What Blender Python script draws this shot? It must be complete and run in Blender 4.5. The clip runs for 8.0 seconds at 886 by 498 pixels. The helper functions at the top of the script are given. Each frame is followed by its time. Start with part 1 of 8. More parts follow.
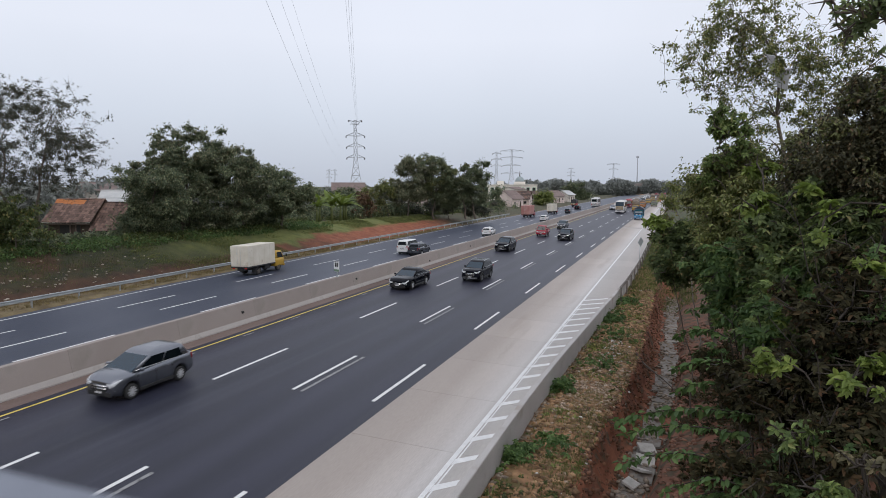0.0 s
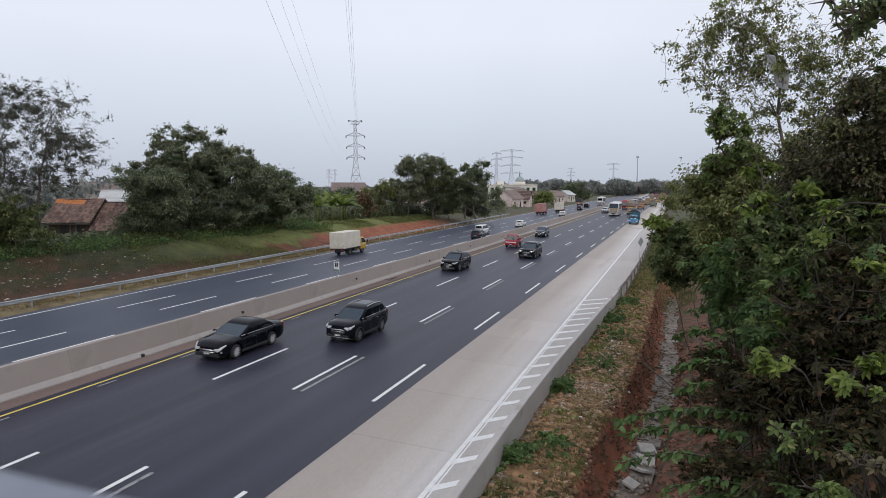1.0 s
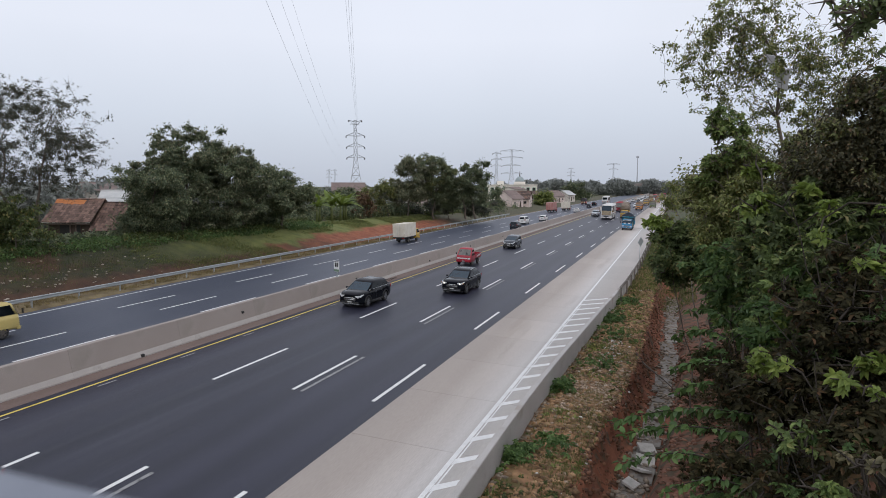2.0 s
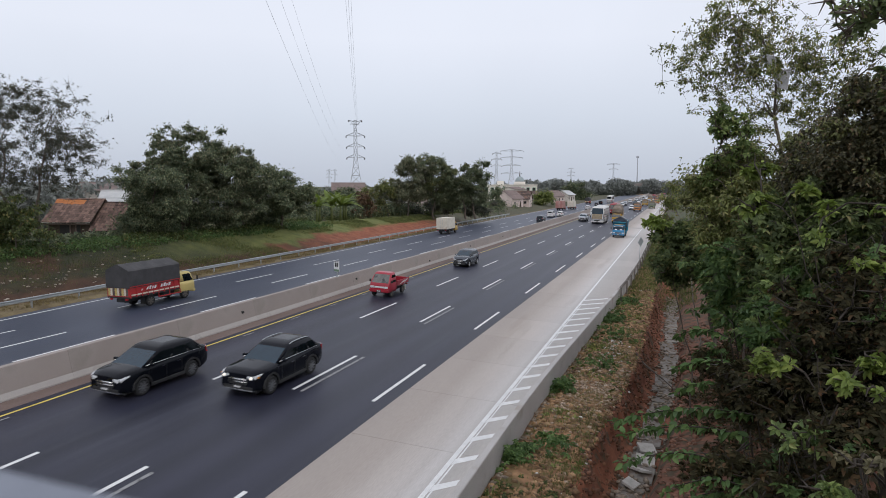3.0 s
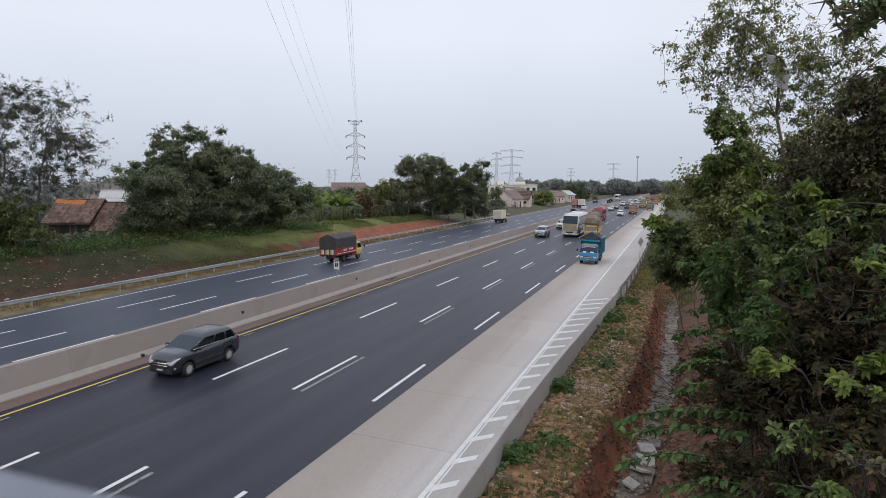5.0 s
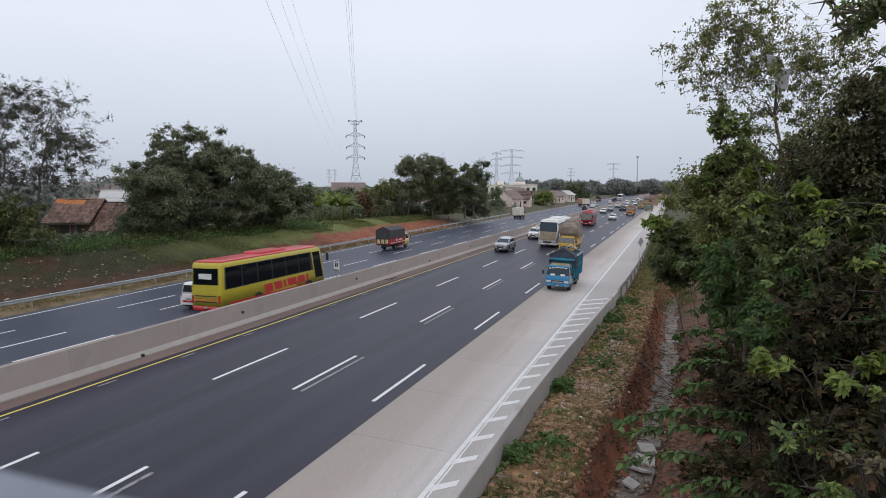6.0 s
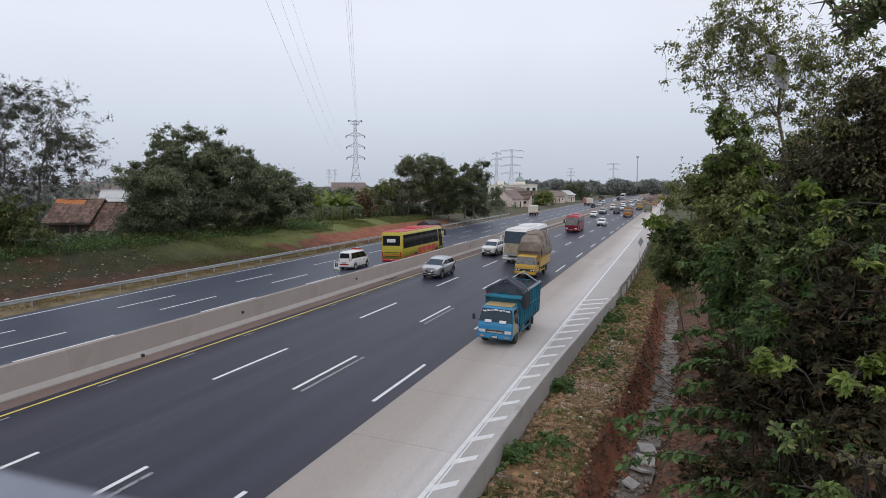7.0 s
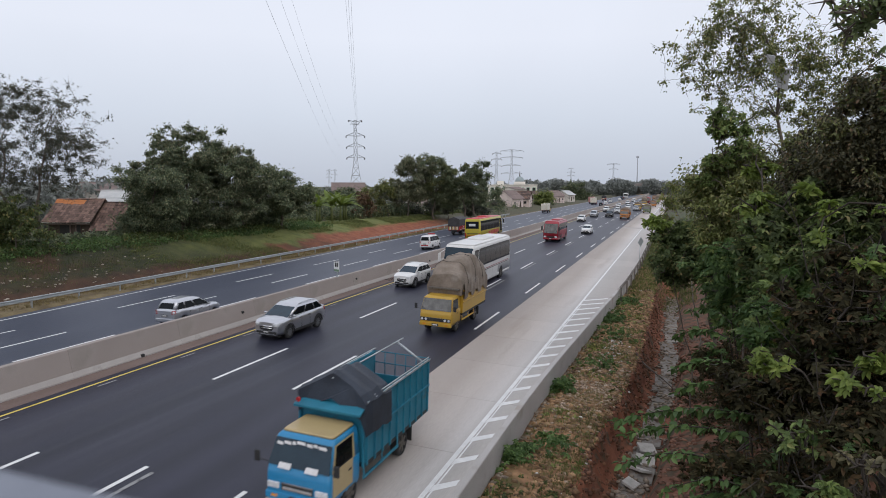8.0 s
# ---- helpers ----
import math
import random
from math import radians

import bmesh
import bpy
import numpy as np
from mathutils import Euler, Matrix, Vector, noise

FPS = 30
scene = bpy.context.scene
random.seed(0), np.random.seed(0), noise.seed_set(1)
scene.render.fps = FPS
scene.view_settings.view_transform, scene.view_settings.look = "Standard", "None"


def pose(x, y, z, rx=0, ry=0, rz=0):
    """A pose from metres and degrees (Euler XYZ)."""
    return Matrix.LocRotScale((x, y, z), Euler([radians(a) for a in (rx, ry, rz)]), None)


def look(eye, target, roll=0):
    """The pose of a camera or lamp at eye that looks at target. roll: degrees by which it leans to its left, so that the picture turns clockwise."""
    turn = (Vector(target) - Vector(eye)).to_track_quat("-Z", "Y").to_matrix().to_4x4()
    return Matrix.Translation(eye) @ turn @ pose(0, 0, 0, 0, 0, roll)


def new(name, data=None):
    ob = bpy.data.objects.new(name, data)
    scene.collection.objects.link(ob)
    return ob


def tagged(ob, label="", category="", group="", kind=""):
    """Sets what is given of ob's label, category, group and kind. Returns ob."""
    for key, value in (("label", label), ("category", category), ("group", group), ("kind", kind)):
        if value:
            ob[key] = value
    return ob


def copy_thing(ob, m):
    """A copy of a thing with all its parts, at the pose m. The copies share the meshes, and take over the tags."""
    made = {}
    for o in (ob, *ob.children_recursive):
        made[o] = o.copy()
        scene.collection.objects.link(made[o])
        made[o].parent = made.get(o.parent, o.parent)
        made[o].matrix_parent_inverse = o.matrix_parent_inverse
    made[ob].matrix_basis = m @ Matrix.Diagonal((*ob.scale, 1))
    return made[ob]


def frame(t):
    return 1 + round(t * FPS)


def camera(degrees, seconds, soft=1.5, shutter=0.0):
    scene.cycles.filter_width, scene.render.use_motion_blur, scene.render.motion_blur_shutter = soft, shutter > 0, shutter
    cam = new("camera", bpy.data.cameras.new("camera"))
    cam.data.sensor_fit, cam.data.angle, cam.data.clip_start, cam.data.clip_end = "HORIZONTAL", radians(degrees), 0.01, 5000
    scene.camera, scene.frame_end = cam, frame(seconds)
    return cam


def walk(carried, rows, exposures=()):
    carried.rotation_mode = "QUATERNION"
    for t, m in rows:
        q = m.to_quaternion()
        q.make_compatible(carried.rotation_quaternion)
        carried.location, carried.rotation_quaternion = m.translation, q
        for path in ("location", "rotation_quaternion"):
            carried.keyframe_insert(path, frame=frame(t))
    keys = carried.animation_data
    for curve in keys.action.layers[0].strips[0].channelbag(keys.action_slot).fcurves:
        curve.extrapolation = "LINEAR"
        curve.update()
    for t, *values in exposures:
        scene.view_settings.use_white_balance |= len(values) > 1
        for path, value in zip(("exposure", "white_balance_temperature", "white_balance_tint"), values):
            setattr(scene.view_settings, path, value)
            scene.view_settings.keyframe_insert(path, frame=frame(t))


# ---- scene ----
# Camera: stands still on a bridge 8.4 m over the carriageway
cam = camera(71, 8.0, soft=0.9, shutter=0.15)
EYE = Vector((0.0, 0.0, 8.364))
YAW, PITCH = radians(20.6), radians(5.84)
AIM = EYE + Vector((-math.sin(YAW) * math.cos(PITCH), math.cos(YAW) * math.cos(PITCH), -math.sin(PITCH)))
cam.data.dof.use_dof = True
cam.data.dof.focus_distance = 60.0
cam.data.dof.aperture_fstop = 4.0
walk(cam, [(0.0, look(EYE, AIM)), (8.0, look(EYE, AIM))])

# World: pale overcast sky over a weak, very soft sun
world = bpy.data.worlds.new("sky")
scene.world = world
world.use_nodes = True
wn, wl = world.node_tree.nodes, world.node_tree.links
wn.clear()
w_out = wn.new("ShaderNodeOutputWorld")
w_bg = wn.new("ShaderNodeBackground")
w_sky = wn.new("ShaderNodeTexSky")
w_sky.sky_type = "NISHITA"
w_sky.sun_disc = False
w_sky.sun_elevation = radians(38)
w_sky.sun_rotation = radians(150)
w_sky.air_density, w_sky.dust_density, w_sky.ozone_density = 1.0, 6.0, 1.0
w_co = wn.new("ShaderNodeTexCoord")
w_sep = wn.new("ShaderNodeSeparateXYZ")
wl.new(w_co.outputs["Generated"], w_sep.inputs[0])
w_ramp = wn.new("ShaderNodeValToRGB")       # cloud deck: greyer at the horizon, brighter above
cr = w_ramp.color_ramp
cr.elements[0].position, cr.elements[0].color = 0.0, (5.85, 6.35, 7.4, 1)
cr.elements[1].position, cr.elements[1].color = 0.75, (9.35, 9.7, 10.9, 1)
e = cr.elements.new(0.10); e.color = (7.15, 7.75, 8.9, 1)
e = cr.elements.new(0.22); e.color = (8.8, 9.2, 10.3, 1)
wl.new(w_sep.outputs["Z"], w_ramp.inputs[0])
w_noise = wn.new("ShaderNodeTexNoise")
w_noise.inputs["Scale"].default_value, w_noise.inputs["Detail"].default_value = 2.2, 5
wl.new(w_co.outputs["Generated"], w_noise.inputs["Vector"])
w_map = wn.new("ShaderNodeMapRange")
w_map.inputs["To Min"].default_value, w_map.inputs["To Max"].default_value = 0.92, 1.08
wl.new(w_noise.outputs[0], w_map.inputs["Value"])
w_mul = wn.new("ShaderNodeVectorMath"); w_mul.operation = "SCALE"
wl.new(w_ramp.outputs[0], w_mul.inputs[0]); wl.new(w_map.outputs[0], w_mul.inputs["Scale"])
w_mix = wn.new("ShaderNodeMix"); w_mix.data_type = "RGBA"
w_mix.inputs["Factor"].default_value = 0.88
wl.new(w_sky.outputs[0], w_mix.inputs["A"]); wl.new(w_mul.outputs[0], w_mix.inputs["B"])
wl.new(w_mix.outputs["Result"], w_bg.inputs["Color"])
w_bg.inputs["Strength"].default_value = 0.1
wl.new(w_bg.outputs[0], w_out.inputs[0])

sun = new("sun", bpy.data.lights.new("sun", "SUN"))
sun.data.energy, sun.data.angle, sun.data.color = 0.4, radians(25), (1.0, 0.97, 0.93)
sun.matrix_world = look((0, 0, 60), (-25, 35, 0))
scene.view_settings.exposure = 0.0
# ---- materials ----
def surf(name, c1, c2, scale=4.0, rough=0.8, bump=0.2, fine=40.0, spots=None, spot_scale=1.0, spot_amount=0.5, metal=0.0,
         coat=0.0, stretch=(1, 1, 1), rand=0.0, island=0.0, translucent=0.0, spec=0.5):
    """Two-scale surface: c1 to c2 by broad noise, fine grain in tone and relief, optional spots of a third colour."""
    m = bpy.data.materials.new(name)
    m.use_nodes = True
    n, l = m.node_tree.nodes, m.node_tree.links
    b = n["Principled BSDF"]
    co = n.new("ShaderNodeTexCoord")
    mp = n.new("ShaderNodeMapping"); mp.inputs["Scale"].default_value = stretch
    l.new(co.outputs["Object"], mp.inputs["Vector"])
    n1 = n.new("ShaderNodeTexNoise"); n1.inputs["Scale"].default_value = scale; n1.inputs["Detail"].default_value = 6
    n2 = n.new("ShaderNodeTexNoise"); n2.inputs["Scale"].default_value = fine; n2.inputs["Detail"].default_value = 3
    for k in (n1, n2):
        l.new(mp.outputs[0], k.inputs["Vector"])
    r1 = n.new("ShaderNodeMapRange"); r1.inputs["From Min"].default_value, r1.inputs["From Max"].default_value = 0.3, 0.7
    l.new(n1.outputs[0], r1.inputs["Value"])
    mx = n.new("ShaderNodeMix"); mx.data_type = "RGBA"
    mx.inputs["A"].default_value, mx.inputs["B"].default_value = (*c1, 1), (*c2, 1)
    l.new(r1.outputs[0], mx.inputs["Factor"])
    col = mx.outputs["Result"]
    if spots:
        n3 = n.new("ShaderNodeTexNoise"); n3.inputs["Scale"].default_value = spot_scale; n3.inputs["Detail"].default_value = 8
        l.new(mp.outputs[0], n3.inputs["Vector"])
        r3 = n.new("ShaderNodeMapRange")
        r3.inputs["From Min"].default_value, r3.inputs["From Max"].default_value = 1 - spot_amount - 0.05, 1 - spot_amount + 0.08
        l.new(n3.outputs[0], r3.inputs["Value"])
        m3 = n.new("ShaderNodeMix"); m3.data_type = "RGBA"; m3.inputs["B"].default_value = (*spots, 1)
        l.new(r3.outputs[0], m3.inputs["Factor"]); l.new(col, m3.inputs["A"])
        col = m3.outputs["Result"]
    r2 = n.new("ShaderNodeMapRange"); r2.inputs["To Min"].default_value, r2.inputs["To Max"].default_value = 0.8, 1.2
    l.new(n2.outputs[0], r2.inputs["Value"])
    val = r2.outputs[0]
    for amount, node, out in ((rand, "ShaderNodeObjectInfo", "Random"), (island, "ShaderNodeNewGeometry", "Random Per Island")):
        if amount:
            oi = n.new(node)
            rr = n.new("ShaderNodeMapRange"); rr.inputs["To Min"].default_value, rr.inputs["To Max"].default_value = 1 - amount, 1 + amount
            l.new(oi.outputs[out], rr.inputs["Value"])
            mm = n.new("ShaderNodeMath"); mm.operation = "MULTIPLY"
            l.new(val, mm.inputs[0]); l.new(rr.outputs[0], mm.inputs[1])
            val = mm.outputs[0]
    vm = n.new("ShaderNodeVectorMath"); vm.operation = "SCALE"
    l.new(col, vm.inputs[0]); l.new(val, vm.inputs["Scale"])
    l.new(vm.outputs[0], b.inputs["Base Color"])
    b.inputs["Roughness"].default_value, b.inputs["Metallic"].default_value = rough, metal
    b.inputs["Coat Weight"].default_value = coat
    b.inputs["Coat Roughness"].default_value = 0.08
    b.inputs["Specular IOR Level"].default_value = spec
    if bump:
        bp = n.new("ShaderNodeBump"); bp.inputs["Strength"].default_value = bump; bp.inputs["Distance"].default_value = 0.02
        l.new(n2.outputs[0], bp.inputs["Height"]); l.new(bp.outputs[0], b.inputs["Normal"])
    if translucent:
        tr = n.new("ShaderNodeBsdfTranslucent"); ms = n.new("ShaderNodeMixShader"); ms.inputs[0].default_value = translucent
        l.new(vm.outputs[0], tr.inputs["Color"]); l.new(b.outputs[0], ms.inputs[1]); l.new(tr.outputs[0], ms.inputs[2])
        l.new(ms.outputs[0], n["Material Output"].inputs["Surface"])
    return m


def paint(name, c, rough=0.35, dirt=0.12, metal=0.0):
    d = tuple(v * (1 - dirt) + 0.12 * dirt for v in c)
    return surf(name, c, d, 1.3, rough, 0.0, 30, coat=(0.35 if max(c) > 0.05 else 0.0) if rough < 0.5 else 0.0, metal=metal, spec=0.4 if max(c) > 0.05 else 0.13)


def glow(name, c, power):
    m = bpy.data.materials.new(name)
    m.use_nodes = True
    b = m.node_tree.nodes["Principled BSDF"]
    b.inputs["Base Color"].default_value = (*c, 1)
    b.inputs["Emission Color"].default_value, b.inputs["Emission Strength"].default_value = (*c, 1), power
    return m


ASPHALT = surf("asphalt", (0.0155, 0.0170, 0.0300), (0.0285, 0.0292, 0.047), 0.7, 0.45, 0.25, 60, spec=0.24, stretch=(1, 0.03, 1), spots=(0.034, 0.036, 0.052), spot_scale=0.9, spot_amount=0.38)
def wheel_tracks(m, period, amount):
    """Faint bands of polish and dust that follow the wheels' paths along the lanes."""
    n, l = m.node_tree.nodes, m.node_tree.links
    b = n["Principled BSDF"]
    src = b.inputs["Base Color"].links[0].from_socket
    co = n.new("ShaderNodeTexCoord"); sp = n.new("ShaderNodeSeparateXYZ"); mp = n.new("ShaderNodeMapping")
    mp.inputs["Scale"].default_value = (0.5, 0.06, 1)
    l.new(co.outputs["Object"], sp.inputs[0]); l.new(co.outputs["Object"], mp.inputs["Vector"])
    nz = n.new("ShaderNodeTexNoise"); nz.inputs["Scale"].default_value, nz.inputs["Detail"].default_value = 1.0, 4
    l.new(mp.outputs[0], nz.inputs["Vector"])
    ad = n.new("ShaderNodeMath"); ad.operation = "MULTIPLY_ADD"; ad.inputs[1].default_value = 1.6
    l.new(nz.outputs[0], ad.inputs[0]); l.new(sp.outputs["X"], ad.inputs[2])
    mu = n.new("ShaderNodeMath"); mu.operation = "MULTIPLY"; mu.inputs[1].default_value = 2 * math.pi / period
    si = n.new("ShaderNodeMath"); si.operation = "SINE"
    l.new(ad.outputs[0], mu.inputs[0]); l.new(mu.outputs[0], si.inputs[0])
    mr = n.new("ShaderNodeMapRange")
    mr.inputs["From Min"].default_value, mr.inputs["From Max"].default_value = -1.0, 1.0
    mr.inputs["To Min"].default_value, mr.inputs["To Max"].default_value = 1 - amount, 1 + amount
    l.new(si.outputs[0], mr.inputs["Value"])
    vm = n.new("ShaderNodeVectorMath"); vm.operation = "SCALE"
    l.new(src, vm.inputs[0]); l.new(mr.outputs[0], vm.inputs["Scale"]); l.new(vm.outputs[0], b.inputs["Base Color"])
    return m


wheel_tracks(ASPHALT, 1.82, 0.13)
ASPHALT_FAR = surf("asphalt_weathered", (0.036, 0.044, 0.069), (0.050, 0.059, 0.086), 0.6, 0.47, 0.25, 60, stretch=(1, 0.04, 1), spec=0.28)
CONCRETE_WALL = surf("cast_concrete", (0.302, 0.260, 0.237), (0.338, 0.294, 0.269), 0.5, 0.85, 0.3, 40, spots=(0.262, 0.234, 0.208), spot_scale=0.5, spot_amount=0.42, rand=0.03)
CONCRETE_FOOT = surf("pale_concrete", (0.36, 0.33, 0.31), (0.42, 0.39, 0.365), 0.8, 0.85, 0.3, 40, spots=(0.3, 0.28, 0.25), spot_scale=1.5, spot_amount=0.35)
def worn_concrete():
    """Paving, brownish with rubber beside the asphalt and scoured pale towards the edge line."""
    m = surf("concrete_paving", (1, 1, 1), (0.86, 0.86, 0.86), 0.5, 0.8, 0.2, 50, stretch=(1, 0.08, 1), spots=(0.78, 0.76, 0.74), spot_scale=0.6, spot_amount=0.36, rand=0.04)
    n, l = m.node_tree.nodes, m.node_tree.links
    b = n["Principled BSDF"]
    src = b.inputs["Base Color"].links[0].from_socket
    co = n.new("ShaderNodeTexCoord"); sp = n.new("ShaderNodeSeparateXYZ")
    l.new(co.outputs["Object"], sp.inputs[0])
    mr = n.new("ShaderNodeMapRange"); mr.inputs["From Min"].default_value, mr.inputs["From Max"].default_value = -10.2, -4.8
    l.new(sp.outputs["X"], mr.inputs["Value"])
    rp = n.new("ShaderNodeValToRGB"); e = rp.color_ramp.elements
    e[0].position, e[0].color = 0.0, (0.375, 0.33, 0.295, 1)
    e[1].position, e[1].color = 1.0, (0.43, 0.395, 0.37, 1)
    for q, c in ((0.28, (0.40, 0.35, 0.312)), (0.5, (0.49, 0.445, 0.412)), (0.66, (0.55, 0.52, 0.50)), (0.74, (0.44, 0.42, 0.40))):
        k = e.new(q); k.color = (*c, 1)
    l.new(mr.outputs[0], rp.inputs[0])
    mx = n.new("ShaderNodeMix"); mx.data_type, mx.blend_type = "RGBA", "MULTIPLY"; mx.inputs["Factor"].default_value = 1.0
    l.new(rp.outputs[0], mx.inputs["A"]); l.new(src, mx.inputs["B"]); l.new(mx.outputs["Result"], b.inputs["Base Color"])
    return m


CONCRETE = worn_concrete()
GRIT = surf("road_grit", (0.140, 0.098, 0.084), (0.185, 0.134, 0.115), 0.7, 0.95, 0.5, 40, stretch=(1, 0.3, 1))
WHITE_LINE = surf("white_road_paint", (0.62, 0.62, 0.62), (0.75, 0.75, 0.74), 3, 0.6, 0.2, 60, spots=(0.35, 0.35, 0.35), spot_scale=6, spot_amount=0.32)
FADED_LINE = surf("faded_road_paint", (0.21, 0.21, 0.215), (0.31, 0.31, 0.31), 3, 0.8, 0.2, 60, spots=(0.10, 0.10, 0.105), spot_scale=5, spot_amount=0.42)
WALL_PALE = surf("pale_wall_concrete", (0.40, 0.38, 0.365), (0.47, 0.45, 0.435), 0.6, 0.85, 0.2, 30, spots=(0.33, 0.29, 0.255), spot_scale=0.5, spot_amount=0.38)
YELLOW_LINE = surf("yellow_road_paint", (0.58, 0.43, 0.07), (0.70, 0.55, 0.13), 2, 0.6, 0.2, 60, spots=(0.35, 0.25, 0.08), spot_scale=4, spot_amount=0.35)
STEEL = surf("galvanised_steel", (0.42, 0.45, 0.46), (0.52, 0.55, 0.56), 2, 0.45, 0.05, 40, metal=0.6)
# Lightened past the towers' own grey, with distance haze in the colour.
PYLON_STEEL = surf("hazed_steel_lattice", (0.34, 0.35, 0.38), (0.44, 0.45, 0.48), 0.2, 0.7, 0.0, 10, metal=0.2)
GRASS_SOIL = surf("rough_grass_soil", (0.040, 0.050, 0.018), (0.062, 0.068, 0.024), 0.35, 0.95, 0.8, 9, spots=(0.07, 0.05, 0.024), spot_scale=0.3, spot_amount=0.42)


def bank_earth():
    """Bank of the far side: grass darker near the bridge and lush further on, red earth bared along its foot and in
    patches, darker near the bridge too.
    """
    m = bpy.data.materials.new("grassed_earth_bank")
    m.use_nodes = True
    n, l = m.node_tree.nodes, m.node_tree.links
    b = n["Principled BSDF"]
    b.inputs["Roughness"].default_value = 0.95
    co = n.new("ShaderNodeTexCoord")
    sp = n.new("ShaderNodeSeparateXYZ"); l.new(co.outputs["Object"], sp.inputs[0])

    def nz(scale, detail=6):
        k = n.new("ShaderNodeTexNoise"); k.inputs["Scale"].default_value, k.inputs["Detail"].default_value = scale, detail
        l.new(co.outputs["Object"], k.inputs["Vector"])
        return k.outputs[0]

    def ramp(src, noise_src, spread, a, c):
        """Smooth step of src + spread * noise between a and c."""
        mu = n.new("ShaderNodeMath"); mu.operation = "MULTIPLY_ADD"; mu.inputs[1].default_value = spread
        l.new(noise_src, mu.inputs[0]); l.new(src, mu.inputs[2])
        r = n.new("ShaderNodeMapRange"); r.interpolation_type = "SMOOTHSTEP"
        r.inputs["From Min"].default_value, r.inputs["From Max"].default_value = a + spread / 2, c + spread / 2
        l.new(mu.outputs[0], r.inputs["Value"])
        return r.outputs[0]

    def mix(fac, a, c):
        k = n.new("ShaderNodeMix"); k.data_type = "RGBA"
        l.new(fac, k.inputs["Factor"])
        for sock, v in (("A", a), ("B", c)):
            if isinstance(v, tuple):
                k.inputs[sock].default_value = (*v, 1)
            else:
                l.new(v, k.inputs[sock])
        return k.outputs["Result"]

    broad, mid, fine = nz(0.22), nz(0.9), nz(9.0, 3)
    tone = n.new("ShaderNodeMapRange"); tone.inputs["From Min"].default_value, tone.inputs["From Max"].default_value = 0.35, 0.65
    l.new(mid, tone.inputs["Value"])
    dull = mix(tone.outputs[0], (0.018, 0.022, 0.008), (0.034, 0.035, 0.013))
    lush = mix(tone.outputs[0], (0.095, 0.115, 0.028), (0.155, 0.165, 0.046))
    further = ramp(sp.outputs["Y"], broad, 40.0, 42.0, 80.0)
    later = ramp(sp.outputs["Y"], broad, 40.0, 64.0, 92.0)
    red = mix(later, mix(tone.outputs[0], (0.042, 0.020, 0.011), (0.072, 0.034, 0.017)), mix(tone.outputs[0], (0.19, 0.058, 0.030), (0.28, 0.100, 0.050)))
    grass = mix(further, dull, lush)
    step = n.new("ShaderNodeMath"); step.operation = "MULTIPLY_ADD"; step.inputs[1].default_value = 3.2
    l.new(later, step.inputs[0]); l.new(sp.outputs["X"], step.inputs[2])
    foot = ramp(step.outputs[0], broad, 6.0, -50.8, -48.8)
    near_cut = n.new("ShaderNodeMapRange"); near_cut.inputs["From Min"].default_value, near_cut.inputs["From Max"].default_value = 0.5, 0.6
    l.new(broad, near_cut.inputs["Value"])
    lo = n.new("ShaderNodeMapRange"); lo.inputs["From Min"].default_value, lo.inputs["From Max"].default_value = 50.0, 40.0
    l.new(sp.outputs["Y"], lo.inputs["Value"])
    mm = n.new("ShaderNodeMath"); mm.operation = "MULTIPLY"; l.new(near_cut.outputs[0], mm.inputs[0]); l.new(lo.outputs[0], mm.inputs[1])
    fc = n.new("ShaderNodeMath"); fc.operation = "MAXIMUM"; l.new(foot, fc.inputs[0]); l.new(mm.outputs[0], fc.inputs[1])
    col = mix(fc.outputs[0], grass, red)
    col = mix(ramp(sp.outputs["Y"], broad, 30.0, 122.0, 146.0), col, mix(tone.outputs[0], (0.055, 0.060, 0.03), (0.10, 0.085, 0.05)))
    col = mix(ramp(sp.outputs["X"], mid, 1.2, -47.6, -46.6), col, mix(tone.outputs[0], (0.11, 0.08, 0.04), (0.20, 0.155, 0.08)))
    fr = n.new("ShaderNodeMapRange"); fr.inputs["To Min"].default_value, fr.inputs["To Max"].default_value = 0.7, 1.3
    l.new(fine, fr.inputs["Value"])
    vm = n.new("ShaderNodeVectorMath"); vm.operation = "SCALE"; l.new(col, vm.inputs[0]); l.new(fr.outputs[0], vm.inputs["Scale"])
    l.new(vm.outputs[0], b.inputs["Base Color"])
    bp = n.new("ShaderNodeBump"); bp.inputs["Strength"].default_value = 0.8; bp.inputs["Distance"].default_value = 0.05
    l.new(fine, bp.inputs["Height"]); l.new(bp.outputs[0], b.inputs["Normal"])
    return m


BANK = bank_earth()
DRY_VERGE = surf("dry_verge_soil", (0.19, 0.098, 0.050), (0.37, 0.215, 0.112), 2.4, 0.95, 1.0, 9, spots=(0.105, 0.082, 0.030), spot_scale=0.9, spot_amount=0.46)
DITCH_BANK = surf("ditch_earth", (0.154, 0.050, 0.025), (0.275, 0.105, 0.056), 1.6, 0.95, 1.0, 8, spots=(0.094, 0.060, 0.033), spot_scale=1.4, spot_amount=0.44)
# Darker copy of the ditch earth: the trees' shade is put into its colour.
WOOD_SOIL = surf("shaded_red_soil", (0.102, 0.043, 0.025), (0.198, 0.084, 0.048), 2.2, 0.95, 1.0, 8, spots=(0.060, 0.045, 0.025), spot_scale=1.7, spot_amount=0.50)
FIELD = surf("field_soil", (0.06, 0.075, 0.03), (0.11, 0.11, 0.055), 0.05, 0.95, 0.4, 3)
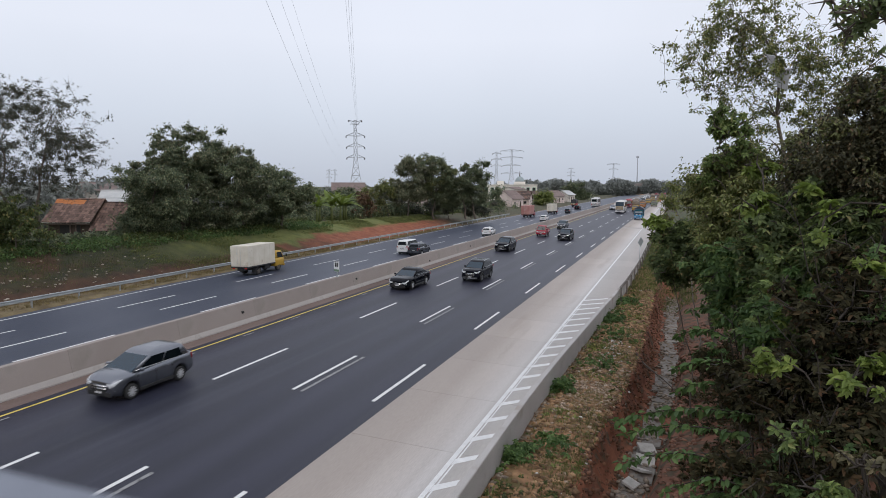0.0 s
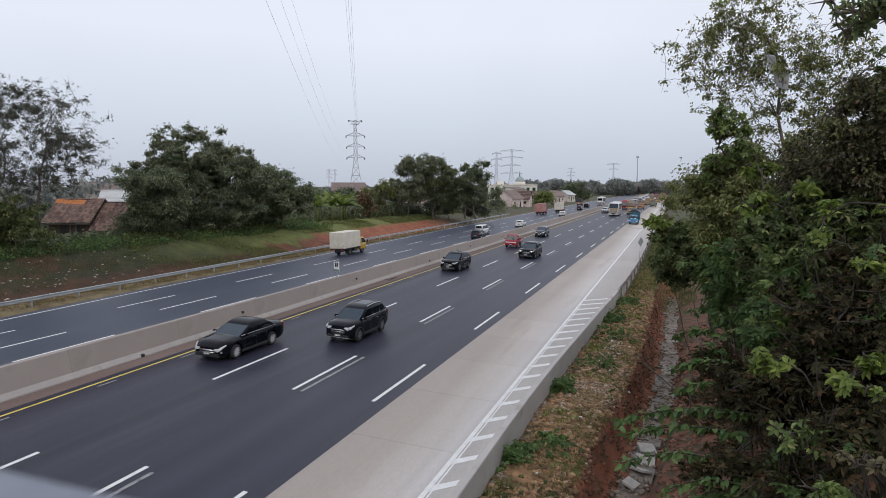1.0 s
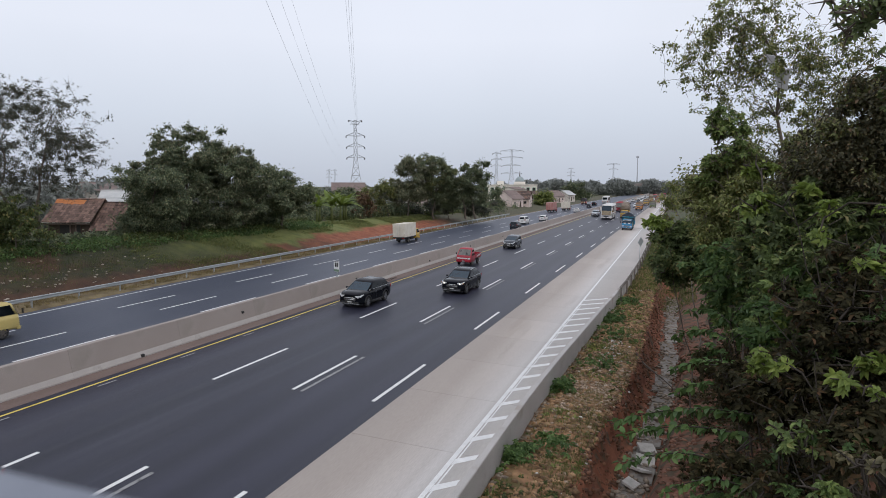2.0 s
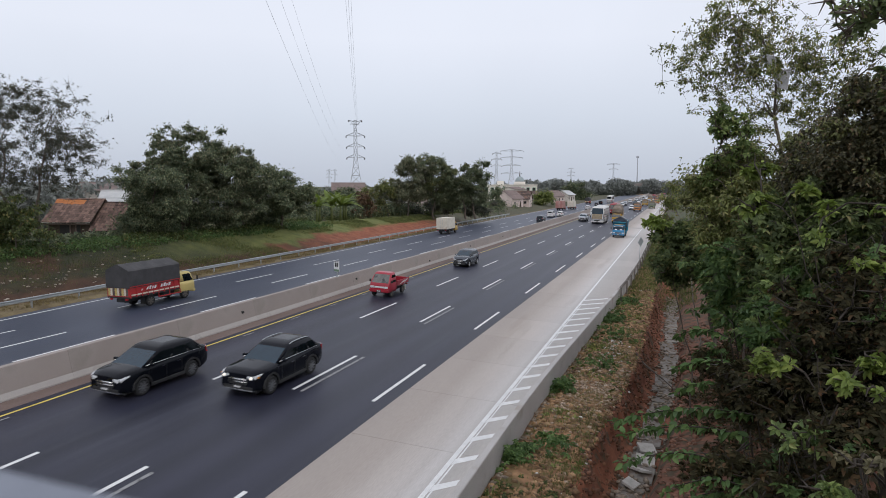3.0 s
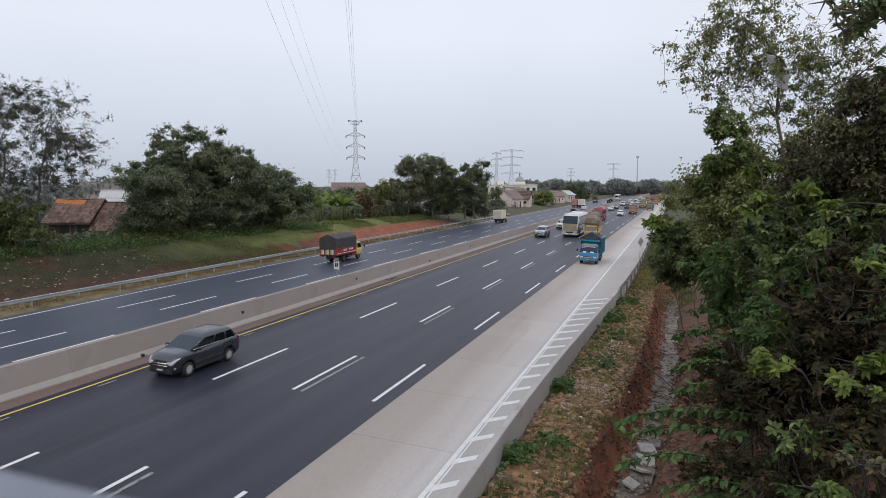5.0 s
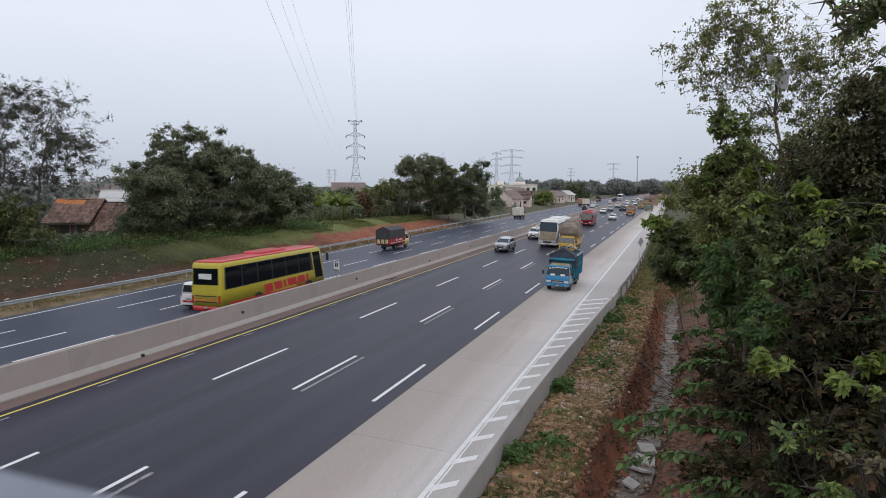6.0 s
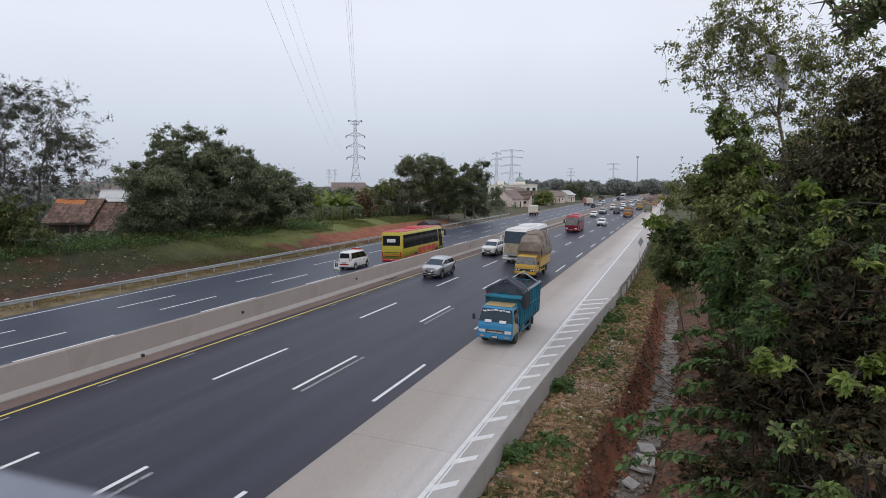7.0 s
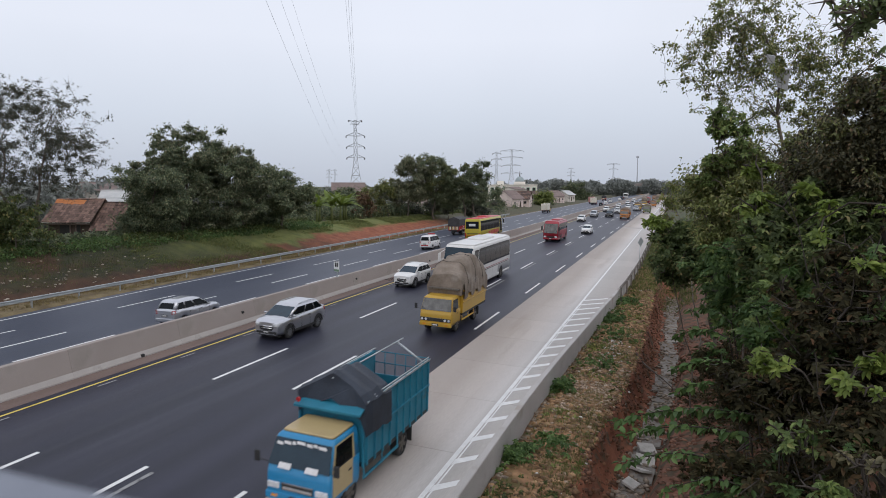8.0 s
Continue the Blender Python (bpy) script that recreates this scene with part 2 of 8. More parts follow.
RUBBER = surf("tyre_rubber", (0.018, 0.018, 0.019), (0.03, 0.03, 0.03), 8, 0.85, 0.2, 60)
RIM = surf("alloy_rim", (0.58, 0.58, 0.59), (0.68, 0.68, 0.69), 8, 0.35, 0, 40, metal=0.35)
RIM_DARK = surf("dusty_steel_rim", (0.10, 0.09, 0.08), (0.16, 0.14, 0.12), 8, 0.6, 0, 40, metal=0.4)
RIM_GUN = surf("gunmetal_rim", (0.16, 0.165, 0.175), (0.24, 0.245, 0.255), 8, 0.35, 0, 40, metal=0.5)
GLASS = surf("tinted_glass", (0.003, 0.005, 0.007), (0.006, 0.009, 0.011), 2, 0.03, 0, 20, spec=0.14)
SCREEN = surf("windscreen_glass", (0.008, 0.024, 0.040), (0.012, 0.033, 0.052), 2, 0.03, 0, 20, spec=0.45)
# Sky reflection and the cab behind the glass are painted into this pale colour.
PALE_GLASS = surf("pale_reflecting_windscreen", (0.10, 0.098, 0.092), (0.17, 0.165, 0.155), 3, 0.12, 0, 20, spots=(0.04, 0.04, 0.04), spot_scale=2.2, spot_amount=0.42)
BLACK = surf("black_plastic", (0.015, 0.015, 0.016), (0.03, 0.03, 0.03), 5, 0.6, 0.1, 50)
CHROME = surf("chrome", (0.6, 0.6, 0.6), (0.7, 0.7, 0.7), 5, 0.15, 0, 40, metal=1.0)
LAMP_GLASS = surf("clear_lamp_glass", (0.52, 0.54, 0.56), (0.72, 0.73, 0.75), 14, 0.08, 0, 40, coat=1.0)
LAMP_ON = glow("lit_headlight", (1.0, 0.93, 0.80), 1.1)
TAIL_RED = surf("red_lamp_glass", (0.35, 0.01, 0.012), (0.45, 0.02, 0.02), 6, 0.12, 0, 40, coat=1.0)
AMBER = surf("amber_lamp_glass", (0.7, 0.25, 0.02), (0.75, 0.3, 0.03), 6, 0.12, 0, 40, coat=1.0)
PLATE = surf("plate_dark", (0.03, 0.03, 0.03), (0.05, 0.05, 0.05), 6, 0.5, 0, 40)
PLATE_BAR = surf("plate_marks", (0.6, 0.6, 0.6), (0.7, 0.7, 0.7), 6, 0.5, 0, 40)
BARK = surf("bark", (0.075, 0.06, 0.048), (0.13, 0.105, 0.085), 3, 0.95, 0.6, 20, stretch=(1, 1, 0.25))
# Darker copy of the bark, with the thicket's shade in its colour.
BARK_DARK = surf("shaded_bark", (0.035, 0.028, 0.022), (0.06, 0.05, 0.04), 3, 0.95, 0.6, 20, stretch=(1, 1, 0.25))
BARK_PALE = surf("pale_bark", (0.17, 0.15, 0.125), (0.26, 0.235, 0.20), 3, 0.95, 0.6, 20, stretch=(1, 1, 0.25))


def leaf_mat(name, c1, c2, c3=None, amount=0.3, gloss=0.35):
    """Leaves: each takes its own tone between c1 and c2, a share of them c3; light shines through a little."""
    m = bpy.data.materials.new(name)
    m.use_nodes = True
    n, l = m.node_tree.nodes, m.node_tree.links
    b = n["Principled BSDF"]
    g = n.new("ShaderNodeNewGeometry")
    rp = n.new("ShaderNodeValToRGB")
    e = rp.color_ramp.elements
    e[0].position, e[0].color = 0.0, (*[v * 0.75 for v in c1], 1)
    e[1].position, e[1].color = 0.95, (*c2, 1)
    k = e.new(0.45); k.color = (*c1, 1)
    if c3:
        k = e.new(1 - amount); k.color = (*c2, 1)
        e[-1].position, e[-1].color = 1.0, (*c3, 1)
    l.new(g.outputs["Random Per Island"], rp.inputs[0])
    co = n.new("ShaderNodeTexCoord")
    nz = n.new("ShaderNodeTexNoise"); nz.inputs["Scale"].default_value = 0.7; nz.inputs["Detail"].default_value = 3
    l.new(co.outputs["Object"], nz.inputs["Vector"])
    mr = n.new("ShaderNodeMapRange"); mr.inputs["From Min"].default_value, mr.inputs["From Max"].default_value = 0.3, 0.7
    mr.inputs["To Min"].default_value, mr.inputs["To Max"].default_value = 0.7, 1.3
    l.new(nz.outputs[0], mr.inputs["Value"])
    vm = n.new("ShaderNodeVectorMath"); vm.operation = "SCALE"
    l.new(rp.outputs[0], vm.inputs[0]); l.new(mr.outputs[0], vm.inputs["Scale"])
    l.new(vm.outputs[0], b.inputs["Base Color"])
    b.inputs["Roughness"].default_value, b.inputs["Specular IOR Level"].default_value = 0.5, gloss
    tr = n.new("ShaderNodeBsdfTranslucent"); ms = n.new("ShaderNodeMixShader"); ms.inputs[0].default_value = 0.35
    l.new(vm.outputs[0], tr.inputs["Color"]); l.new(b.outputs[0], ms.inputs[1]); l.new(tr.outputs[0], ms.inputs[2])
    l.new(ms.outputs[0], n["Material Output"].inputs["Surface"])
    return m


LEAF_DARK = leaf_mat("dark_leaves", (0.070, 0.094, 0.031), (0.15, 0.185, 0.058), (0.23, 0.18, 0.062), 0.14)
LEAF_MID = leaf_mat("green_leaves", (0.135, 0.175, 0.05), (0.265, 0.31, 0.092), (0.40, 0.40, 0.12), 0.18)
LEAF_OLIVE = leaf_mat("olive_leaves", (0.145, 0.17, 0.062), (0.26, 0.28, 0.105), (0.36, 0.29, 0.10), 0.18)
LEAF_GREY_OLIVE = leaf_mat("grey_olive_leaves", (0.17, 0.185, 0.115), (0.30, 0.31, 0.20), (0.33, 0.26, 0.16), 0.2)
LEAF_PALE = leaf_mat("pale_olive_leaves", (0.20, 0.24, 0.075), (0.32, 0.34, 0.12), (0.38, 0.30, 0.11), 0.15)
LEAF_LEFT = leaf_mat("hedge_leaves", (0.105, 0.135, 0.075), (0.235, 0.27, 0.150), (0.32, 0.29, 0.17), 0.14)
LEAF_DULL = leaf_mat("dull_leaves", (0.080, 0.090, 0.066), (0.135, 0.14, 0.102), (0.17, 0.12, 0.08), 0.15)
LEAF_BANANA = leaf_mat("banana_leaves", (0.17, 0.23, 0.045), (0.33, 0.36, 0.08))
GRASS_DRY = leaf_mat("dry_grass", (0.22, 0.17, 0.075), (0.32, 0.255, 0.12))
# Greyed and lightened: distance haze is put into the leaf colour.
LEAF_FAR = leaf_mat("hazed_leaves", (0.235, 0.25, 0.23), (0.30, 0.315, 0.29))
LEAF_RUST = leaf_mat("rusty_leaves", (0.13, 0.08, 0.045), (0.19, 0.12, 0.065))
WOOD_DARK = leaf_mat("dark_thicket_leaves", (0.096, 0.130, 0.053), (0.210, 0.264, 0.100), (0.264, 0.216, 0.096), 0.12, 0.25)
WOOD_MID = leaf_mat("mid_green_leaves", (0.136, 0.195, 0.066), (0.260, 0.336, 0.112), (0.354, 0.354, 0.130), 0.12, 0.25)
WOOD_BROWN = leaf_mat("withered_thicket_leaves", (0.074, 0.073, 0.040), (0.138, 0.130, 0.066), (0.185, 0.118, 0.065), 0.20)
# Darkened, low-gloss leaves: the shade low in the wood is painted in.
WOOD_DEEP = leaf_mat("deep_shade_leaves", (0.046, 0.043, 0.023), (0.088, 0.080, 0.040), (0.135, 0.076, 0.043), 0.2, 0.08)
WOOD_OLIVE = leaf_mat("olive_shrub_leaves", (0.16, 0.18, 0.07), (0.27, 0.285, 0.11), (0.33, 0.28, 0.13), 0.12)
WOOD_GREEN = leaf_mat("fresh_green_leaves", (0.085, 0.150, 0.050), (0.16, 0.24, 0.080), None, 0.3, 0.25)
WOOD_BRIGHT = leaf_mat("bright_tip_leaves", (0.17, 0.24, 0.05), (0.29, 0.36, 0.085))
WOOD_TAN = leaf_mat("tan_leaves", (0.12, 0.11, 0.058), (0.20, 0.17, 0.095))
GRASS = leaf_mat("grass_blades", (0.12, 0.15, 0.045), (0.19, 0.215, 0.07), (0.26, 0.22, 0.10), 0.25)


# ---- mesh helpers ----
def part(name, bm, material, parent=None, label=""):
    me = bpy.data.meshes.new(name)
    bm.normal_update()
    bm.to_mesh(me)
    bm.free()
    for mt in (material if isinstance(material, (list, tuple)) else [material]):
        me.materials.append(mt)
    ob = new(name, me)
    if parent:
        ob.parent = parent
    return tagged(ob, label)


def empty(name, label, category, group="", kind="", m=None):
    ob = new(name)
    ob.empty_display_size = 0.3
    if m:
        ob.matrix_basis = m
    return tagged(ob, label, category, group, kind)


def box(bm, x0, x1, y0, y1, z0, z1, bevel=0.0):
    vs = [bm.verts.new((x, y, z)) for x in (x0, x1) for y in (y0, y1) for z in (z0, z1)]
    fs = [bm.faces.new([vs[i] for i in f]) for f in ((0, 1, 3, 2), (4, 6, 7, 5), (0, 4, 5, 1), (2, 3, 7, 6), (0, 2, 6, 4), (1, 5, 7, 3))]
    if bevel:
        es = list({e for f in fs for e in f.edges})
        bmesh.ops.bevel(bm, geom=es, offset=bevel, segments=2, affect="EDGES", profile=0.5)
    return bm


def boxed(*a, bevel=0.0):
    return box(bmesh.new(), *a, bevel=bevel)


def tube(bm, p0, p1, r0, r1, sides=6, cap=True):
    p0, p1 = Vector(p0), Vector(p1)
    q = (p1 - p0).to_track_quat("Z", "Y")
    rings = []
    for p, r in ((p0, r0), (p1, r1)):
        rings.append([bm.verts.new(p + q @ Vector((r * math.cos(2 * math.pi * i / sides), r * math.sin(2 * math.pi * i / sides), 0))) for i in range(sides)])
    for i in range(sides):
        f = bm.faces.new((rings[0][i], rings[0][(i + 1) % sides], rings[1][(i + 1) % sides], rings[1][i]))
        f.smooth = True
    if cap:
        bm.faces.new(list(reversed(rings[0])))
        bm.faces.new(rings[1])
    return bm


def tubed(*a, **k):
    return tube(bmesh.new(), *a, **k)


def loft(bm, sections, close=True, caps=True, smooth=True):
    """Skin over sections, lists of points of one length."""
    rows = [[bm.verts.new(p) for p in s] for s in sections]
    n = len(rows[0])
    for a, b in zip(rows, rows[1:]):
        for i in range(n if close else n - 1):
            f = bm.faces.new((a[i], a[(i + 1) % n], b[(i + 1) % n], b[i]))
            f.smooth = smooth
    if caps and close:
        bm.faces.new(list(reversed(rows[0])))
        bm.faces.new(rows[-1])
    bmesh.ops.recalc_face_normals(bm, faces=bm.faces[:])
    return bm


def slab(bm, pts, d):
    """A plate over the polygon pts, raised by the vector d."""
    d = Vector(d)
    a = [bm.verts.new(Vector(p)) for p in pts]
    b = [bm.verts.new(Vector(p) + d) for p in pts]
    n = len(pts)
    bm.faces.new(list(reversed(a)))
    bm.faces.new(b)
    for i in range(n):
        bm.faces.new((a[i], a[(i + 1) % n], b[(i + 1) % n], b[i]))
    bmesh.ops.recalc_face_normals(bm, faces=bm.faces[:])
    return bm


def mesh_np(name, verts, quads, material, parent=None, label="", smooth=False):
    """A mesh of quads from numpy arrays."""
    me = bpy.data.meshes.new(name)
    me.vertices.add(len(verts))
    me.vertices.foreach_set("co", np.ascontiguousarray(verts, dtype=np.float32).ravel())
    me.loops.add(quads.size)
    me.loops.foreach_set("vertex_index", np.ascontiguousarray(quads, dtype=np.int32).ravel())
    me.polygons.add(len(quads))
    me.polygons.foreach_set("loop_start", np.arange(0, quads.size, quads.shape[1], dtype=np.int32))
    me.polygons.foreach_set("loop_total", np.full(len(quads), quads.shape[1], dtype=np.int32))
    me.update(calc_edges=True)
    me.materials.append(material)
    ob = new(name, me)
    if parent:
        ob.parent = parent
    return tagged(ob, label)
# ---- ground and roads ----
SLOPE, X_REF = -0.034, -10.79          # crossfall of the near carriageway
FSLOPE, FX_REF, FZ_REF = 0.02, -33.8, -0.40
Y_NEAR, Y_FAR = -12.0, 620.0


def z_near(x):
    return SLOPE * (x - X_REF)


def z_far(x):
    return FZ_REF + FSLOPE * (x - FX_REF)


def edge_x(y):
    """Outer edge of the concrete strip: it widens away from the bridge."""
    return float(np.interp(y, [0, 15, 22, 26, 32, 37, 44, 50, 57, 71, 90, 400], [-5.45, -5.37, -5.36, -5.30, -5.11, -4.90, -4.61, -4.31, -4.04, -3.80, -3.8, -3.8]))


def ease(v):
    v = min(1.0, max(0.0, v))
    return v * v * (3 - 2 * v)


def ditch_x(y):
    """Middle of the ditch, which bends towards the wall near the bridge."""
    return float(np.interp(y, [8, 23, 28, 34, 42, 78], [-1.62, -1.2, -0.73, -0.35, -0.2, -0.1]))


def ground_z(x, y):
    """Lie of the land: bank and village side, road bed, verge with its ditch, wooded side."""
    top = float(np.interp(y, [0, 40, 80, 130, 220, 400], [2.3, 2.3, 1.9, 1.4, 0.6, 0.2]))
    e = edge_x(y)
    d = ditch_x(y)
    brink = d - 1.34 + 0.22 * noise.noise(Vector((0, y * 0.55, 2))) + 0.12 * noise.noise(Vector((0, y * 1.7, 7)))
    foot = d - 0.92 + 0.20 * noise.noise(Vector((3, y * 0.7, 4)))
    xs = [-3000, -400, -90, -58, -55, -47.5, -44.5, -43, -6.2, -5.6, e + 0.02, e + 0.03, e + 0.6, brink - 0.5, brink, brink + 0.16, foot, d - 0.5, d + 0.6, d + 0.95, 2.4, 5.0, 9, 60, 3000]
    zs = [-1, 0, top - 0.8, top + 0.1, top - 0.2, -0.72, -0.7, -1.3, -1.6, -1.6, -1.5, -1.22, -1.12, -1.22, -1.42, -2.05, -2.72, -3.0, -3.0, -2.35, -1.7, -0.6, 0.0, 0.0, -1]
    z = float(np.interp(x, xs, zs))
    if x > e + 0.025:
        flat = ease((y - 62) / 25)
        z = z * (1 - flat) + flat * min(0.0, -0.95 + 0.04 * max(0.0, x))
    far = ease((y - 250) / 300)
    if x < -45 or x > e:
        rough = 0.12 if -60 < x < 9 else 0.5
        z += rough * noise.noise(Vector((x * 0.7, y * 0.35, 0))) * (0.35 if d - 0.7 < x < d + 0.9 else 1.0)
        z += 0.07 * noise.noise(Vector((x * 2.6, y * 2.1, 5)))
    return z * (1 - far) + min(z, -1.2) * far


def build_ground():
    xs = [-3000, -1500, -700, -400, -250, -160, -110, -90, -75, -65, -60, -58, -57] + [-56 + 0.55 * i for i in range(23)] + [-43, -30, -15, -6.2, -5.6, -5.42]
    xs += [-5.2, -4.9, -4.6, -4.3, -4.0, -3.7, -3.4, -3.1, -2.85, -2.6, -2.4, -2.2, -2.1, -2.0, -1.9, -1.82, -1.74, -1.66, -1.58, -1.5, -1.4, -1.3, -1.2, -1.1, -1.0, -0.9, -0.6, -0.2, 0.2, 0.4, 0.6, 0.9, 1.3, 1.8, 2.4, 3.2, 4, 5, 7, 9, 14, 25, 60, 150, 400, 1200, 3000]
    ys = [-300, -60, -20, -5, 2] + [8 + 0.36 * i for i in range(150)] + [62 + 1.5 * i for i in range(50)] + [138, 150, 170, 200, 250, 320, 450, 650, 1000, 1800, 4000]
    bm = bmesh.new()
    grid = []
    for y in ys:
        row = []
        for x in xs:
            xx = x
            if x == -5.42:
                xx = edge_x(y) + 0.02
            elif -5.3 < x < -2.1:      # verge, between the wall and the ditch's brink
                xx = edge_x(y) + 0.035 + (x + 5.2) / 3.1 * (ditch_x(y) - 1.68 - edge_x(y))
            elif -2.15 < x < 2.3:      # the ditch follows its bend
                xx = x + (ditch_x(y) + 0.42) * min(1.0, (2.4 - x) / 1.8)
            row.append(bm.verts.new((xx, y, ground_z(xx, y))))
        grid.append(row)
    for j in range(len(ys) - 1):
        for i in range(len(xs) - 1):
            f = bm.faces.new((grid[j][i], grid[j][i + 1], grid[j + 1][i + 1], grid[j + 1][i]))
            x = 0.5 * (xs[i] + xs[i + 1])
            y = ys[j]
            if x < -66 or x > 60:
                f.material_index = 4 if x < -90 or x > 9 else 1
            elif x < -43:
                f.material_index = 0
            elif y > 75 and x > -5.5:
                f.material_index = 1
            elif x < -1.86:
                f.material_index = 2
            elif x > 7.5:
                f.material_index = 1
            else:
                f.material_index = 3 if x < 0.3 else 5
            f.smooth = True
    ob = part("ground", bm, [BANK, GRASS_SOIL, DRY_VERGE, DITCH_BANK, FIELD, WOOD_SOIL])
    tagged(ob, "red earth and rough grass ground with a ditch beside the motorway", "ground", kind="structure")


def strip_mesh(x0, x1, zf, lift, y0, y1, skirt=0.0):
    """A strip along the road between two edges, given as numbers or functions of y."""
    fx0 = x0 if callable(x0) else (lambda y: x0)
    fx1 = x1 if callable(x1) else (lambda y: x1)
    bm = bmesh.new()
    ys = np.arange(y0, min(y1, 100), 4.0).tolist() + [float(y0)] * (y0 >= 100) + [y for y in np.arange(100, y1 + 1, 20.0).tolist() if y > y0]
    prev = None
    for y in ys:
        a, b = fx0(y), fx1(y)
        row = [bm.verts.new((a, y, zf(a) + lift - skirt)), bm.verts.new((a, y, zf(a) + lift)), bm.verts.new((b, y, zf(b) + lift)), bm.verts.new((b, y, zf(b) + lift - skirt))]
        if skirt == 0:
            row = row[1:3]
        if prev:
            for i in range(len(row) - 1):
                bm.faces.new((prev[i], prev[i + 1], row[i + 1], row[i]))
        prev = row
    bmesh.ops.recalc_face_normals(bm, faces=bm.faces[:])
    return bm


LANE_L, LANE_M, LANE_R = -18.0, -14.33, -10.8
ASPH_EDGE = -10.12
YELLOW_X = -21.75
FROW_C, FROW_B, FROW_A = -30.5, -34.05, -37.75


def far_edge(y):
    return float(np.interp(y, [0, 28, 43, 62, 83, 123, 250], [-41.3, -41.75, -42.35, -42.7, -43.3, -44.1, -44.8]))


def build_roads():
    road = part("road_near", strip_mesh(-22.2, ASPH_EDGE, z_near, 0.0, Y_NEAR, Y_FAR, 0.5), ASPHALT)
    tagged(road, "dark new asphalt carriageway with white lane dashes", "road", kind="structure")
    far = part("road_far", strip_mesh(lambda y: far_edge(y) - 0.9, -23.9, z_far, 0.0, Y_NEAR, Y_FAR, 0.5), ASPHALT_FAR)
    tagged(far, "blue-grey worn asphalt carriageway beyond the median barrier", "road", kind="structure")
    dust = part("dusty_shoulder", strip_mesh(lambda y: -25.0 - 2.6 * ease((y - 70) / 60) - 0.5 * math.sin(y * 0.11) - 0.3 * math.sin(y * 0.37), -23.9, z_far, 0.005, 40.0, 400.0), GRIT)
    tagged(dust, "brown dust along the inner shoulder of the far carriageway", "road edge", kind="structure")
    grit = part("grit_strip", strip_mesh(-23.1, -22.15, z_near, 0.006, Y_NEAR, Y_FAR, 0.4), GRIT)
    tagged(grit, "brown gritty strip at the foot of the barrier", "road edge", kind="structure")

    # concrete lane, cast in bays
    lane = empty("concrete_lane", "pale cast concrete emergency lane with a widening edge", "pavement", kind="structure")
    y = Y_NEAR
    while y < 140:
        bm = bmesh.new()
        y1 = y + 5.0
        a, b = edge_x(y), edge_x(y1)
        pts = [(ASPH_EDGE + 0.004, y + 0.008), (a, y + 0.008), (b, y1 - 0.008), (ASPH_EDGE + 0.004, y1 - 0.008)]
        slab(bm, [(px, py, z_near(px) - 0.28) for px, py in pts], (0, 0, 0.285))
        part("bay", bm, CONCRETE, lane)
        y = y1
    part("joint_strip", slab(bmesh.new(), [(ASPH_EDGE + 0.3, 127.4, z_near(ASPH_EDGE + 0.3) + 0.006), (-5.2, 127.4, z_near(-5.2) + 0.006), (-5.2, 129.6, z_near(-5.2) + 0.006), (ASPH_EDGE + 0.3, 129.6, z_near(ASPH_EDGE + 0.3) + 0.006)], (0, 0, 0.006)), CONCRETE_FOOT, lane, "pale cross joint")
    part("far_bay", strip_mesh(ASPH_EDGE + 0.004, edge_x, z_near, 0.005, 143.0, Y_FAR, 0.3), CONCRETE, lane)

    # retaining wall under the concrete lane's edge
    bm = bmesh.new()
    sections = []
    for y in np.arange(Y_NEAR, 130, 3.0):
        x = edge_x(float(y))
        zt = z_near(x)
        sections.append([(x - 0.22, y, zt + 0.012), (x - 0.02, y, zt + 0.012), (x + 0.01, y, zt - 0.02), (x + 0.03, y, -2.2), (x - 0.3, y, -2.2)])
    loft(bm, sections, smooth=False)
    tagged(part("retaining_wall", bm, WALL_PALE), "grey concrete retaining wall under the lane edge", "wall", kind="structure")

    # median barrier: sloping foot and tall steep face, in cast segments
    wall = empty("median_barrier", "grey concrete median barrier with a pale sloping foot", "barrier", kind="structure")
    z0 = z_near(-23.0)
    prof_foot = [(-23.60, z0 - 0.6), (-22.98, z0 - 0.6), (-22.98, z0 + 0.06), (-23.10, z0 + 0.27), (-23.60, z0 + 0.27)]
    prof_top = [(-23.60, z0 + 0.27), (-23.102, z0 + 0.27), (-23.30, z0 + 1.19), (-23.33, z0 + 1.22), (-23.53, z0 + 1.22), (-23.56, z0 + 1.19), (-23.95, z_far(-24) - 0.4)]
    seg = 6.0

    def cast(prof, length):
        bm = bmesh.new()
        return loft(bm, [[(x, 0.003, z) for x, z in prof], [(x, length - 0.003, z) for x, z in prof]], smooth=False)

    face0 = part("barrier_segment", cast(prof_top, seg), CONCRETE_WALL, wall)
    foot0 = part("barrier_foot", cast(prof_foot, seg), CONCRETE_FOOT, wall)
    face0.location.y = foot0.location.y = Y_NEAR
    y = Y_NEAR + seg
    while y < 200:
        for o in (face0, foot0):
            c = o.copy()
            scene.collection.objects.link(c)
            c.location.y = y
        y += seg
    far_wall = part("far_segment", cast(prof_top, Y_FAR - y), CONCRETE_WALL, wall)
    far_foot = part("far_foot", cast(prof_foot, Y_FAR - y), CONCRETE_FOOT, wall)
    far_wall.location.y = far_foot.location.y = y

    # lines
    line = part("yellow_line", strip_mesh(YELLOW_X - 0.06, YELLOW_X + 0.06, z_near, 0.007, Y_NEAR, Y_FAR), YELLOW_LINE, road)
    part("thin_edge_line", strip_mesh(-6.16, -6.11, z_near, 0.010, Y_NEAR, 48), WHITE_LINE, lane)
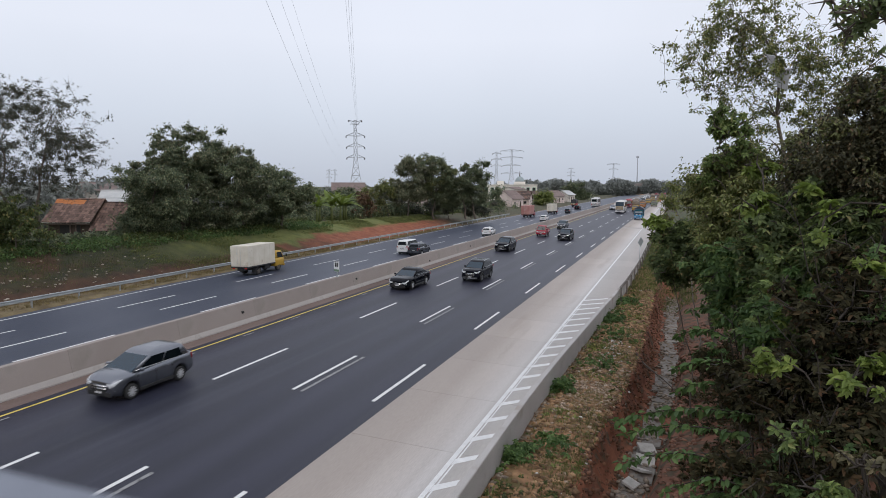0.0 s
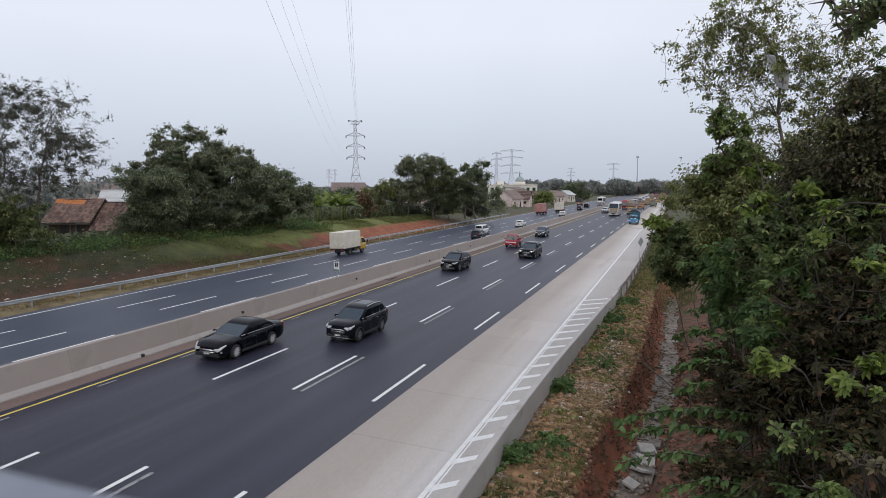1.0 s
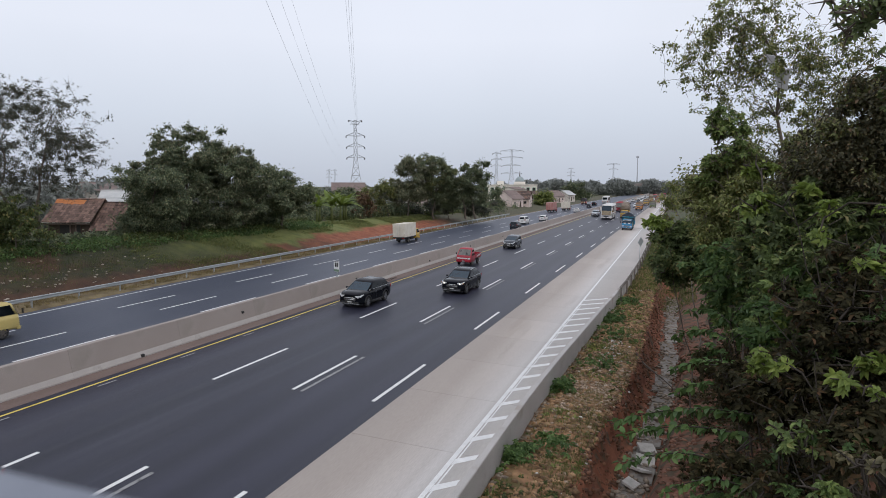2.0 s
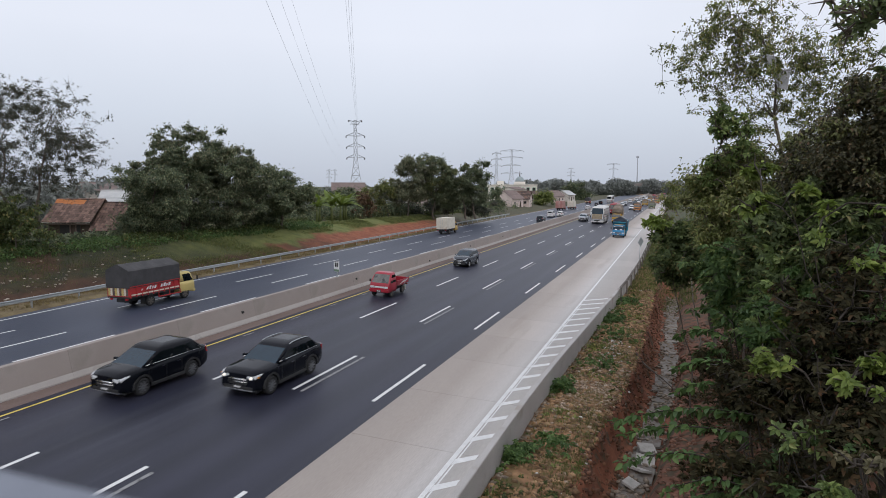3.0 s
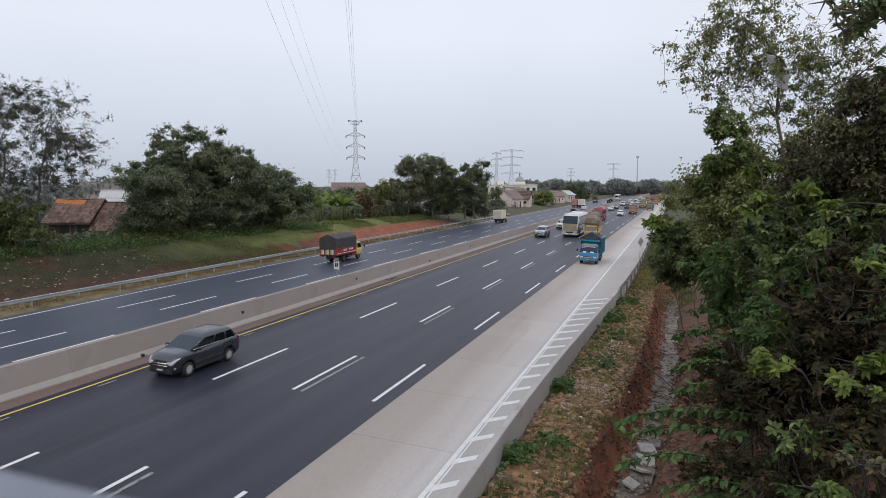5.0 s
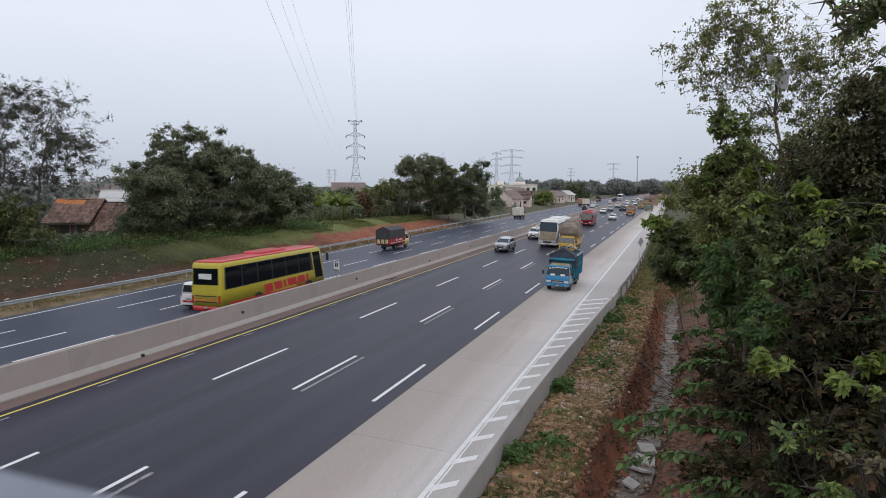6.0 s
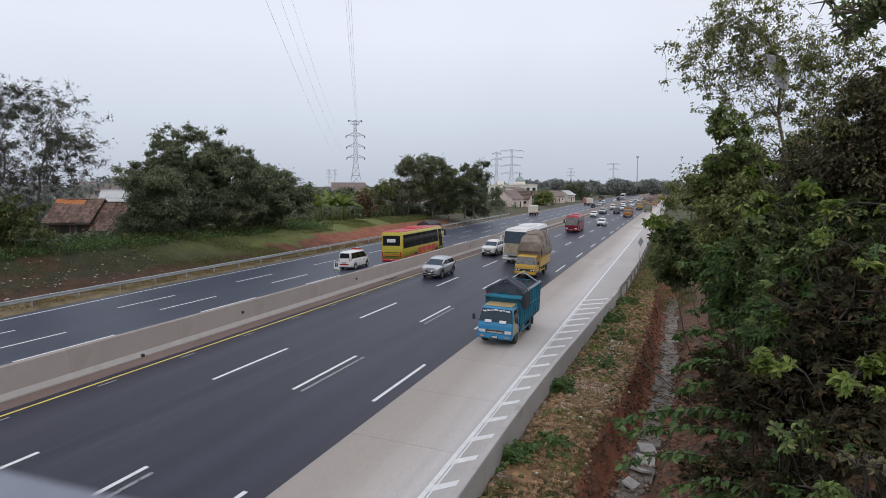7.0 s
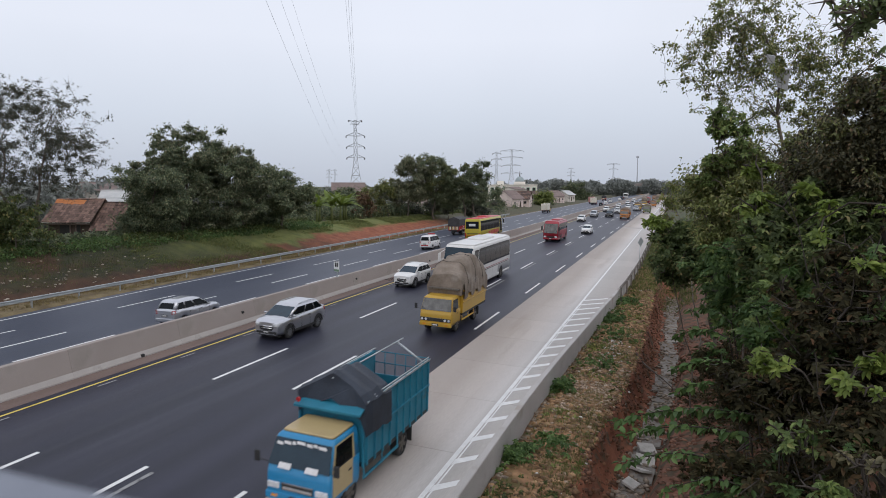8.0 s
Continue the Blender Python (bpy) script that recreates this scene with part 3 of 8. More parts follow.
    part("edge_line", strip_mesh(-6.36, -6.21, z_near, 0.010, Y_NEAR, Y_FAR), WHITE_LINE, lane)
    part("far_edge_line", strip_mesh(lambda y: far_edge(y) - 0.09, lambda y: far_edge(y) + 0.09, z_far, 0.005, Y_NEAR, Y_FAR), WHITE_LINE, far)

    def dash_mesh(length, width, slope):
        bm = bmesh.new()
        h = width / 2
        slab(bm, [(-h, 0, -slope * h), (h, 0, slope * h), (h, length, slope * h), (-h, length, -slope * h)], (0, 0, 0.004))
        return bm

    def row(parent, name, x, zf, slope, phase, length, width, material, k0, k1, shift=None):
        first = None
        for k in range(k0, k1):
            y = phase + 13.0 * k + (shift or {}).get(k, 0.0)
            if first is None:
                first = ob = part(name, dash_mesh(length, width, slope), material, parent)
            else:
                ob = first.copy()
                scene.collection.objects.link(ob)
            ob.location = (x, y, zf(x) + 0.004)

    for x, ph in ((LANE_L, 7.39), (LANE_M, 8.22), (LANE_R, 7.99)):
        row(road, "lane_dash", x, z_near, SLOPE, ph, 5.35, 0.15, WHITE_LINE, -1, 24, {0: -0.2, 1: -0.42} if x == LANE_M else None)
    row(road, "old_dash", LANE_M + 0.42, z_near, SLOPE, 7.75, 5.4, 0.14, FADED_LINE, -1, 14)
    for x, ph, ln in ((FROW_C, 20.6, 6.0), (FROW_B, 20.55, 5.75), (FROW_A, 33.3 - 13, 5.5)):
        row(far, "lane_dash", x, z_far, FSLOPE, ph, ln, 0.17, WHITE_LINE, -2, 22)
    # small tabs beside the yellow line
    for k in range(-2, 12):
        bm = dash_mesh(0.9, 0.08, SLOPE)
        part("tab", bm, FADED_LINE, road).location = (YELLOW_X + 0.33, 13.3 + 4.45 * k, z_near(YELLOW_X + 0.33) + 0.004)

    # slanting bars in the wedge beside the edge line
    for k in range(-2, 18):
        y = 15.36 + 1.81 * k
        x0, x1 = -6.2, edge_x(y) - 0.30 + 0.003 * y
        bm = bmesh.new()
        slab(bm, [(px, py, z_near(px) + 0.008) for px, py in ((x0, y), (x1, y + 1.12 * (x1 - x0)), (x1, y + 1.12 * (x1 - x0) + 0.38), (x0, y + 0.42))], (0, 0, 0.004))
        part("hatch_bar", bm, WHITE_LINE, lane)


def guardrail(name, x_at, zf, y0, y1, step, label, steel):
    rail = empty(name, label, "guardrail")
    prof = [(0, 0.0), (0.03, 0.03), (0.03, 0.09), (-0.03, 0.13), (-0.03, 0.18), (0.03, 0.22), (0.03, 0.28), (0, 0.31), (-0.012, 0.31), (0.018, 0.28), (0.018, 0.22), (-0.042, 0.18), (-0.042, 0.13), (0.018, 0.09), (0.018, 0.03), (-0.012, 0.0)]
    side = 1 if name.endswith("far") else -1
    y = y0
    post = beam = None
    while y < y1:
        x = x_at(y)
        if post is None:
            post = part("post", boxed(-0.06, 0.06, -0.05, 0.05, -0.5, 0.74, bevel=0.008), steel, rail)
            p = post
        else:
            p = post.copy()
            scene.collection.objects.link(p)
        p.location = (x - side * 0.12, y, zf(x))
        x1 = x_at(y + step)
        bm = bmesh.new()
        loft(bm, [[(x + side * a, y - 0.03, zf(x) + 0.48 + b) for a, b in prof], [(x1 + side * a, y + step + 0.03, zf(x1) + 0.48 + b) for a, b in prof]], smooth=False)
        part("beam", bm, steel, rail)
        y += step


build_ground()
build_roads()
guardrail("guardrail_far", lambda y: float(np.interp(y, [0, 30, 60, 125, 250], [-44.4, -44.7, -45.2, -46.2, -47.0])), lambda x: -0.68, 8.0, 180.0, 4.0, "galvanised steel guardrail on short posts beside the far lanes", STEEL)
guardrail("guardrail_near", lambda y: edge_x(y) + 0.12, lambda x: z_near(x) - 0.42, 52.0, 120.0, 4.0, "rust-brown dusty guardrail at the concrete lane's edge", surf("dusty_rail_steel", (0.16, 0.14, 0.125), (0.23, 0.205, 0.185), 3, 0.8, 0.1, 40))
# ---- plants ----
RNG = np.random.default_rng(7)


def leaf_template(kind):
    """Leaf pieces as quads folded along the midrib; tip along +Y. Returns verts and quads."""
    def blade(o, d, length, width, droop=0.15):
        d = np.array(d, float); d /= np.linalg.norm(d)
        s = np.cross(d, [0, 0, 1.0]); s /= max(1e-6, np.linalg.norm(s))
        o = np.array(o, float)
        dn = np.array([0, 0, -droop * length])
        l1, l2, t = o + d * length * 0.32, o + d * length * 0.68 + dn * 0.4, o + d * length + dn
        up = np.array([0, 0, width * 0.16])
        return [o, l1 + s * width / 2 + up, l2 + s * width * 0.42 + up, t, l2 - s * width * 0.42 + up, l1 - s * width / 2 + up], [(0, 1, 2, 3), (0, 3, 4, 5)]
    vs, qs = [], []

    def add(*a, **k):
        v, q = blade(*a, **k)
        base = len(vs)
        vs.extend(v)
        qs.extend([tuple(base + i for i in f) for f in q])
    if kind == "single":
        add((0, 0, 0), (0, 1, 0), 1.0, 0.5)
    elif kind == "broad":
        for a in (-0.9, 0.05, 0.85):
            add((0, 0, 0), (math.sin(a), math.cos(a), 0.1), 1.0, 0.42)
    elif kind == "spray":
        for i in range(4):
            for s in (-1, 1):
                add((0, 0.12 + i * 0.2, 0), (s * 1.0, 0.45, 0.05), 0.36, 0.17)
        add((0, 0.9, 0), (0, 1, 0), 0.36, 0.17)
    elif kind == "rosette":
        for i in range(7):
            a = i * 0.898 + 0.2 * math.sin(i * 5.1)
            add((0.06 * math.cos(a), 0.06 * math.sin(a), 0.02 * (i % 3)), (math.cos(a), math.sin(a), 0.12), 0.85 + 0.15 * math.sin(i * 2.3), 0.44, droop=0.42)
    elif kind == "frond":
        for i in range(7):
            f = i / 7
            for s in (-1, 1):
                add((0, 0.1 + 0.85 * f, -0.22 * f * f), (s * 1.0, 0.35, -0.1), 0.30 * (1 - 0.35 * f), 0.15, droop=0.5)
        add((0, 0.93, -0.2), (0, 1, -0.3), 0.24, 0.12)
    elif kind == "tuft":
        for i in range(5):
            a = i * 1.26
            add((0, 0, 0), (math.cos(a), math.sin(a), 0.5), 1.0, 0.45)
    elif kind == "blade":
        for a, b in ((0.3, 0.1), (2.2, -0.2), (4.1, 0.15)):
            add((0, 0, 0), (0.35 * math.cos(a), 0.35 * math.sin(a), 1.0), 1.0, 0.09, droop=0.1)
    return np.array(vs), np.array(qs)


def foliage(name, pts, size, kind, material, parent=None, label="", droop=0.5, upright=False, out=None):
    """One mesh of leaf pieces at pts, turned at random, tips mostly outward and down."""
    pts = np.asarray(pts)
    if kind == "broad":        # three loose leaves each
        pts = np.repeat(pts, 3, 0) + RNG.normal(0, size * 0.38, (3 * len(pts), 3))
        out = None if out is None else np.repeat(out, 3, 0)
        kind = "single"
    tv, tq = leaf_template(kind)
    n = len(pts)
    yaw = RNG.uniform(0, 2 * np.pi, n)
    if out is not None:
        yaw = np.arctan2(-out[:, 0], out[:, 1]) + RNG.normal(0, 0.8, n)
    pit = RNG.normal(-droop, 0.45, n) if not upright else RNG.normal(0, 0.2, n)
    rol = RNG.normal(0, 0.5, n) if not upright else RNG.normal(0, 0.2, n)
    sc = size * RNG.uniform(0.65, 1.35, n)
    c, s = np.cos, np.sin
    o, z = np.ones(n), np.zeros(n)
    rz = np.stack([c(yaw), -s(yaw), z, s(yaw), c(yaw), z, z, z, o], -1).reshape(n, 3, 3)
    rx = np.stack([o, z, z, z, c(pit), -s(pit), z, s(pit), c(pit)], -1).reshape(n, 3, 3)
    ry = np.stack([c(rol), z, s(rol), z, o, z, -s(rol), z, c(rol)], -1).reshape(n, 3, 3)
    m = rz @ rx @ ry
    v = np.einsum("nij,kj->nki", m, tv) * sc[:, None, None] + np.asarray(pts)[:, None, :]
    q = tq[None] + (np.arange(n) * len(tv))[:, None, None]
    return mesh_np(name, v.reshape(-1, 3), q.reshape(-1, 4), material, parent, label)


def limb(bm, p0, p1, r0, r1, bends=3, wob=0.12, sides=6):
    p0, p1 = Vector(p0), Vector(p1)
    length = (p1 - p0).length
    prev, rp = p0, r0
    for i in range(1, bends + 1):
        f = i / bends
        p = p0.lerp(p1, f)
        if i < bends:
            p += Vector(RNG.normal(0, wob * length / bends, 3).tolist())
        r = r0 + (r1 - r0) * f
        tube(bm, prev, p, rp, r, sides, cap=False)
        prev, rp = p, r


def clump_points(centres, radii, n, squash=0.75):
    wt = RNG.uniform(0.15, 1.85, len(centres))
    k = RNG.choice(len(centres), n, p=wt / wt.sum())
    d = RNG.normal(0, 1, (n, 3))
    d /= np.linalg.norm(d, axis=1)[:, None]
    r = np.minimum(1.7, np.abs(RNG.normal(0, 0.62, n)) + 0.08)
    off = d * (r * radii[k])[:, None]
    off[:, 2] *= squash
    return centres[k] + off, d, k


def tree(name, base, blobs, clumps, clump_r, leaves, leaf, kind, material, label, trunk_r=0.18, bark=None, fork=0.35, twig_r=0.02, shell=0.55,
         extra=None, category="tree", trunks=1, squash=0.75, twigs=2, stray=0.1):
    """A tree: trunk, limbs to each clump, and a crown of leaf clumps spread in the ellipsoids blobs (x, y, z, rx, ry, rz)."""
    t = empty(name, label, category)
    base = Vector(base)
    vol = np.array([b[3] * b[4] * b[5] for b in blobs]); vol = vol / vol.sum()
    cs = []
    for _ in range(clumps):
        b = blobs[RNG.choice(len(blobs), p=vol)]
        d = RNG.normal(0, 1, 3); d /= np.linalg.norm(d)
        r = RNG.uniform(shell, 1.0) if RNG.uniform() > stray else RNG.uniform(1.0, 1.28)
        cs.append((b[0] + d[0] * r * b[3], b[1] + d[1] * r * b[4], b[2] + d[2] * r * b[5]))
    cs = np.array(cs)
    mid = cs.mean(0)
    bm = bmesh.new()
    nodes = []          # (point, radius) to which later limbs may join
    hgt = cs[:, 2].max() - base.z
    for i in range(trunks):
        b0 = base + Vector((RNG.normal(0, 0.8) * (trunks > 1), RNG.normal(0, 0.8) * (trunks > 1), -0.25))
        top = Vector((mid[0], mid[1], mid[2] + 0.45 * (cs[:, 2].max() - mid[2])))
        if trunks > 1:
            top += Vector((RNG.normal(0, 1.5), RNG.normal(0, 1.5), 0))
        prev, rp = b0, trunk_r
        n = 9
        for k in range(1, n + 1):
            f = k / n
            p = b0.lerp(Vector((top.x, top.y, top.z)), f)
            lean = f ** 1.6
            p.x, p.y = b0.x + (top.x - b0.x) * lean, b0.y + (top.y - b0.y) * lean
            p += Vector((RNG.normal(0, 0.012), RNG.normal(0, 0.012), 0)) * hgt
            r = trunk_r * (1 - 0.8 * f)
            tube(bm, prev, p, rp, r, 8, cap=False)
            if f >= fork:
                nodes.append((p.copy(), r))
            prev, rp = p, r
    order = np.argsort(np.linalg.norm(cs - mid, axis=1))
    for i in order:
        c = Vector(cs[i].tolist())
        best = min(nodes, key=lambda q: (q[0] - c).length + 1.2 * max(0.0, q[0].z - c.z + 0.3))
        p0, r0 = best
        r0 = min(r0 * 0.75, trunk_r * 0.4)
        ln = (c - p0).length
        steps = max(2, int(ln / 0.9))
        prev, rp = p0, r0
        for k in range(1, steps + 1):
            f = k / steps
            p = p0.lerp(c, f) + Vector((0, 0, 0.12 * ln * math.sin(math.pi * f)))
            if k < steps:
                p += Vector(RNG.normal(0, 0.07 * ln / steps + 0.02, 3).tolist())
            r = max(twig_r, r0 * (1 - 0.8 * f))
            tube(bm, prev, p, rp, r, 5, cap=False)
            nodes.append((p.copy(), r))
            prev, rp = p, r
        for _ in range(twigs):
            e = c + Vector((RNG.normal(0, 1, 3) * clump_r * 0.6).tolist())
            tube(bm, c, e, twig_r, twig_r * 0.4, 4, cap=False)
    part("trunk", bm, bark or BARK, t)
    rad = clump_r * RNG.uniform(0.6, 1.35, len(cs))
    pts, d, owner = clump_points(cs, rad, leaves, squash)
    foliage("crown", pts, leaf, kind, material, t, out=d)
    if extra:
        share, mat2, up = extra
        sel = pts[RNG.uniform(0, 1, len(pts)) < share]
        # Lighter leaves on the clumps' upper sides paint in the skylight there.
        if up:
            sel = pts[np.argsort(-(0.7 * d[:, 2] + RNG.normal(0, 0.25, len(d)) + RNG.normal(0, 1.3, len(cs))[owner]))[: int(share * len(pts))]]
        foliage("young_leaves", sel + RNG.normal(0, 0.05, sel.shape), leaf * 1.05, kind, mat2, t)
    return t
# village side: trees along the top of the bank
tree("thin_tree", (-59.3, 43.6, 2.11), [(-58.5, 45.2, 13.6, 4.79, 4.32, 4.79), (-55.5, 46.1, 12.2, 2.14, 1.93, 2.82), (-60.5, 44.8, 16.7, 2.82, 2.54, 2.26), (-58.6, 44.7, 9.4, 4.51, 4.06, 2.26)], 300, 0.62, 7600, 0.15, "broad", LEAF_DULL,
     "thin-crowned dark tree with bare twigs showing", trunk_r=0.17, twig_r=0.012, shell=0.25, fork=0.45, squash=0.9, twigs=4)
tree("thin_tree", (-60.1, 41.2, 2.31), [(-61.3, 42.2, 15.3, 2.46, 2.21, 3.28), (-61.9, 41.4, 10.5, 2.73, 2.46, 3.28), (-60.3, 42.8, 17.5, 1.64, 1.47, 1.36)], 170, 0.62, 4300, 0.15, "broad", LEAF_DULL,
     "slender dark tree with a ragged crown", trunk_r=0.15, twig_r=0.012, shell=0.25, fork=0.45, squash=0.9, twigs=4)
tree("shrub", (-56.6, 39.3, 2.62), [(-57.4, 39.3, 5.5, 2.18, 3.00, 2.07), (-55.4, 40.0, 4.4, 1.66, 3.00, 1.35), (-59.1, 38.6, 4.7, 2.07, 3.00, 2.07)], 60, 0.70, 4200, 0.24, "broad", LEAF_DARK,
     "dark thicket beneath a thin tree", trunk_r=0.08, shell=0.3, category="shrub")
tree("roadside_tree", (-58.7, 56.7, 1.97), [(-58.0, 57.5, 6.8, 3.77, 4.00, 3.77), (-59.2, 56.8, 4.6, 2.29, 3.00, 1.89)], 100, 0.85, 13000, 0.25, "broad", LEAF_LEFT,
     "dense dark green roadside tree", trunk_r=0.2, shell=0.5)
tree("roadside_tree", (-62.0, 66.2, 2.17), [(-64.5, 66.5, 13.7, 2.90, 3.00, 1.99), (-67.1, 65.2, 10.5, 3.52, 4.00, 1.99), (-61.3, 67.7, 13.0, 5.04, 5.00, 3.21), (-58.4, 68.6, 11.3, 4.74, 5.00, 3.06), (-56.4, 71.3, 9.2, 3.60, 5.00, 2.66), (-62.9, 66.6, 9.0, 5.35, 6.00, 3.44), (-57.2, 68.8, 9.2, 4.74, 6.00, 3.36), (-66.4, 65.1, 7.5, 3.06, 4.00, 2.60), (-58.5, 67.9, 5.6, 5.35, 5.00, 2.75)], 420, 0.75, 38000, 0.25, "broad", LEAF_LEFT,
     "broad domed roadside tree with feathery grey-green leaves", extra=(0.34, LEAF_GREY_OLIVE, True), trunk_r=0.3, shell=0.5, trunks=2, stray=0.2)
tree("roadside_tree", (-58.7, 73.9, 2.06), [(-58.2, 74.8, 8.9, 3.11, 4.00, 2.46), (-56.4, 75.2, 6.5, 3.28, 4.00, 2.78), (-59.6, 73.9, 4.8, 3.28, 4.00, 2.13)], 100, 0.85, 10500, 0.26, "broad", LEAF_LEFT,
     "dense grey-green roadside tree", trunk_r=0.2, shell=0.5, stray=0.15)
tree("roadside_tree", (-56.3, 80.1, 2.05), [(-57.8, 80.4, 8.9, 2.80, 4.00, 2.35), (-56.0, 80.6, 6.9, 2.80, 4.00, 3.10), (-53.7, 81.0, 6.7, 1.90, 3.00, 1.90), (-58.9, 79.5, 4.6, 3.11, 4.00, 2.40)], 125, 0.85, 13500, 0.26, "broad", LEAF_LEFT,
     "dense green roadside tree beside banana plants", trunk_r=0.22, shell=0.5, stray=0.15, extra=(0.3, LEAF_LEFT, False))
tree("roadside_tree", (-56.6, 128.2, 0.83), [(-56.9, 128.8, 6.9, 4.33, 4.00, 2.55), (-58.1, 128.6, 9.7, 3.31, 4.00, 2.80), (-59.5, 127.8, 6.3, 2.80, 4.00, 2.55), (-55.5, 129.9, 12.0, 3.82, 5.00, 2.55), (-54.8, 129.7, 8.2, 3.31, 4.00, 2.80)], 130, 1.0, 13000, 0.28, "broad", LEAF_GREY_OLIVE,
     "olive roadside tree with an uneven crown", trunk_r=0.2, shell=0.4, extra=(0.4, LEAF_LEFT, False), stray=0.2)
tree("roadside_tree", (-52.3, 133.1, 0.80), [(-54.1, 133.8, 13.6, 3.90, 5.00, 2.60), (-51.7, 134.3, 10.5, 4.42, 5.00, 3.38), (-54.4, 133.0, 7.5, 3.64, 4.00, 2.60), (-49.8, 134.7, 7.5, 3.64, 5.00, 2.86), (-47.7, 135.9, 10.5, 3.38, 4.00, 2.60)], 150, 1.0, 16000, 0.28, "broad", LEAF_LEFT,
     "tall grey-green roadside tree with a layered crown", trunk_r=0.25, shell=0.4, extra=(0.3, LEAF_OLIVE, True), stray=0.2)
tree("roadside_tree", (-44.6, 139.2, 0.78), [(-44.1, 140.6, 12.1, 2.66, 4.00, 2.39), (-45.0, 140.0, 9.2, 3.45, 4.00, 2.66), (-47.8, 138.8, 8.2, 3.72, 5.00, 2.92), (-43.1, 140.3, 6.2, 2.39, 4.00, 2.92), (-46.8, 138.9, 5.3, 3.45, 4.00, 2.13), (-50.8, 137.4, 5.5, 3.98, 4.00, 2.39)], 140, 1.0, 15000, 0.28, "broad", LEAF_LEFT,
     "dark roadside tree at the bank's end", trunk_r=0.25, shell=0.4, trunks=2, stray=0.2)
tree("roadside_tree", (-51.4, 140.9, 0.43), [(-61.0, 137.6, 3.0, 4.09, 4.00, 1.91), (-53.4, 140.5, 3.3, 5.46, 4.00, 1.91), (-45.7, 143.3, 3.3, 4.09, 4.00, 1.91)], 36, 1.30, 2800, 0.45, "broad", LEAF_DULL,
     "low dark thicket beneath roadside trees", trunk_r=0.1, shell=0.3)
tree("shrub", (-58.3, 122.3, 1.10), [(-59.6, 122.3, 6.4, 2.21, 3.00, 3.19), (-61.6, 121.4, 4.3, 2.21, 3.00, 2.46), (-63.6, 120.7, 5.5, 1.23, 2.00, 2.46)], 34, 0.90, 2400, 0.36, "broad", LEAF_OLIVE,
     "straggly grey-green shrub on the bank", trunk_r=0.08, category="shrub")
tree("shrub", (-60.2, 114.1, 1.48), [(-60.3, 114.3, 4.0, 2.10, 2.00, 2.56)], 14, 0.90, 1100, 0.40, "broad", LEAF_RUST,
     "rust-brown withered shrub on the bank", trunk_r=0.06, category="shrub")
tree("shrub", (-76.3, 131.6, 0.70), [(-77.7, 131.6, 5.7, 6.82, 4.00, 2.46), (-73.2, 133.2, 5.2, 4.09, 4.00, 2.18)], 34, 1.50, 3000, 0.50, "broad", LEAF_LEFT,
     "green thicket behind banana plants", trunk_r=0.08, category="shrub")
tree("small_tree", (-53.0, 193.9, -0.58), [(-53.6, 194.2, 4.1, 2.55, 3.00, 3.64)], 16, 1.20, 1300, 0.50, "broad", LEAF_LEFT,
     "small dark tree by the houses", trunk_r=0.12)
tree("small_tree", (-52.2, 258.5, -1.85), [(-52.4, 259.0, 3.3, 4.26, 4.00, 2.84)], 16, 1.60, 1200, 0.70, "broad", LEAF_MID,
     "leafy tree among the houses", trunk_r=0.15)
tree("round_tree", (-57.4, 385.6, 0.31), [(-57.6, 386.1, 5.5, 7.26, 6.00, 4.84)], 30, 2.40, 2600, 1.00, "broad", LEAF_LEFT,
     "dark round tree by the far road", trunk_r=0.3)
# wooded side beside the ditch
SWAY = []          # (tree, foot, degrees of sway, phase)


def swaying(t, foot, degrees, phase):
    SWAY.append((t, Vector(foot), degrees, phase))
    return t


swaying(tree("overhanging_tree", (2.2, 30.0, -1.80), [(0.3, 28.8, 5.4, 1.18, 1.06, 1.42), (-0.6, 28.6, 6.3, 0.49, 0.44, 0.39), (-0.1, 28.6, 4.7, 0.64, 0.57, 0.84), (1.5, 28.2, 5.2, 0.95, 0.85, 1.05)], 110, 0.42, 2600, 0.22, "rosette", WOOD_DARK,
     "dark broad-leaved tree hanging over the ditch", trunk_r=0.13, shell=0.4, stray=0.0), (2.2, 30.0, -1.8), 0.15, 1.0)
swaying(tree("young_shrub", (1.0, 29.2, -2.0), [(-0.75, 28.4, 6.75, 0.50, 0.45, 0.26)], 16, 0.24, 90, 0.22, "rosette", WOOD_BRIGHT,
     "bright yellow-green shoots of a young shrub", trunk_r=0.04, shell=0.2, stray=0.0, category="shrub"), (1.0, 29.2, -2.0), 0.2, 0.4)
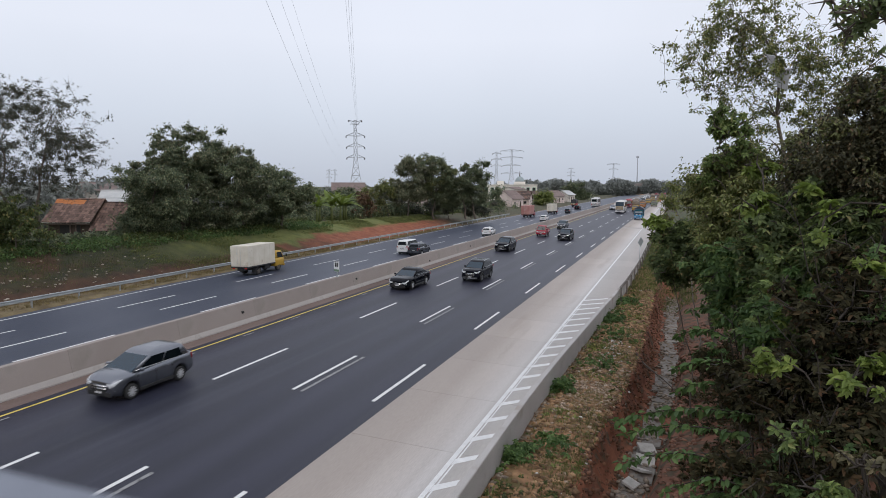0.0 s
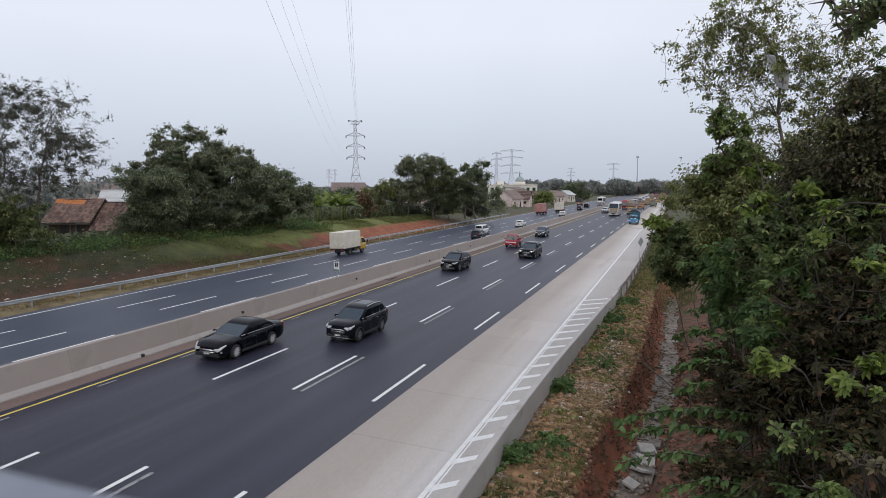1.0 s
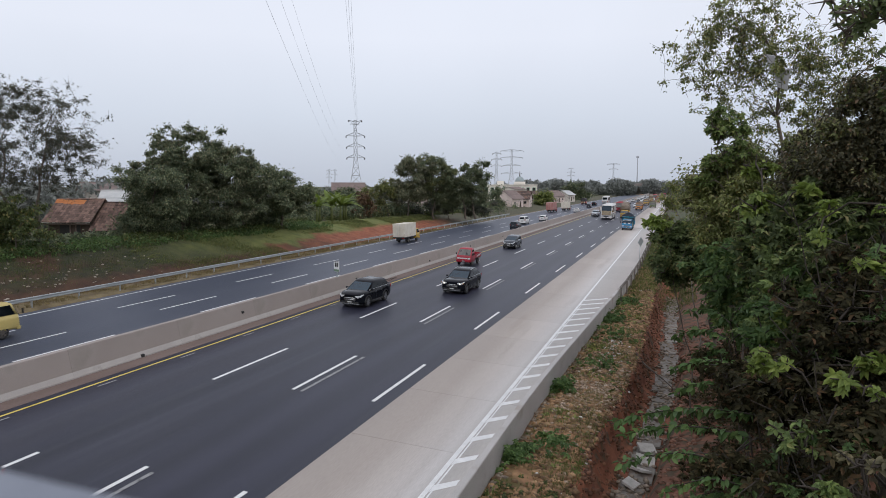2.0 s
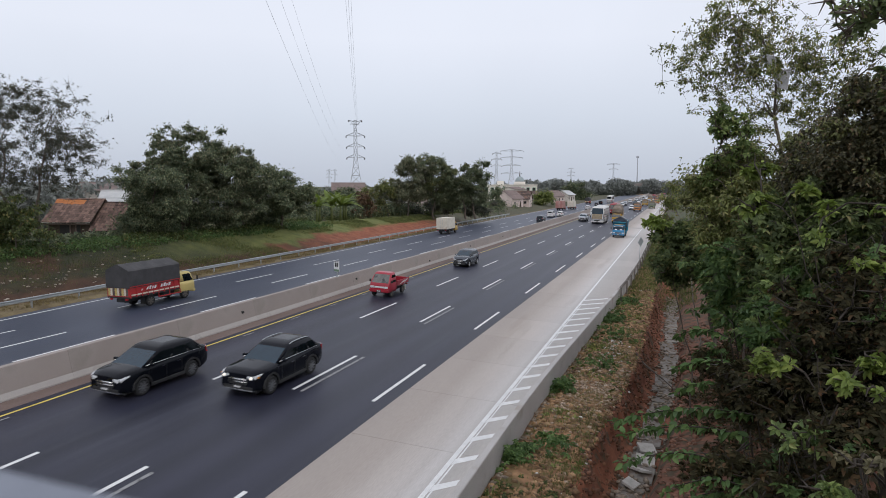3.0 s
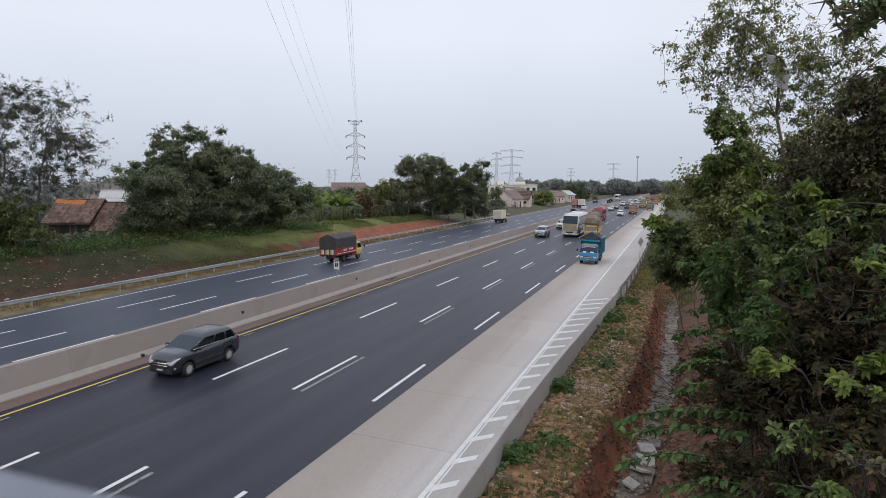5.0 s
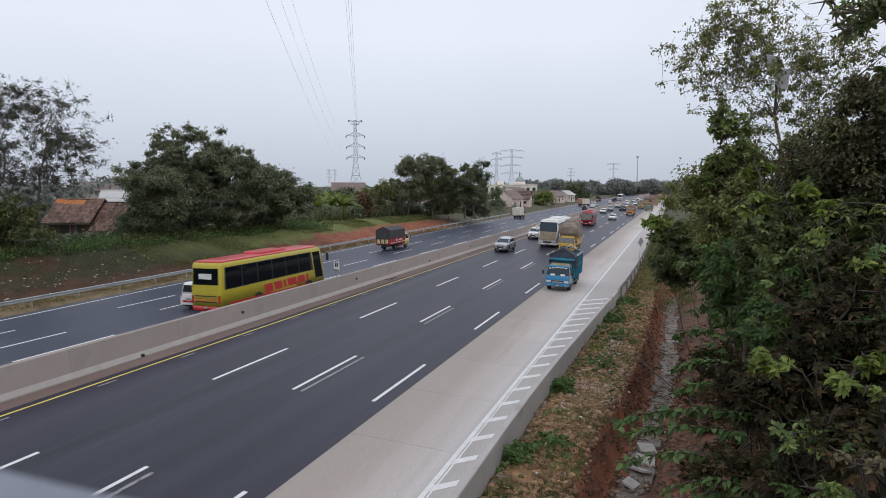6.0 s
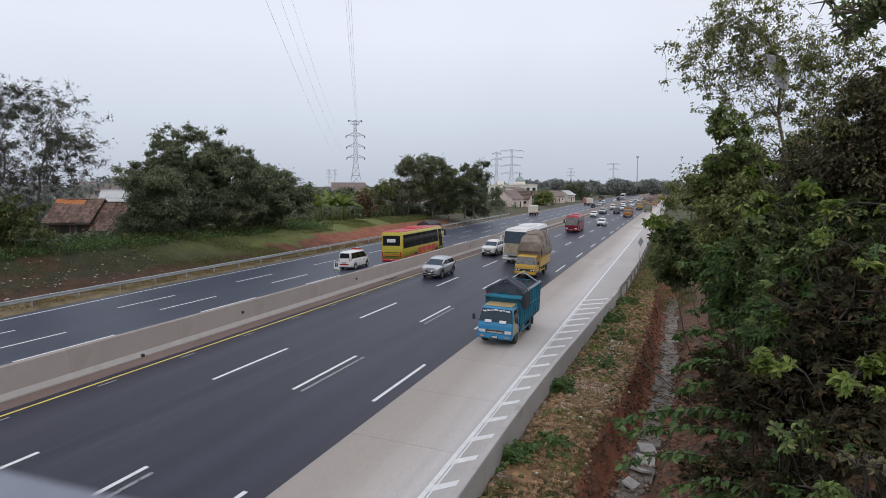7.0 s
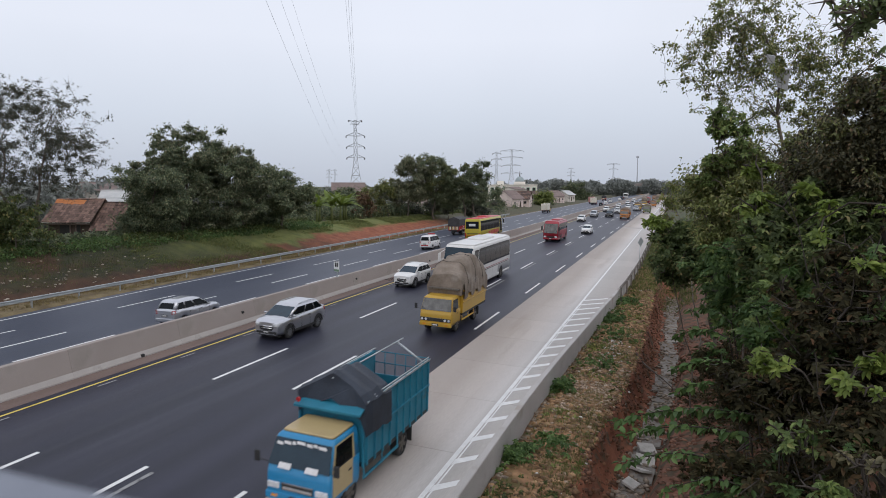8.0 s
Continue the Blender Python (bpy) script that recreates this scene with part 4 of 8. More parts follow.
# The pale share paints sky shine onto this crown's upper leaves.
swaying(tree("tall_sparse_tree", (4.2, 27.6, -0.50), [(2.9, 29.6, 13.5, 2.84, 2.55, 2.13), (0.2, 28.5, 13.5, 1.42, 1.28, 1.47), (1.1, 28.8, 12.3, 0.95, 0.85, 1.18), (5.2, 30.4, 13.0, 2.13, 1.92, 2.25), (2.2, 29.5, 15.3, 2.37, 2.13, 1.06), (4.3, 29.9, 11.4, 1.66, 1.49, 1.18), (2.4, 29.1, 10.8, 1.42, 1.28, 1.18), (1.3, 29.1, 14.7, 1.42, 1.28, 0.95), (6.4, 30.2, 14.0, 1.5, 1.4, 1.4), (7.4, 29.6, 12.2, 1.1, 1.1, 1.2)], 720, 0.30, 4600, 0.115, "broad", LEAF_OLIVE,
     "tall thin-crowned tree with small olive leaves", trunk_r=0.15, bark=BARK, shell=0.2, fork=0.55, twig_r=0.008, squash=0.9, twigs=3, stray=0.0, extra=(0.35, LEAF_PALE, True)), (4.2, 27.6, -0.5), 0.5, 0.0)
tree("woodland_tree", (4.2, 33.0, -0.8), [(2.4, 32.5, 7.0, 1.2, 1.2, 1.4), (2.9, 31.5, 5.4, 1.5, 1.4, 1.8), (1.6, 33.0, 6.9, 0.95, 0.9, 0.95)], 130, 0.5, 8500, 0.15, "broad", WOOD_OLIVE,
     "dull olive bushy tree beyond the ditch bend", trunk_r=0.12, shell=0.3, stray=0.05, extra=(0.2, LEAF_PALE, True))
swaying(tree("sapling", (2.6, 24.4, -1.0), [(1.5, 24.0, 10.3, 0.83, 0.66, 0.71), (1.2, 24.0, 9.2, 0.56, 0.45, 0.28), (2.0, 24.0, 9.5, 0.59, 0.47, 0.51), (1.0, 24.0, 8.6, 0.45, 0.4, 0.25)], 60, 0.26, 300, 0.18, "rosette", WOOD_MID,
     "broad-leaved sapling with dark spreading leaf fans", trunk_r=0.05, shell=0.3, stray=0.05, fork=0.5), (2.6, 24.4, -1.0), 0.35, 2.0)
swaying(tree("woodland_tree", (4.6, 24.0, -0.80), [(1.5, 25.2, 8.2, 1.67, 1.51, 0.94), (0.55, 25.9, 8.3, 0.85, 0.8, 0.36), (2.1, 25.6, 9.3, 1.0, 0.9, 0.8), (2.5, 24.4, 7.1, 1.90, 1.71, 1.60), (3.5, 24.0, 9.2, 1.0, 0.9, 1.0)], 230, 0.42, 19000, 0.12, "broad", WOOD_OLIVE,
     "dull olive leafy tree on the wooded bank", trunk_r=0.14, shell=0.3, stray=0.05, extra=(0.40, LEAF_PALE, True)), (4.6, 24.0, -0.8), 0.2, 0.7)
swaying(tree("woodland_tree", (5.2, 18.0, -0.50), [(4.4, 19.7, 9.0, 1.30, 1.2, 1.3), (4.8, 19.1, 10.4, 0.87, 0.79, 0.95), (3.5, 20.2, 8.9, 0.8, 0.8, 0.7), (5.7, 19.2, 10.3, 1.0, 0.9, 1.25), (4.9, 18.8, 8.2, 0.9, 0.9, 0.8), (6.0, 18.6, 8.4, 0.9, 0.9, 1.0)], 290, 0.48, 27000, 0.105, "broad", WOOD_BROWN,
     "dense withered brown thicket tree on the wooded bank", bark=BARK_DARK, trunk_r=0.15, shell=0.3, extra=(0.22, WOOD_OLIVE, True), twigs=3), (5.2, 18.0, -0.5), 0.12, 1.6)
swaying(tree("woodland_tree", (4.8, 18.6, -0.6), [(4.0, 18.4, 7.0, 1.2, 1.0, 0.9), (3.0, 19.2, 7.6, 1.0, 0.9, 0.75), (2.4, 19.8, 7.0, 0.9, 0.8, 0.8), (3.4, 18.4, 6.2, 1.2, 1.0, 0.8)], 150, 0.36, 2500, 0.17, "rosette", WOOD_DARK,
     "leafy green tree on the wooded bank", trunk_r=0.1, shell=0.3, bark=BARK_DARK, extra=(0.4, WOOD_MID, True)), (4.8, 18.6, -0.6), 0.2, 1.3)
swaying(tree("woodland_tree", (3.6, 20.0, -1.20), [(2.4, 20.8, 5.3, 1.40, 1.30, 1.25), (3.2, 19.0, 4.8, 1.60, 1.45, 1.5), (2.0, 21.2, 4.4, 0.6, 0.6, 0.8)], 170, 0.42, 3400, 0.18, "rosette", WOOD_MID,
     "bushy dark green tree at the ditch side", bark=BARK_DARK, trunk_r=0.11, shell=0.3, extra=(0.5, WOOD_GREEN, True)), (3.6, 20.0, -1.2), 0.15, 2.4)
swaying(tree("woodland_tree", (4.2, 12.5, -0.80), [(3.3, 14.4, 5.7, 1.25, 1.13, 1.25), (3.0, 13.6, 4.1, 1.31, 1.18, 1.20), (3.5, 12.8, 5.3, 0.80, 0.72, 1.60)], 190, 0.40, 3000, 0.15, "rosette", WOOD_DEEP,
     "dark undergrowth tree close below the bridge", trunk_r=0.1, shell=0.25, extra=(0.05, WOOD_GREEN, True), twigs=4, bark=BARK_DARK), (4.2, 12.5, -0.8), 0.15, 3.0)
swaying(tree("woodland_tree", (3.2, 21.4, -1.2), [(1.5, 21.0, 5.7, 0.63, 0.51, 1.09), (1.9, 20.2, 4.6, 0.5, 0.45, 0.5)], 60, 0.28, 330, 0.42, "frond", WOOD_GREEN,
     "green tree with drooping feathery fronds", trunk_r=0.07, shell=0.3), (3.2, 21.4, -1.2), 0.3, 0.9)
swaying(tree("woodland_tree", (3.4, 19.4, -1.0), [(2.2, 20.0, 5.7, 0.59, 0.47, 0.76), (2.0, 20.2, 6.6, 0.4, 0.35, 0.3)], 44, 0.26, 330, 0.21, "rosette", WOOD_DARK,
     "dark tree with long drooping leaves", trunk_r=0.06, shell=0.3), (3.4, 19.4, -1.0), 0.25, 1.8)
swaying(tree("young_tree", (4.4, 16.0, -0.6), [(1.7, 17.0, 7.9, 0.36, 0.29, 0.31), (2.7, 15.5, 8.2, 0.22, 0.18, 0.11), (3.0, 15.5, 7.9, 0.22, 0.18, 0.15), (2.9, 15.0, 7.3, 0.19, 0.15, 0.21), (3.5, 14.0, 6.8, 0.37, 0.30, 0.13), (3.8, 15.0, 7.9, 0.30, 0.24, 0.14), (2.0, 18.0, 8.8, 0.58, 0.47, 0.20)], 64, 0.18, 150, 0.20, "rosette", WOOD_BRIGHT,
     "young tree with bright yellow-green leaf clusters", bark=BARK_DARK, trunk_r=0.035, shell=0.2, stray=0.0, fork=0.5), (4.4, 16.0, -0.6), 0.3, 0.3)
swaying(tree("young_tree", (3.8, 16.4, -0.8), [(2.6, 17.0, 6.2, 0.36, 0.29, 0.19), (2.2, 16.5, 5.4, 0.49, 0.39, 0.27), (2.0, 16.5, 4.7, 0.55, 0.44, 0.27), (2.7, 15.5, 5.5, 0.50, 0.40, 0.33)], 50, 0.22, 190, 0.20, "rosette", WOOD_GREEN,
     "young tree with fresh green broad leaves", bark=BARK_DARK, trunk_r=0.05, shell=0.2, stray=0.0, extra=(0.35, WOOD_BRIGHT, True)), (3.8, 16.4, -0.8), 0.3, 2.7)
swaying(tree("young_tree", (3.6, 12.2, -0.7), [(2.8, 11.5, 5.1, 0.44, 0.35, 0.18), (1.7, 13.0, 5.0, 0.43, 0.35, 0.22), (3.1, 12.0, 5.4, 0.28, 0.23, 0.19)], 26, 0.16, 60, 0.17, "rosette", WOOD_BRIGHT,
     "thin young tree with bright leaves near the bridge", bark=BARK_DARK, trunk_r=0.04, shell=0.2, stray=0.0, fork=0.5), (3.6, 12.2, -0.7), 0.3, 1.2)
swaying(tree("young_tree", (3.2, 11.4, -1.0), [(2.1, 11.5, 4.2, 0.44, 0.35, 0.21), (2.3, 10.5, 3.8, 0.33, 0.26, 0.12), (1.4, 11.5, 3.0, 0.24, 0.19, 0.08)], 26, 0.16, 46, 0.16, "rosette", WOOD_MID,
     "thin young tree with dull olive leaves near the bridge", bark=BARK_DARK, trunk_r=0.04, shell=0.2, stray=0.0, fork=0.4), (3.2, 11.4, -1.0), 0.3, 2.2)
swaying(tree("young_tree", (3.3, 10.6, -0.9), [(2.7, 10.5, 4.3, 0.34, 0.27, 0.15)], 8, 0.16, 9, 0.14, "rosette", WOOD_TAN,
     "bare young stems with a few tan leaves", bark=BARK_DARK, trunk_r=0.035, shell=0.2, stray=0.0, fork=0.4), (3.3, 10.6, -0.9), 0.3, 0.1)


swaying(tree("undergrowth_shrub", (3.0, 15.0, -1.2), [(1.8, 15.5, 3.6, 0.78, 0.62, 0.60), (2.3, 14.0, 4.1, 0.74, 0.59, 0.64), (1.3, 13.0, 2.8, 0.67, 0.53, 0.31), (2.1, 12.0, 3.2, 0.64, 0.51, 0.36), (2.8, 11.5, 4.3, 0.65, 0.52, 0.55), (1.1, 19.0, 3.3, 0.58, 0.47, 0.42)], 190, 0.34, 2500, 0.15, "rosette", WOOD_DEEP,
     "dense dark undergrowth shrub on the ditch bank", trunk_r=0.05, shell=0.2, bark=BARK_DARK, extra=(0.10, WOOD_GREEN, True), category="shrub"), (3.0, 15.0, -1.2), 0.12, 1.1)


def arching_shrub(base, branches, material, label, leaf):
    """Several long boughs arching out from one root, each with leaves in pairs along it."""
    t = empty("arching_shrub", label, "shrub")
    base = Vector(base)
    for root, tip in branches:
        a, b = Vector(root), Vector(tip)
        bm = bmesh.new()
        limb(bm, base, a, 0.022, 0.014, 4, 0.06)
        n = max(6, int((b - a).length / 0.06))
        pts, outs, prev = [], [], a
        side = (b - a).cross(Vector((0, 0, 1))).normalized()
        for i in range(1, n + 1):
            f = i / n
            p = a.lerp(b, f) + Vector((0, 0, 0.22 * math.sin(math.pi * f) - 0.10 * f)) + side * 0.06 * math.sin(5 * f)
            tube(bm, prev, p, 0.02 * (1.1 - f) + 0.003, 0.02 * (1.05 - f) + 0.003, 5, cap=False)
            for s in (-1, 1):
                pts.append(p)
                outs.append(side * s + (b - a).normalized() * 0.5)
            prev = p
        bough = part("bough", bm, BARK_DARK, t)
        pts = np.array([q[:] for q in pts]) + RNG.normal(0, 0.03, (len(pts), 3))
        foliage("leaves", pts, leaf, "single", material, bough, out=np.array([q[:] for q in outs]), droop=0.5)
    return t


swaying(arching_shrub((2.4, 15.5, -1.6), [((1.78, 14.5, 3.44), (-1.28, 16.5, 2.27)), ((1.64, 14.0, 3.11), (-1.04, 15.8, 2.2)), ((1.5, 16.5, 3.37), (0.16, 18.0, 2.71))], WOOD_GREEN,
     "shrub with long leafy boughs reaching over the ditch", 0.22), (2.4, 15.5, -1.6), 0.3, 0.6)
swaying(arching_shrub((2.6, 18.5, -1.5), [((1.52, 19.0, 4.04), (0.14, 20.5, 3.75)), ((1.56, 17.5, 3.64), (0.14, 19.0, 3.11)), ((1.6, 19.4, 4.4), (0.5, 20.4, 4.6))], WOOD_GREEN,
     "leafy boughs of a shrub above the ditch bank", 0.22), (2.6, 18.5, -1.5), 0.3, 1.5)
swaying(arching_shrub((2.2, 12.5, -1.7), [((1.14, 13.0, 2.89), (-0.98, 14.2, 2.15)), ((1.48, 12.3, 2.75), (-0.04, 13.2, 2.12)), ((1.5, 12.9, 2.3), (0.2, 13.8, 1.5))], WOOD_GREEN,
     "low shrub with dark leafy boughs by the ditch", 0.19), (2.2, 12.5, -1.7), 0.3, 2.5)
tree("canopy_branch_tree", (7.5, 13.0, 0.00), [(3.1, 13.3, 11.5, 0.70, 0.63, 0.35), (3.0, 14.3, 11.3, 0.33, 0.29, 0.27), (3.5, 13.3, 10.3, 0.35, 0.32, 0.80), (2.6, 14.0, 11.9, 0.3, 0.3, 0.2)], 46, 0.28, 80, 0.15, "rosette", WOOD_DARK,
     "dark-leaved tree with boughs high overhead", trunk_r=0.14, shell=0.2)
tree("pale_shrub", (1.6, 36.0, -2.00), [(-0.2, 36.3, 7.6, 0.62, 0.56, 0.74), (-0.5, 35.1, 6.7, 0.30, 0.27, 0.42)], 26, 0.40, 520, 0.14, "broad", LEAF_PALE,
     "straggly pale green roadside shrub", trunk_r=0.05, bark=BARK_PALE, shell=0.2, category="shrub")
# torn pale sheeting caught in the tall tree's fork
bm = bmesh.new()
for (a, b, c, d) in (((3.15, 28.6, 13.6), (3.45, 28.5, 13.5), (3.55, 28.5, 12.75), (3.30, 28.6, 12.9)), ((3.45, 28.6, 12.9), (4.05, 28.6, 13.0), (3.95, 28.5, 12.15), (3.6, 28.6, 12.3))):
    slab(bm, [a, b, c, d], (0.02, 0.05, 0.03))
tagged(part("plastic_sheet", bm, surf("grey_film", (0.34, 0.34, 0.35), (0.46, 0.46, 0.47), 6, 0.5, 0.4, 20)), "torn grey plastic sheet caught in tree branches", "plastic sheet")
tree("woodland_tree", (6.5, 33.0, -0.6), [(6.5, 33.0, 4.1, 2.6, 2.6, 3.4)], 60, 0.8, 4600, 0.26, "broad", LEAF_DARK,
     "leafy tree further along the wooded bank", trunk_r=0.14, shell=0.35)
tree("woodland_tree", (5.5, 40.0, -0.6), [(5.5, 40.0, 3.9, 2.6, 2.6, 3.1)], 60, 0.8, 4600, 0.26, "broad", LEAF_MID,
     "leafy tree further along the wooded bank", trunk_r=0.14, shell=0.35)
tree("woodland_tree", (8.0, 44.0, -0.6), [(8.0, 44.0, 4.7, 2.6, 2.6, 3.8)], 60, 0.8, 4600, 0.26, "broad", LEAF_DARK,
     "leafy tree further along the wooded bank", trunk_r=0.14, shell=0.35)
tree("woodland_tree", (7.0, 54.0, -0.6), [(7.0, 54.0, 4.1, 2.6, 2.6, 3.4)], 60, 0.8, 4600, 0.26, "broad", LEAF_MID,
     "leafy tree further along the wooded bank", trunk_r=0.14, shell=0.35)
tree("woodland_tree", (9.5, 60.0, -0.6), [(9.5, 60.0, 5.0, 2.6, 2.6, 4.0)], 60, 0.8, 4600, 0.26, "broad", LEAF_DARK,
     "leafy tree further along the wooded bank", trunk_r=0.14, shell=0.35)
tree("woodland_tree", (8.0, 72.0, -0.6), [(8.0, 72.0, 4.1, 2.6, 2.6, 3.4)], 60, 0.8, 4600, 0.26, "broad", LEAF_MID,
     "leafy tree further along the wooded bank", trunk_r=0.14, shell=0.35)
tree("woodland_tree", (10.0, 85.0, -0.6), [(10.0, 85.0, 4.4, 2.6, 2.6, 3.6)], 60, 0.8, 4600, 0.26, "broad", LEAF_DARK,
     "leafy tree further along the wooded bank", trunk_r=0.14, shell=0.35)
tree("woodland_tree", (9.0, 100.0, -0.6), [(9.0, 100.0, 4.1, 2.6, 2.6, 3.4)], 60, 0.8, 4600, 0.26, "broad", LEAF_MID,
     "leafy tree further along the wooded bank", trunk_r=0.14, shell=0.35)
tree("woodland_tree", (10.0, 28.0, -0.6), [(10.0, 28.0, 5.0, 2.6, 2.6, 4.0)], 60, 0.8, 4600, 0.26, "broad", LEAF_DARK,
     "leafy tree further along the wooded bank", trunk_r=0.14, shell=0.35)
tree("woodland_tree", (12.0, 38.0, -0.6), [(12.0, 38.0, 5.5, 2.6, 2.6, 4.5)], 60, 0.8, 4600, 0.26, "broad", LEAF_MID,
     "leafy tree further along the wooded bank", trunk_r=0.14, shell=0.35)
tree("woodland_tree", (11.0, 18.0, -0.6), [(11.0, 18.0, 4.7, 2.6, 2.6, 3.8)], 60, 0.8, 4600, 0.26, "broad", LEAF_DARK,
     "leafy tree further along the wooded bank", trunk_r=0.14, shell=0.35)


def banana(m, n, seed):
    """Banana plant: thick stem with long arching leaf blades."""
    rr = np.random.default_rng(seed)
    t = empty("banana_plant", "banana plant with long yellow-green leaves", "banana plant", "banana plants on the bank", m=m)
    part("stem", tubed((0, 0, -0.2), (0.1, 0, 2.2), 0.16, 0.10, sides=8), LEAF_OLIVE, t)
    for k in range(n):
        a = 2 * math.pi * k / n + rr.uniform(-0.3, 0.3)
        ln, wd = rr.uniform(1.8, 3.0), rr.uniform(0.45, 0.65)
        up, down, reach = rr.uniform(0.5, 1.15), rr.uniform(0.2, 0.75), rr.uniform(0.35, 0.7)
        c, s = math.cos(a), math.sin(a)
        bm = bmesh.new()
        prev = None
        for i in range(7):
            f = i / 6
            out = ln * reach * (f + 0.25 * f * f)
            z = 1.9 + ln * (up * f - down * f * f)
            w = wd * math.sin(math.pi * min(0.98, 0.08 + 0.9 * f)) ** 0.6 / 2
            row = [bm.verts.new((0.1 + c * out - s * q, s * out + c * q, z - abs(q) * 0.35)) for q in (-w, 0, w)]
            if prev:
                for j in (0, 1):
                    bm.faces.new((prev[j], prev[j + 1], row[j + 1], row[j]))
            prev = row
        part("leaf_blade", bm, LEAF_BANANA, t)
    return t


for k, (bx, by) in enumerate(((-59.6, 95.0), (-60.6, 97.5), (-59.2, 99.5), (-60.8, 102.5), (-59.0, 104.5), (-61.0, 107.0), (-58.6, 101.5))):
    banana(pose(bx, by, ground_z(bx, by), 0, 0, k * 67) @ Matrix.Scale(1.45 + 0.1 * (k % 3), 4), 9, 40 + k)


def stuff(name, label, category, pts, size, kind, material, upright=False):
    ob = foliage(name, np.array(pts), size, kind, material, upright=upright)
    tagged(ob, label, category, kind="stuff")
    return ob


def scatter(n, x0, x1, y0, y1, keep=None, lift=0.0):
    pts = []
    while len(pts) < n:
        x, y = RNG.uniform(x0, x1), RNG.uniform(y0, y1)
        if keep is None or keep(x, y):
            pts.append((x, y, ground_z(x, y) + lift))
    return pts


def patchy(scale, level):
    return lambda x, y: noise.noise(Vector((x * scale, y * scale, 9))) + RNG.normal(0, 0.15) > level


stuff("bank_grass", "rough green grass on the earth bank", "grass", scatter(26000, -58, -47.2, 14, 180, lambda x, y: patchy(0.16, 0.02)(x, y) and y > 50 + 8 * noise.noise(Vector((x, y * 0.2, 3))) and (y < 70 or x < -52.6)), 0.24, "blade", GRASS, True)
stuff("dark_bank_grass", "dark rough grass on the near end of the bank", "grass", scatter(11000, -58, -48.6, 14, 56, patchy(0.16, 0.0)), 0.17, "blade", LEAF_DARK, True)
stuff("bank_weeds", "low leafy weeds along the top of the bank", "weeds", [(x, y, z + RNG.uniform(0, 0.7) * (0.4 if 0.70 < y / -x < 0.90 else 1)) for x, y, z in scatter(14000, -66, -55, 25, 170, lambda x, y: patchy(0.12, -0.15)(x, y) and not (48 < y < 76 and x < -61) and not (80 < y < 135 and x > -60))], 0.3, "broad", LEAF_DARK)
stuff("bank_top_weeds", "bright green leafy weeds along the brow of the bank", "weeds", [(x, y, z + RNG.uniform(0, 0.5)) for x, y, z in scatter(5200, -60, -54.2, 30, 92, patchy(0.25, -0.1))], 0.24, "broad", WOOD_GREEN)
stuff("bank_undergrowth", "dark undergrowth beneath the roadside trees", "undergrowth", [(x, y, z + RNG.uniform(0, 2.6) * (0.3 if 0.70 < y / -x < 0.90 else 1)) for x, y, z in scatter(14000, -78, -59, 30, 185, lambda x, y: not (48 < y < 76 and x < -66.5) and not (84 < y < 110 and x > -66))], 0.45, "broad", LEAF_LEFT)
stuff("verge_grass", "thin dry grass on the verge", "grass", scatter(5000, -5.2, -1.5, 10, 75, lambda x, y: x < ditch_x(y) - 1.4 and patchy(0.5, 0.12)(x, y)), 0.16, "blade", GRASS, True)
stuff("verge_dry_grass", "matted straw-coloured grass on the verge", "grass", scatter(5200, -5.2, -1.7, 11, 72, lambda x, y: x < ditch_x(y) - 1.4 and patchy(0.45, 0.0)(x, y)), 0.15, "blade", GRASS_DRY, True)
stuff("verge_weeds", "small weeds on the verge slope", "weeds", scatter(800, -5.2, -1.6, 12, 70, lambda x, y: x < ditch_x(y) - 1.4 and patchy(0.6, 0.28)(x, y)), 0.16, "tuft", LEAF_MID)
stuff("rail_grass", "dry grass tufts beneath the guardrail", "grass", scatter(9000, -47.2, -44.6, 14, 120, patchy(0.5, -0.2)), 0.22, "blade", GRASS_DRY, True)
stuff("shoulder_grass", "yellowish grass beside the far guardrail", "grass", scatter(9000, -3.9, 2.0, 58, 120), 0.28, "blade", GRASS, True)
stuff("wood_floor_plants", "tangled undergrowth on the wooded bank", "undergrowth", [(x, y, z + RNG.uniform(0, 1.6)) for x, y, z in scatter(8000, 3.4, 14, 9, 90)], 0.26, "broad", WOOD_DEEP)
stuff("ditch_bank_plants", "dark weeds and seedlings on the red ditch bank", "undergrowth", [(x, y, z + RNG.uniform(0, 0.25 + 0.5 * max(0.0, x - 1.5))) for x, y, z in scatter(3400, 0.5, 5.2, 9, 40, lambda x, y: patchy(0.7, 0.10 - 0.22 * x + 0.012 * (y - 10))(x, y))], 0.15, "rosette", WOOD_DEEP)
bush = []
for k in range(60):
    py = RNG.uniform(150, 400)
    px, r = RNG.uniform(-66, -49.5) - 0.012 * (py - 150), RNG.uniform(0.8, 2.0)
    for _ in range(60):
        d = RNG.normal(0, 0.6, 3)
        bush.append((px + d[0] * r, py + d[1] * r * 1.6, ground_z(px, py) + r * 0.7 + d[2] * r * 0.8))
stuff("village_bushes", "low dusty bushes between the houses and the road", "bushes", bush, 0.5, "broad", LEAF_LEFT)
# distant woods
far_pts = []
for k in range(150):
    px = RNG.uniform(-160, 120)
    py = RNG.uniform(560, 900)
    r = RNG.uniform(5, 9)
    h = RNG.uniform(5, 11)
    for _ in range(300):
        d = RNG.normal(0, 1, 3); d /= np.linalg.norm(d)
        far_pts.append((px + d[0] * r, py + d[1] * r, -1 + h * 0.8 + d[2] * h * 0.6))
